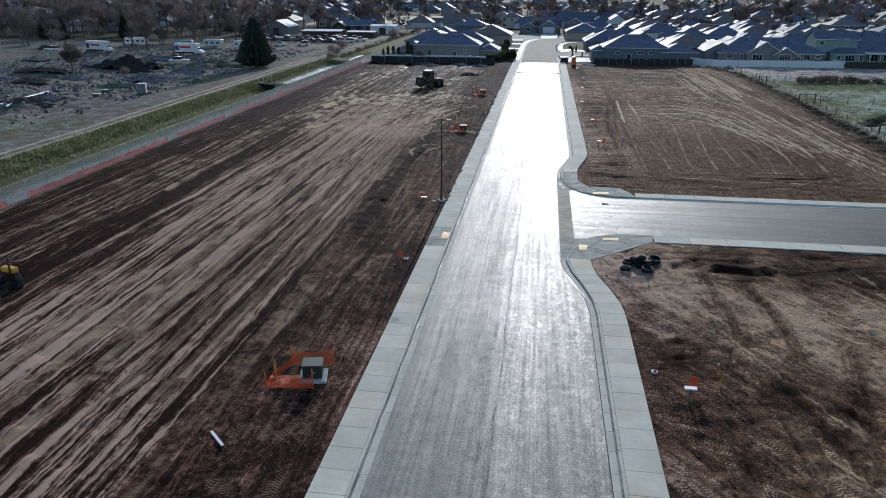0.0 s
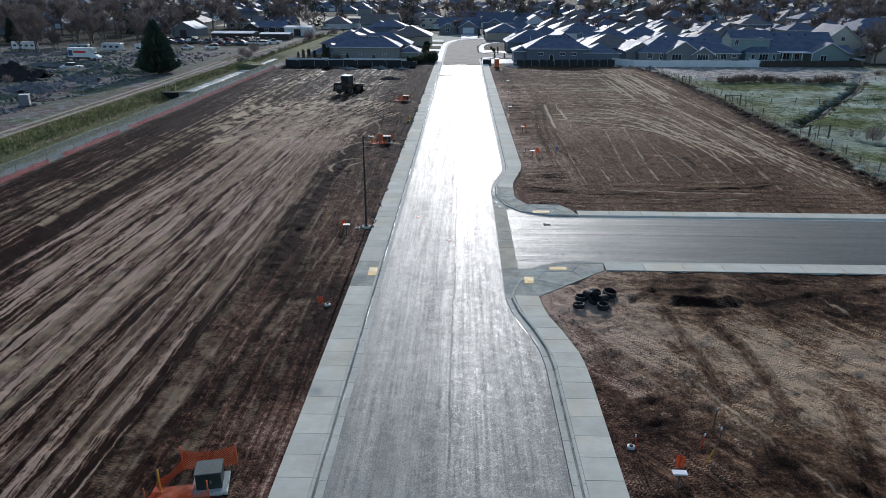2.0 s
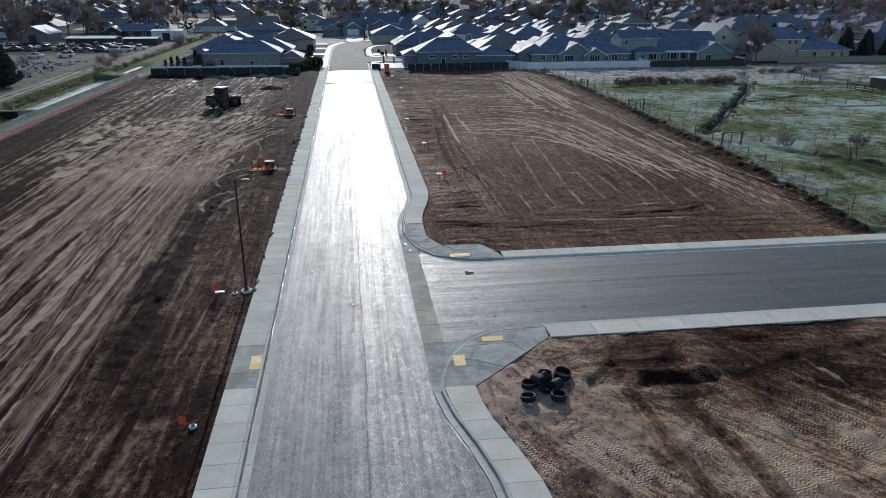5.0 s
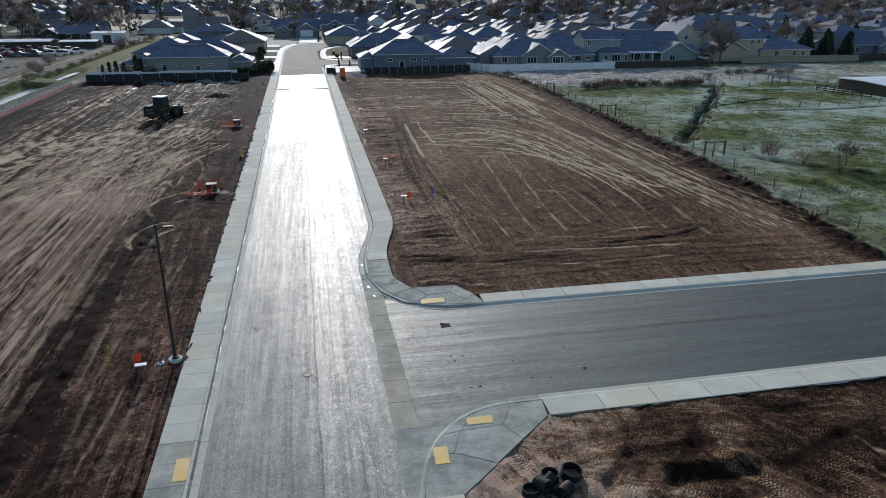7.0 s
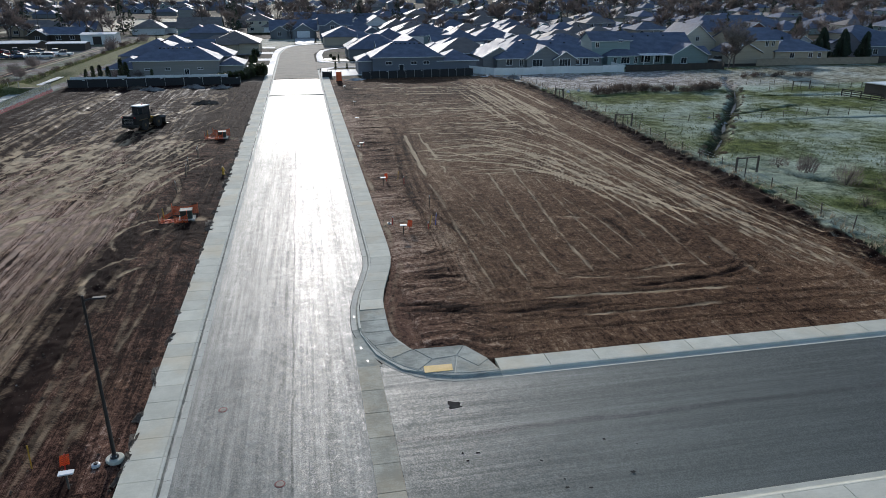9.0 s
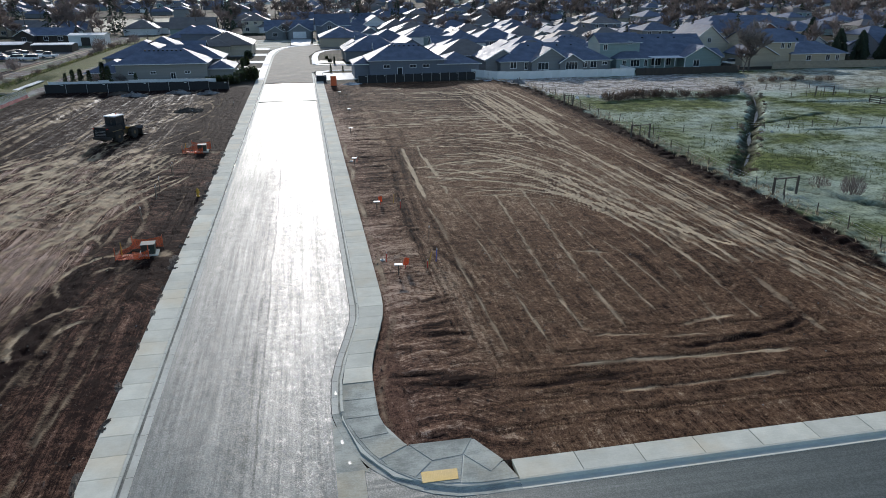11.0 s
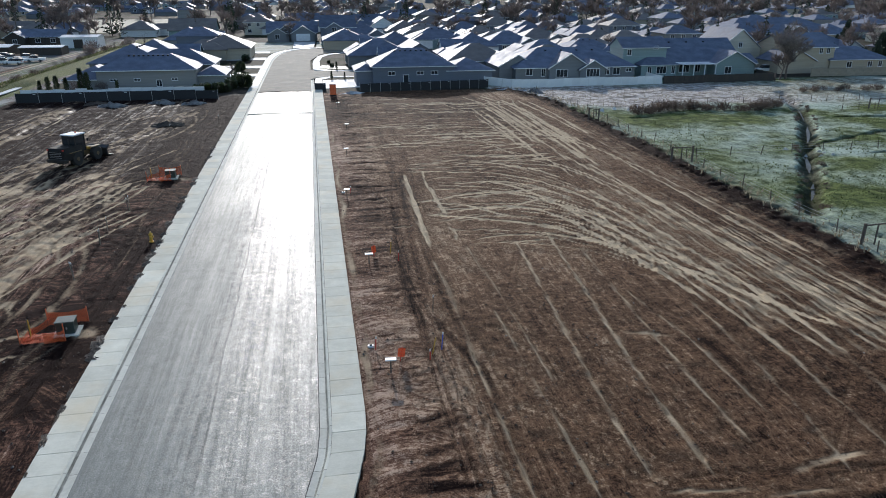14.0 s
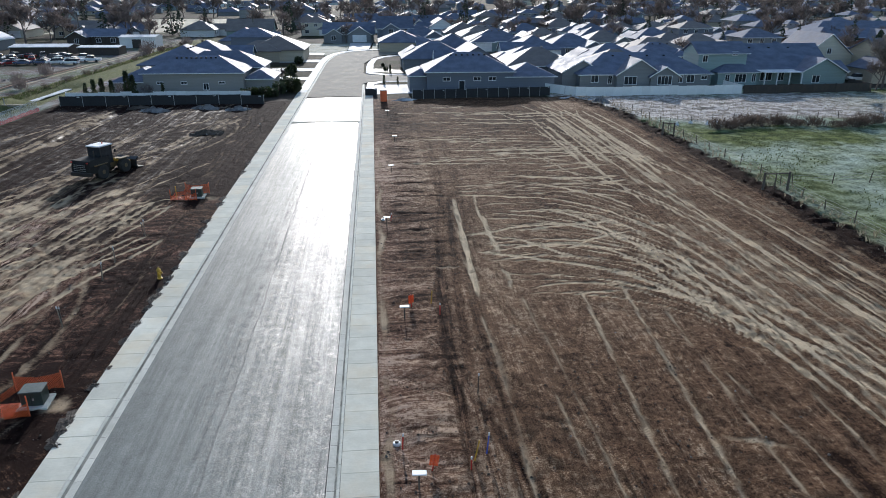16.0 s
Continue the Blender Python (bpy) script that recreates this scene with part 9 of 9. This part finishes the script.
def puddle(name, x, y, rx, ry, z, material, label, category, seed, turn=0):
    rnd = random.Random(seed)
    n = 18
    verts = [(0, 0, 0)]
    for k in range(n):
        a = 2 * math.pi * k / n
        q = 0.7 + 0.3 * noise.noise((math.cos(a) * 1.5 + seed, math.sin(a) * 1.5, 0)) + rnd.uniform(-0.1, 0.1)
        verts.append((math.cos(a) * rx * q, math.sin(a) * ry * q, 0))
    faces = [(0, k + 1, (k + 1) % n + 1) for k in range(n)]
    ob = new(name, mesh_from(name, verts, faces, material))
    ob.matrix_basis = pose(x, y, z, 0, 0, turn)
    return tagged(ob, label, category)


br = random.Random(77)


def strip(name, pts, wide, z, material, label, category, seed, wander=0.0):
    """A thin strip of water along a line, its width and course uneven."""
    p = [Vector(q) for q in pts]
    line = [a.lerp(b, k / 6) for a, b in zip(p, p[1:]) for k in range(6)] + [p[-1]]
    verts, faces, n = [], [], len(line)
    for i, q in enumerate(line):
        d = (line[min(i + 1, n - 1)] - line[max(i - 1, 0)]).normalized()
        w = wide * (0.55 + 0.45 * noise.noise((i * 0.45, seed, 0.3))) * min(1, 0.15 + 2.5 * i / n, 0.15 + 2.5 * (n - 1 - i) / n)
        o = wander * noise.noise((i * 0.3, seed, 7.7))
        verts += [(q.x - d.y * (w + o), q.y + d.x * (w + o), z), (q.x + d.y * (w - o), q.y - d.x * (w - o), z)]
    faces = [(2 * i, 2 * i + 1, 2 * i + 3, 2 * i + 2) for i in range(n - 1)]
    return tagged(new(name, mesh_from(name, verts, faces, material)), label, category)


for lo, hi, w in ((1, 3, 0.3), (3, 5, 0.42), (5, 7, 0.45), (7, 9, 0.28)):
    strip("water_brook", BROOK[lo:hi], w, -0.5, M["brook"], "narrow strip of water in the pasture ditch", "water", lo, 0.15)
# pale lumps put in place of white birds at the ditch
for k in range(9):
    heap("pale_stone", 67.5 + br.uniform(-2.2, 2.8), 139.0 + br.uniform(-2.5, 3.0), br.uniform(0.16, 0.34), br.uniform(0.16, 0.3), br.uniform(0.25, 0.45), M["stone"], "pale rounded lump standing in for a white bird in the ditch", "stone", 400 + k)
M["oil"] = surface("dark_stain", (0.02, 0.02, 0.021), (0.045, 0.045, 0.045), 6, (0.85, 0.98), 0.3, spec=0.1)
puddle("tar_spot", 6.7, 67.1, 0.5, 0.62, 0.045, M["oil"], "black tar spot on the side street", "stain", 1)
puddle("tar_spot", 6.3, 65.5, 0.16, 0.18, 0.05, M["oil"], "small black tar spot on the side street", "stain", 2)
pr = random.Random(21)
for k in range(12):
    puddle("tar_spot", pr.uniform(4.5, 16), pr.uniform(59.5, 64), pr.uniform(0.05, 0.17), pr.uniform(0.05, 0.14), 0.065, M["oil"], "small black tar crumb on the side street", "stain", 3 + k)
y = 19.0
while y < 190:
    long = pr.choice((0.5, 0.9, 1.6, 2.6, 3.8)) * (1.0 if y < 60 else 0.5)
    if not 53 < y + long / 2 < 58:
        strip("gutter_puddle", [(LEFT_ASPHALT - 0.36, y), (LEFT_ASPHALT - 0.35, y + long / 2), (LEFT_ASPHALT - 0.36, y + long)], pr.uniform(0.022, 0.042), 0.007, M["film"], "thin line of water standing in the gutter", "puddle", int(y * 9), 0.05)
    y += long + pr.choice((0.3, 1.2, 2.4, 4.2))
strip("gutter_puddle", [(2.42, 49.3), (2.6, 48.2), (2.95, 46.8), (3.4, 45.4), (3.75, 44.4)], 0.085, 0.012, M["film"], "thin line of water standing in the curved gutter", "puddle", 5, 0.03)
for x, y, rx, ry in ((2.5, 74.2, 0.1, 0.3), (2.75, 72.6, 0.1, 0.2), (2.4, 78.5, 0.07, 0.3)):
    puddle("gutter_puddle", x, y, rx, ry, 0.016, M["film"], "thin strip of water standing in the gutter", "puddle", int(y * 7))
M["faded_red"] = surface("faded_red_paint", (0.14, 0.07, 0.065), (0.22, 0.09, 0.08), 6, (0.7, 0.9), 0.3)
for x, y in ((-5.0, 69.0), (-2.0, 62.6)):
    mh = thing("valve_cover", pose(x, y, 0.1 * (1 - ((2 * (x - LEFT_ASPHALT) / (RIGHT_ASPHALT - LEFT_ASPHALT)) - 1) ** 2) + 0.004), "small iron valve cover ringed with red paint", "valve cover")
    part("ring", lathe(bmesh.new(), [(0.24, -0.05), (0.24, 0.006), (0.22, 0.008)], 20), M["faded_red"], mh)
    part("lid", lathe(bmesh.new(), [(0.17, 0.0), (0.17, 0.012), (0.15, 0.014)], 20), M["asphalt_old"], mh)

# soil spilt over the walk's edge
for k in range(70):
    y = pr.choice([pr.uniform(98, 165), pr.uniform(98, 140), pr.uniform(60, 100)])
    w = pr.uniform(0.2, 0.55) * (1.0 if y > 98 else 0.55)
    heap("soil_spill", LEFT_OUT - 0.02 + pr.uniform(-0.12, 0.15), y, w, pr.uniform(0.3, 0.9), 0.2, M["dirt"], "dark soil spilt over the walk's edge", "soil", 200 + k, 0.8).location.z = 0.12


# ---- loose clods and stones: countless, one mesh each ----
def scatter_clods(name, count, area, size, material, label, seed, keep):
    rnd = np.random.default_rng(seed)
    x, y = rnd.uniform(area[0], area[1], count), rnd.uniform(area[2], area[3], count)
    ok = keep(x, y)
    x, y = x[ok], y[ok]
    r = size[0] + (size[1] - size[0]) * rnd.random(len(x)) ** 3
    base = np.array([(1, 0, 0), (-1, 0, 0), (0, 1, 0), (0, -1, 0), (0, 0, 0.8), (0, 0, -0.6)], float)
    tri = np.array([(0, 2, 4), (2, 1, 4), (1, 3, 4), (3, 0, 4), (2, 0, 5), (1, 2, 5), (3, 1, 5), (0, 3, 5)])
    ang = rnd.uniform(0, 6.28, len(x))
    jit = base[None] * rnd.uniform(0.6, 1.3, (len(x), 6, 3))
    vx = jit[..., 0] * np.cos(ang)[:, None] - jit[..., 1] * np.sin(ang)[:, None]
    vy = jit[..., 0] * np.sin(ang)[:, None] + jit[..., 1] * np.cos(ang)[:, None]
    z = np.array([ground_z(a, b) for a, b in zip(x, y)])
    v = np.stack([vx * r[:, None] + x[:, None], vy * r[:, None] + y[:, None], jit[..., 2] * r[:, None] + (z + r * 0.25)[:, None]], -1).reshape(-1, 3)
    f = (tri[None] + (np.arange(len(x)) * 6)[:, None, None]).reshape(-1, 3)
    me = mesh_from(name, v.tolist(), f.tolist(), material)
    return tagged(new(name, me), label, "soil", kind="stuff")


off_road = lambda x, y: ~((x > LEFT_OUT - 0.1) & (x < right_edge(y) + 2.6)) & ~((x > 2) & (y > NEAR_Y0 - 0.4 - np.clip(9.9 - x, 0, 6)) & (y < FAR_Y1 + 0.5 + 2.2 * (x < 9.8)))
scatter_clods("clods", 9000, (-17, 13, 18, 200), (0.025, 0.09), M["dirt"], "countless dark clods of dug soil on the verges", 1, lambda x, y: off_road(x, y))
scatter_clods("clods", 4200, (6, 40, 18, 110), (0.015, 0.05), M["dirt"], "countless dark clods of dug soil on the lots", 2, lambda x, y: off_road(x, y))
scatter_clods("clods", 6000, (-50, -9, 18, 200), (0.03, 0.13), M["dirt"], "countless dark clods along the graded field", 3, lambda x, y: (np.abs(x + 36.5) < 2.2) | (np.abs(x + 15.2) < 1.3) | (y > 165))
scatter_clods("clods", 5000, (40, 52, 70, 205), (0.03, 0.12), M["dirt"], "countless dark clods along the field's edge bank", 4, lambda x, y: np.abs(x - np.interp(y, [60, 76, 101, 125, 160, 186, 204], [43.5, 43.5, 46.2, 46.8, 48.2, 48.2, 43])) < 1.5)
scatter_clods("clods", 700, (8, 24, 82, 104), (0.03, 0.09), M["dirt"], "countless broken clods thrown up by the machines", 7, lambda x, y: off_road(x, y))
scatter_clods("pebbles", 1500, (-46, 44, 18, 190), (0.03, 0.1), M["rock"], "pale stones scattered over the soil", 5, lambda x, y: off_road(x, y))
scatter_clods("clods", 7000, (-150, -74, 70, 240), (0.1, 0.6), M["spoil"], "countless grey clods over the waste ground", 6, lambda x, y: x < -76)


# ---- rough grass along the borders ----
def tufts(name, count, area, height, material, label, seed, keep):
    rnd = np.random.default_rng(seed)
    x, y = rnd.uniform(area[0], area[1], count), rnd.uniform(area[2], area[3], count)
    ok = keep(x, y)
    x, y = x[ok], y[ok]
    z = np.array([ground_z(a, b) for a, b in zip(x, y)])
    v, f = [], []
    for a, b, c in zip(x, y, z):
        for k in range(4):
            ang, ln = rnd.uniform(0, 6.28), height * rnd.uniform(0.5, 1.2)
            dx, dy = math.cos(ang), math.sin(ang)
            i = len(v)
            v += [(a - dy * 0.05, b + dx * 0.05, c - 0.03), (a + dy * 0.05, b - dx * 0.05, c - 0.03), (a + dx * ln * 0.5, b + dy * ln * 0.5, c + ln)]
            f.append((i, i + 1, i + 2))
    return tagged(new(name, mesh_from(name, v, f, material)), label, "grass", kind="stuff")


M["grass_blade"] = surface("rough_grass", (0.05, 0.07, 0.02), (0.16, 0.19, 0.07), 2, (0.6, 0.85), 0.3, world_space=True, through_light=0.45)
M["dry_grass"] = surface("dry_grass", (0.16, 0.13, 0.08), (0.42, 0.37, 0.27), 2, (0.7, 0.9), 0.3, world_space=True, through_light=0.4)
tufts("rough_grass", 14000, (-63.5, -58.5, 40, 330), 0.38, M["grass_blade"], "rough green grass along the canal bank", 1, lambda x, y: (y < 146) | (x < -61.3))
tufts("dry_grass", 5000, (-63.5, -57, 40, 330), 0.45, M["dry_grass"], "dry pale grass along the canal bank", 2, lambda x, y: (y < 146) | (x < -61.3))
tufts("dry_grass", 1800, (44, 56, 74, 205), 0.45, M["dry_grass"], "dry frosted grass along the pasture fence", 3, lambda x, y: np.abs(x - np.interp(y, [60, 76, 101, 125, 160, 186, 204], [45.5, 45.5, 48.2, 48.8, 50.2, 50.2, 46])) < 1.8)
tufts("dry_grass", 2200, (50, 122, 176, 204), 0.22, M["dry_grass"], "pale frosted dead grass behind the pasture", 4, lambda x, y: y > 170)
tufts("rough_grass", 9000, (52, 110, 78, 172), 0.2, M["grass_blade"], "short green pasture grass in tussocks", 5, lambda x, y: value_noise(x * 0.12, y * 0.12, 50) > 0.15)
tufts("dry_grass", 1400, (-56.5, -51.3, 35, 200), 0.14, M["dry_grass"], "thin pale weeds behind the site fence", 6, lambda x, y: y > 0)


# ---- power lines beyond the houses ----
def power_line(points, height, label):
    tops = []
    for x, y in points:
        p = thing("utility_pole", pose(x, y, 0.2), label, "utility pole", "utility poles of the town")
        part("pole", lathe(bmesh.new(), [(0.2, -0.5), (0.17, height * 0.5), (0.12, height)], 8), M["wood_post"], p)
        part("crossarm", boxes((-1.3, 1.3, -0.07, 0.07, height - 0.9, height - 0.75)), M["wood_post"], p)
        for k in (-1.1, 0.0, 1.1):
            part("insulator", lathe(bmesh.new(), [(0.06, height - 0.75), (0.07, height - 0.65), (0.04, height - 0.55)], 6, pose(k, 0, 0)), M["lid"], p)
        tops.append((x, y))
    for k in (-1.1, 0.0, 1.1):
        for (xa, ya), (xb, yb) in zip(tops, tops[1:]):
            w = thing("power_cable", pose((xa + xb) / 2, (ya + yb) / 2, 0), "thin dark overhead cable between utility poles", "cable", "overhead cables of the town")
            pts = []
            for i in range(9):
                u = i / 8
                pts.append(((xb - xa) * (u - 0.5) + k, (yb - ya) * (u - 0.5), 0.2 + height - 0.55 - 1.4 * 4 * u * (1 - u) * 0.6))
            part("strand", tube(bmesh.new(), pts, [0.016] * 9, 3), M["black"], w)


power_line([(-330, 300), (-270, 306), (-210, 312), (-150, 318), (-100, 345), (-42, 372), (20, 400)], 12.5, "weathered wooden utility pole with crossarm")
power_line([(60, 430), (130, 408), (200, 380), (250, 352), (300, 330)], 15, "tall weathered utility pole with crossarm")

# ---- walks, laid panel by panel ----
def build_walks():
    left = thing("pavement_left", pose(0, 0, 0), "pale new concrete walk in square panels", "pavement", kind="structure")
    step = STEP
    span = np.arange(-14, 213, step)
    me_l = None
    for y in span:
        dark = 53.4 < y + step / 2 < 57.9
        if me_l is None or dark:
            ob = panel("panel", [(LEFT_OUT, y), (LEFT_CURB, y), (LEFT_CURB, y + step), (LEFT_OUT, y + step)], (LEFT_OUT + LEFT_CURB) / 2, y + step / 2, left, M["concrete_dark"] if dark else M["concrete"])
            if not dark:
                me_l = ob.data
        else:
            piece("panel", me_l, left, Matrix.Translation(((LEFT_OUT + LEFT_CURB) / 2, y + step / 2, random.uniform(-0.004, 0.004))))
    slab("bed", [(LEFT_OUT + 0.03, -14), (LEFT_CURB, -14), (LEFT_CURB, 213), (LEFT_OUT + 0.03, 213)], -0.2, 0.09, M["joint"], left)
    right = thing("pavement_right", pose(0, 0, 0), "pale new concrete walk curving in at the corner", "pavement", kind="structure")
    for lo, hi in ((-14, 51.5), (79.2, 212)):
        n = round((hi - lo) / step)
        ys = [lo + (hi - lo) * i / n for i in range(n + 1)]
        inner = [(float(right_edge(y)) + 0.61, y) for y in ys]
        outer = [(float(right_edge(y + (0.5 if y < 60 else -0.7))) + 2.31, y) for y in ys]
        straight = None
        for k in range(n):
            flat = abs(inner[k][0] - inner[k + 1][0]) + abs(outer[k][0] - outer[k + 1][0]) < 1e-4
            a, b, c, d = inner[k], outer[k], outer[k + 1], inner[k + 1]
            cx, cy = (a[0] + b[0] + c[0] + d[0]) / 4, (a[1] + b[1] + c[1] + d[1]) / 4
            if flat and straight:
                piece("panel", straight, right, Matrix.Translation((cx, cy, random.uniform(-0.004, 0.004))))
            else:
                ob = panel("panel", [a, b, c, d], cx, cy, right, M["concrete"])
                straight = ob.data if flat else straight
        slab("bed", [(x - 0.03, y) for x, y in outer] + [(x, y) for x, y in inner[::-1]], -0.2, 0.09, M["joint"], right)
    # corner plazas: irregular damp panels
    near = thing("pavement_corner_near", pose(0, 0, 0), "grey concrete corner ramp cut into irregular panels", "pavement", kind="structure")
    for pts in (((2.76, 51.5), (4.46, 51.5), (6.4, 53.2), (4.6, 54.3), (3.42, 54.1), (2.95, 52.6)), ((3.45, 54.15), (4.6, 54.35), (5.2, 55.9), (4.22, 55.72), (3.75, 54.85)), ((4.65, 54.3), (6.4, 53.25), (8.0, 54.7), (7.4, 56.0), (5.25, 55.9)),
                ((4.26, 55.8), (5.22, 55.95), (6.2, 57.2), (5.58, 56.9), (4.85, 56.35)), ((5.25, 55.95), (7.4, 56.05), (8.3, 57.72), (7.2, 57.64), (6.25, 57.22)), ((7.45, 56.0), (8.05, 54.75), (9.85, 56.35), (10.0, 57.72), (8.35, 57.6))):
        cx, cy = sum(p[0] for p in pts) / len(pts), sum(p[1] for p in pts) / len(pts)
        panel("panel", list(pts), cx, cy, near, M["concrete_dark"], 0.1, 0.005)
    slab("bed", [(2.75, 51.3), (4.4, 51.4), (9.8, 56.36), (10.0, 57.78), (8.4, 57.78), (7.2, 57.66), (6.3, 57.35), (5.5, 56.88), (4.8, 56.25), (4.15, 55.5), (3.65, 54.6), (3.25, 53.6), (2.9, 52.5)], -0.2, 0.086, M["concrete_dark"], near)
    slab("apron", [(2.1, 51.3), (2.2, 51.9), (2.37, 52.7), (2.72, 53.85), (3.12, 54.85), (3.67, 55.8), (4.35, 56.6), (3.36, 56.7), (2.1, 56.7)], -0.1, 0.006, M["concrete_dark"], near)
    far = thing("pavement_corner_far", pose(0, 0, 0), "grey concrete corner ramp cut into irregular panels", "pavement", kind="structure")
    for pts in (((2.72, 79.2), (4.5, 79.2), (4.45, 77.6), (2.7, 77.6)), ((2.7, 77.55), (4.45, 77.55), (4.45, 76.0), (2.75, 75.95)), ((2.76, 75.9), (4.45, 75.95), (4.75, 74.4), (3.3, 74.2)), ((3.32, 74.15), (4.78, 74.35), (5.5, 73.3), (4.1, 72.5), (3.75, 73.1)),
                ((4.15, 72.45), (5.55, 73.25), (6.4, 71.9), (5.5, 70.95), (4.6, 71.7)), ((5.55, 73.3), (8.6, 73.25), (7.9, 72.1), (6.45, 71.95)), ((5.55, 70.9), (6.45, 71.85), (7.9, 72.05), (7.4, 70.25), (6.8, 70.3)), ((8.65, 73.2), (9.65, 71.4), (8.9, 70.7), (7.95, 72.1)), ((7.45, 70.2), (7.95, 72.0), (8.85, 70.65), (9.65, 71.3), (10.0, 70.06), (8.3, 70.08))):
        cx, cy = sum(p[0] for p in pts) / len(pts), sum(p[1] for p in pts) / len(pts)
        panel("panel", list(pts), cx, cy, far, M["concrete_dark"], 0.1, 0.005)
    slab("bed", [(2.7, 79.3), (2.6, 76), (3.3, 73.2), (4.6, 71.2), (6.8, 70.1), (10.0, 69.8), (9.62, 71.3), (8.6, 73.2), (5.5, 73.2), (4.45, 75.5), (4.45, 79.2)], -0.2, 0.075, M["concrete_gutter"], far)
    slab("apron", [(2.1, 72.0), (3.35, 71.9), (3.6, 71.75), (3.25, 72.7), (2.72, 74.2), (2.25, 75.6), (2.1, 76.4)], -0.1, 0.006, M["concrete_dark"], far)
    # valley gutter across the side street
    valley = thing("pavement_valley", pose(0, 0, 0), "pale concrete valley gutter crossing the side street mouth", "pavement", kind="structure")
    ys = [56.7, 59.1, 61.25, 63.2, 65.2, 67.3, 69.45, 72.0]
    joint_panels("panel", [(2.1, y) for y in ys], [(3.36, y) for y in ys], valley, M["concrete_valley"], 0.014, 0.016)
    # side street strips
    for nm, y0, y1 in (("pavement_side_near", NEAR_Y0, NEAR_Y1 - 0.6), ("pavement_side_far", FAR_Y0 + 0.6, FAR_Y1)):
        strip = thing(nm, pose(0, 0, 0), "pale new concrete walk beside the side street", "pavement", kind="structure")
        xs = list(np.arange(10.0, 160, 3.0))
        me = None
        for x in xs:
            if me is None:
                me = panel("panel", [(x, y0), (x + 3.0, y0), (x + 3.0, y1), (x, y1)], x + 1.5, (y0 + y1) / 2, strip, M["concrete"]).data
            else:
                piece("panel", me, strip, Matrix.Translation((x + 1.5, (y0 + y1) / 2, random.uniform(-0.003, 0.003))))


build_walks()
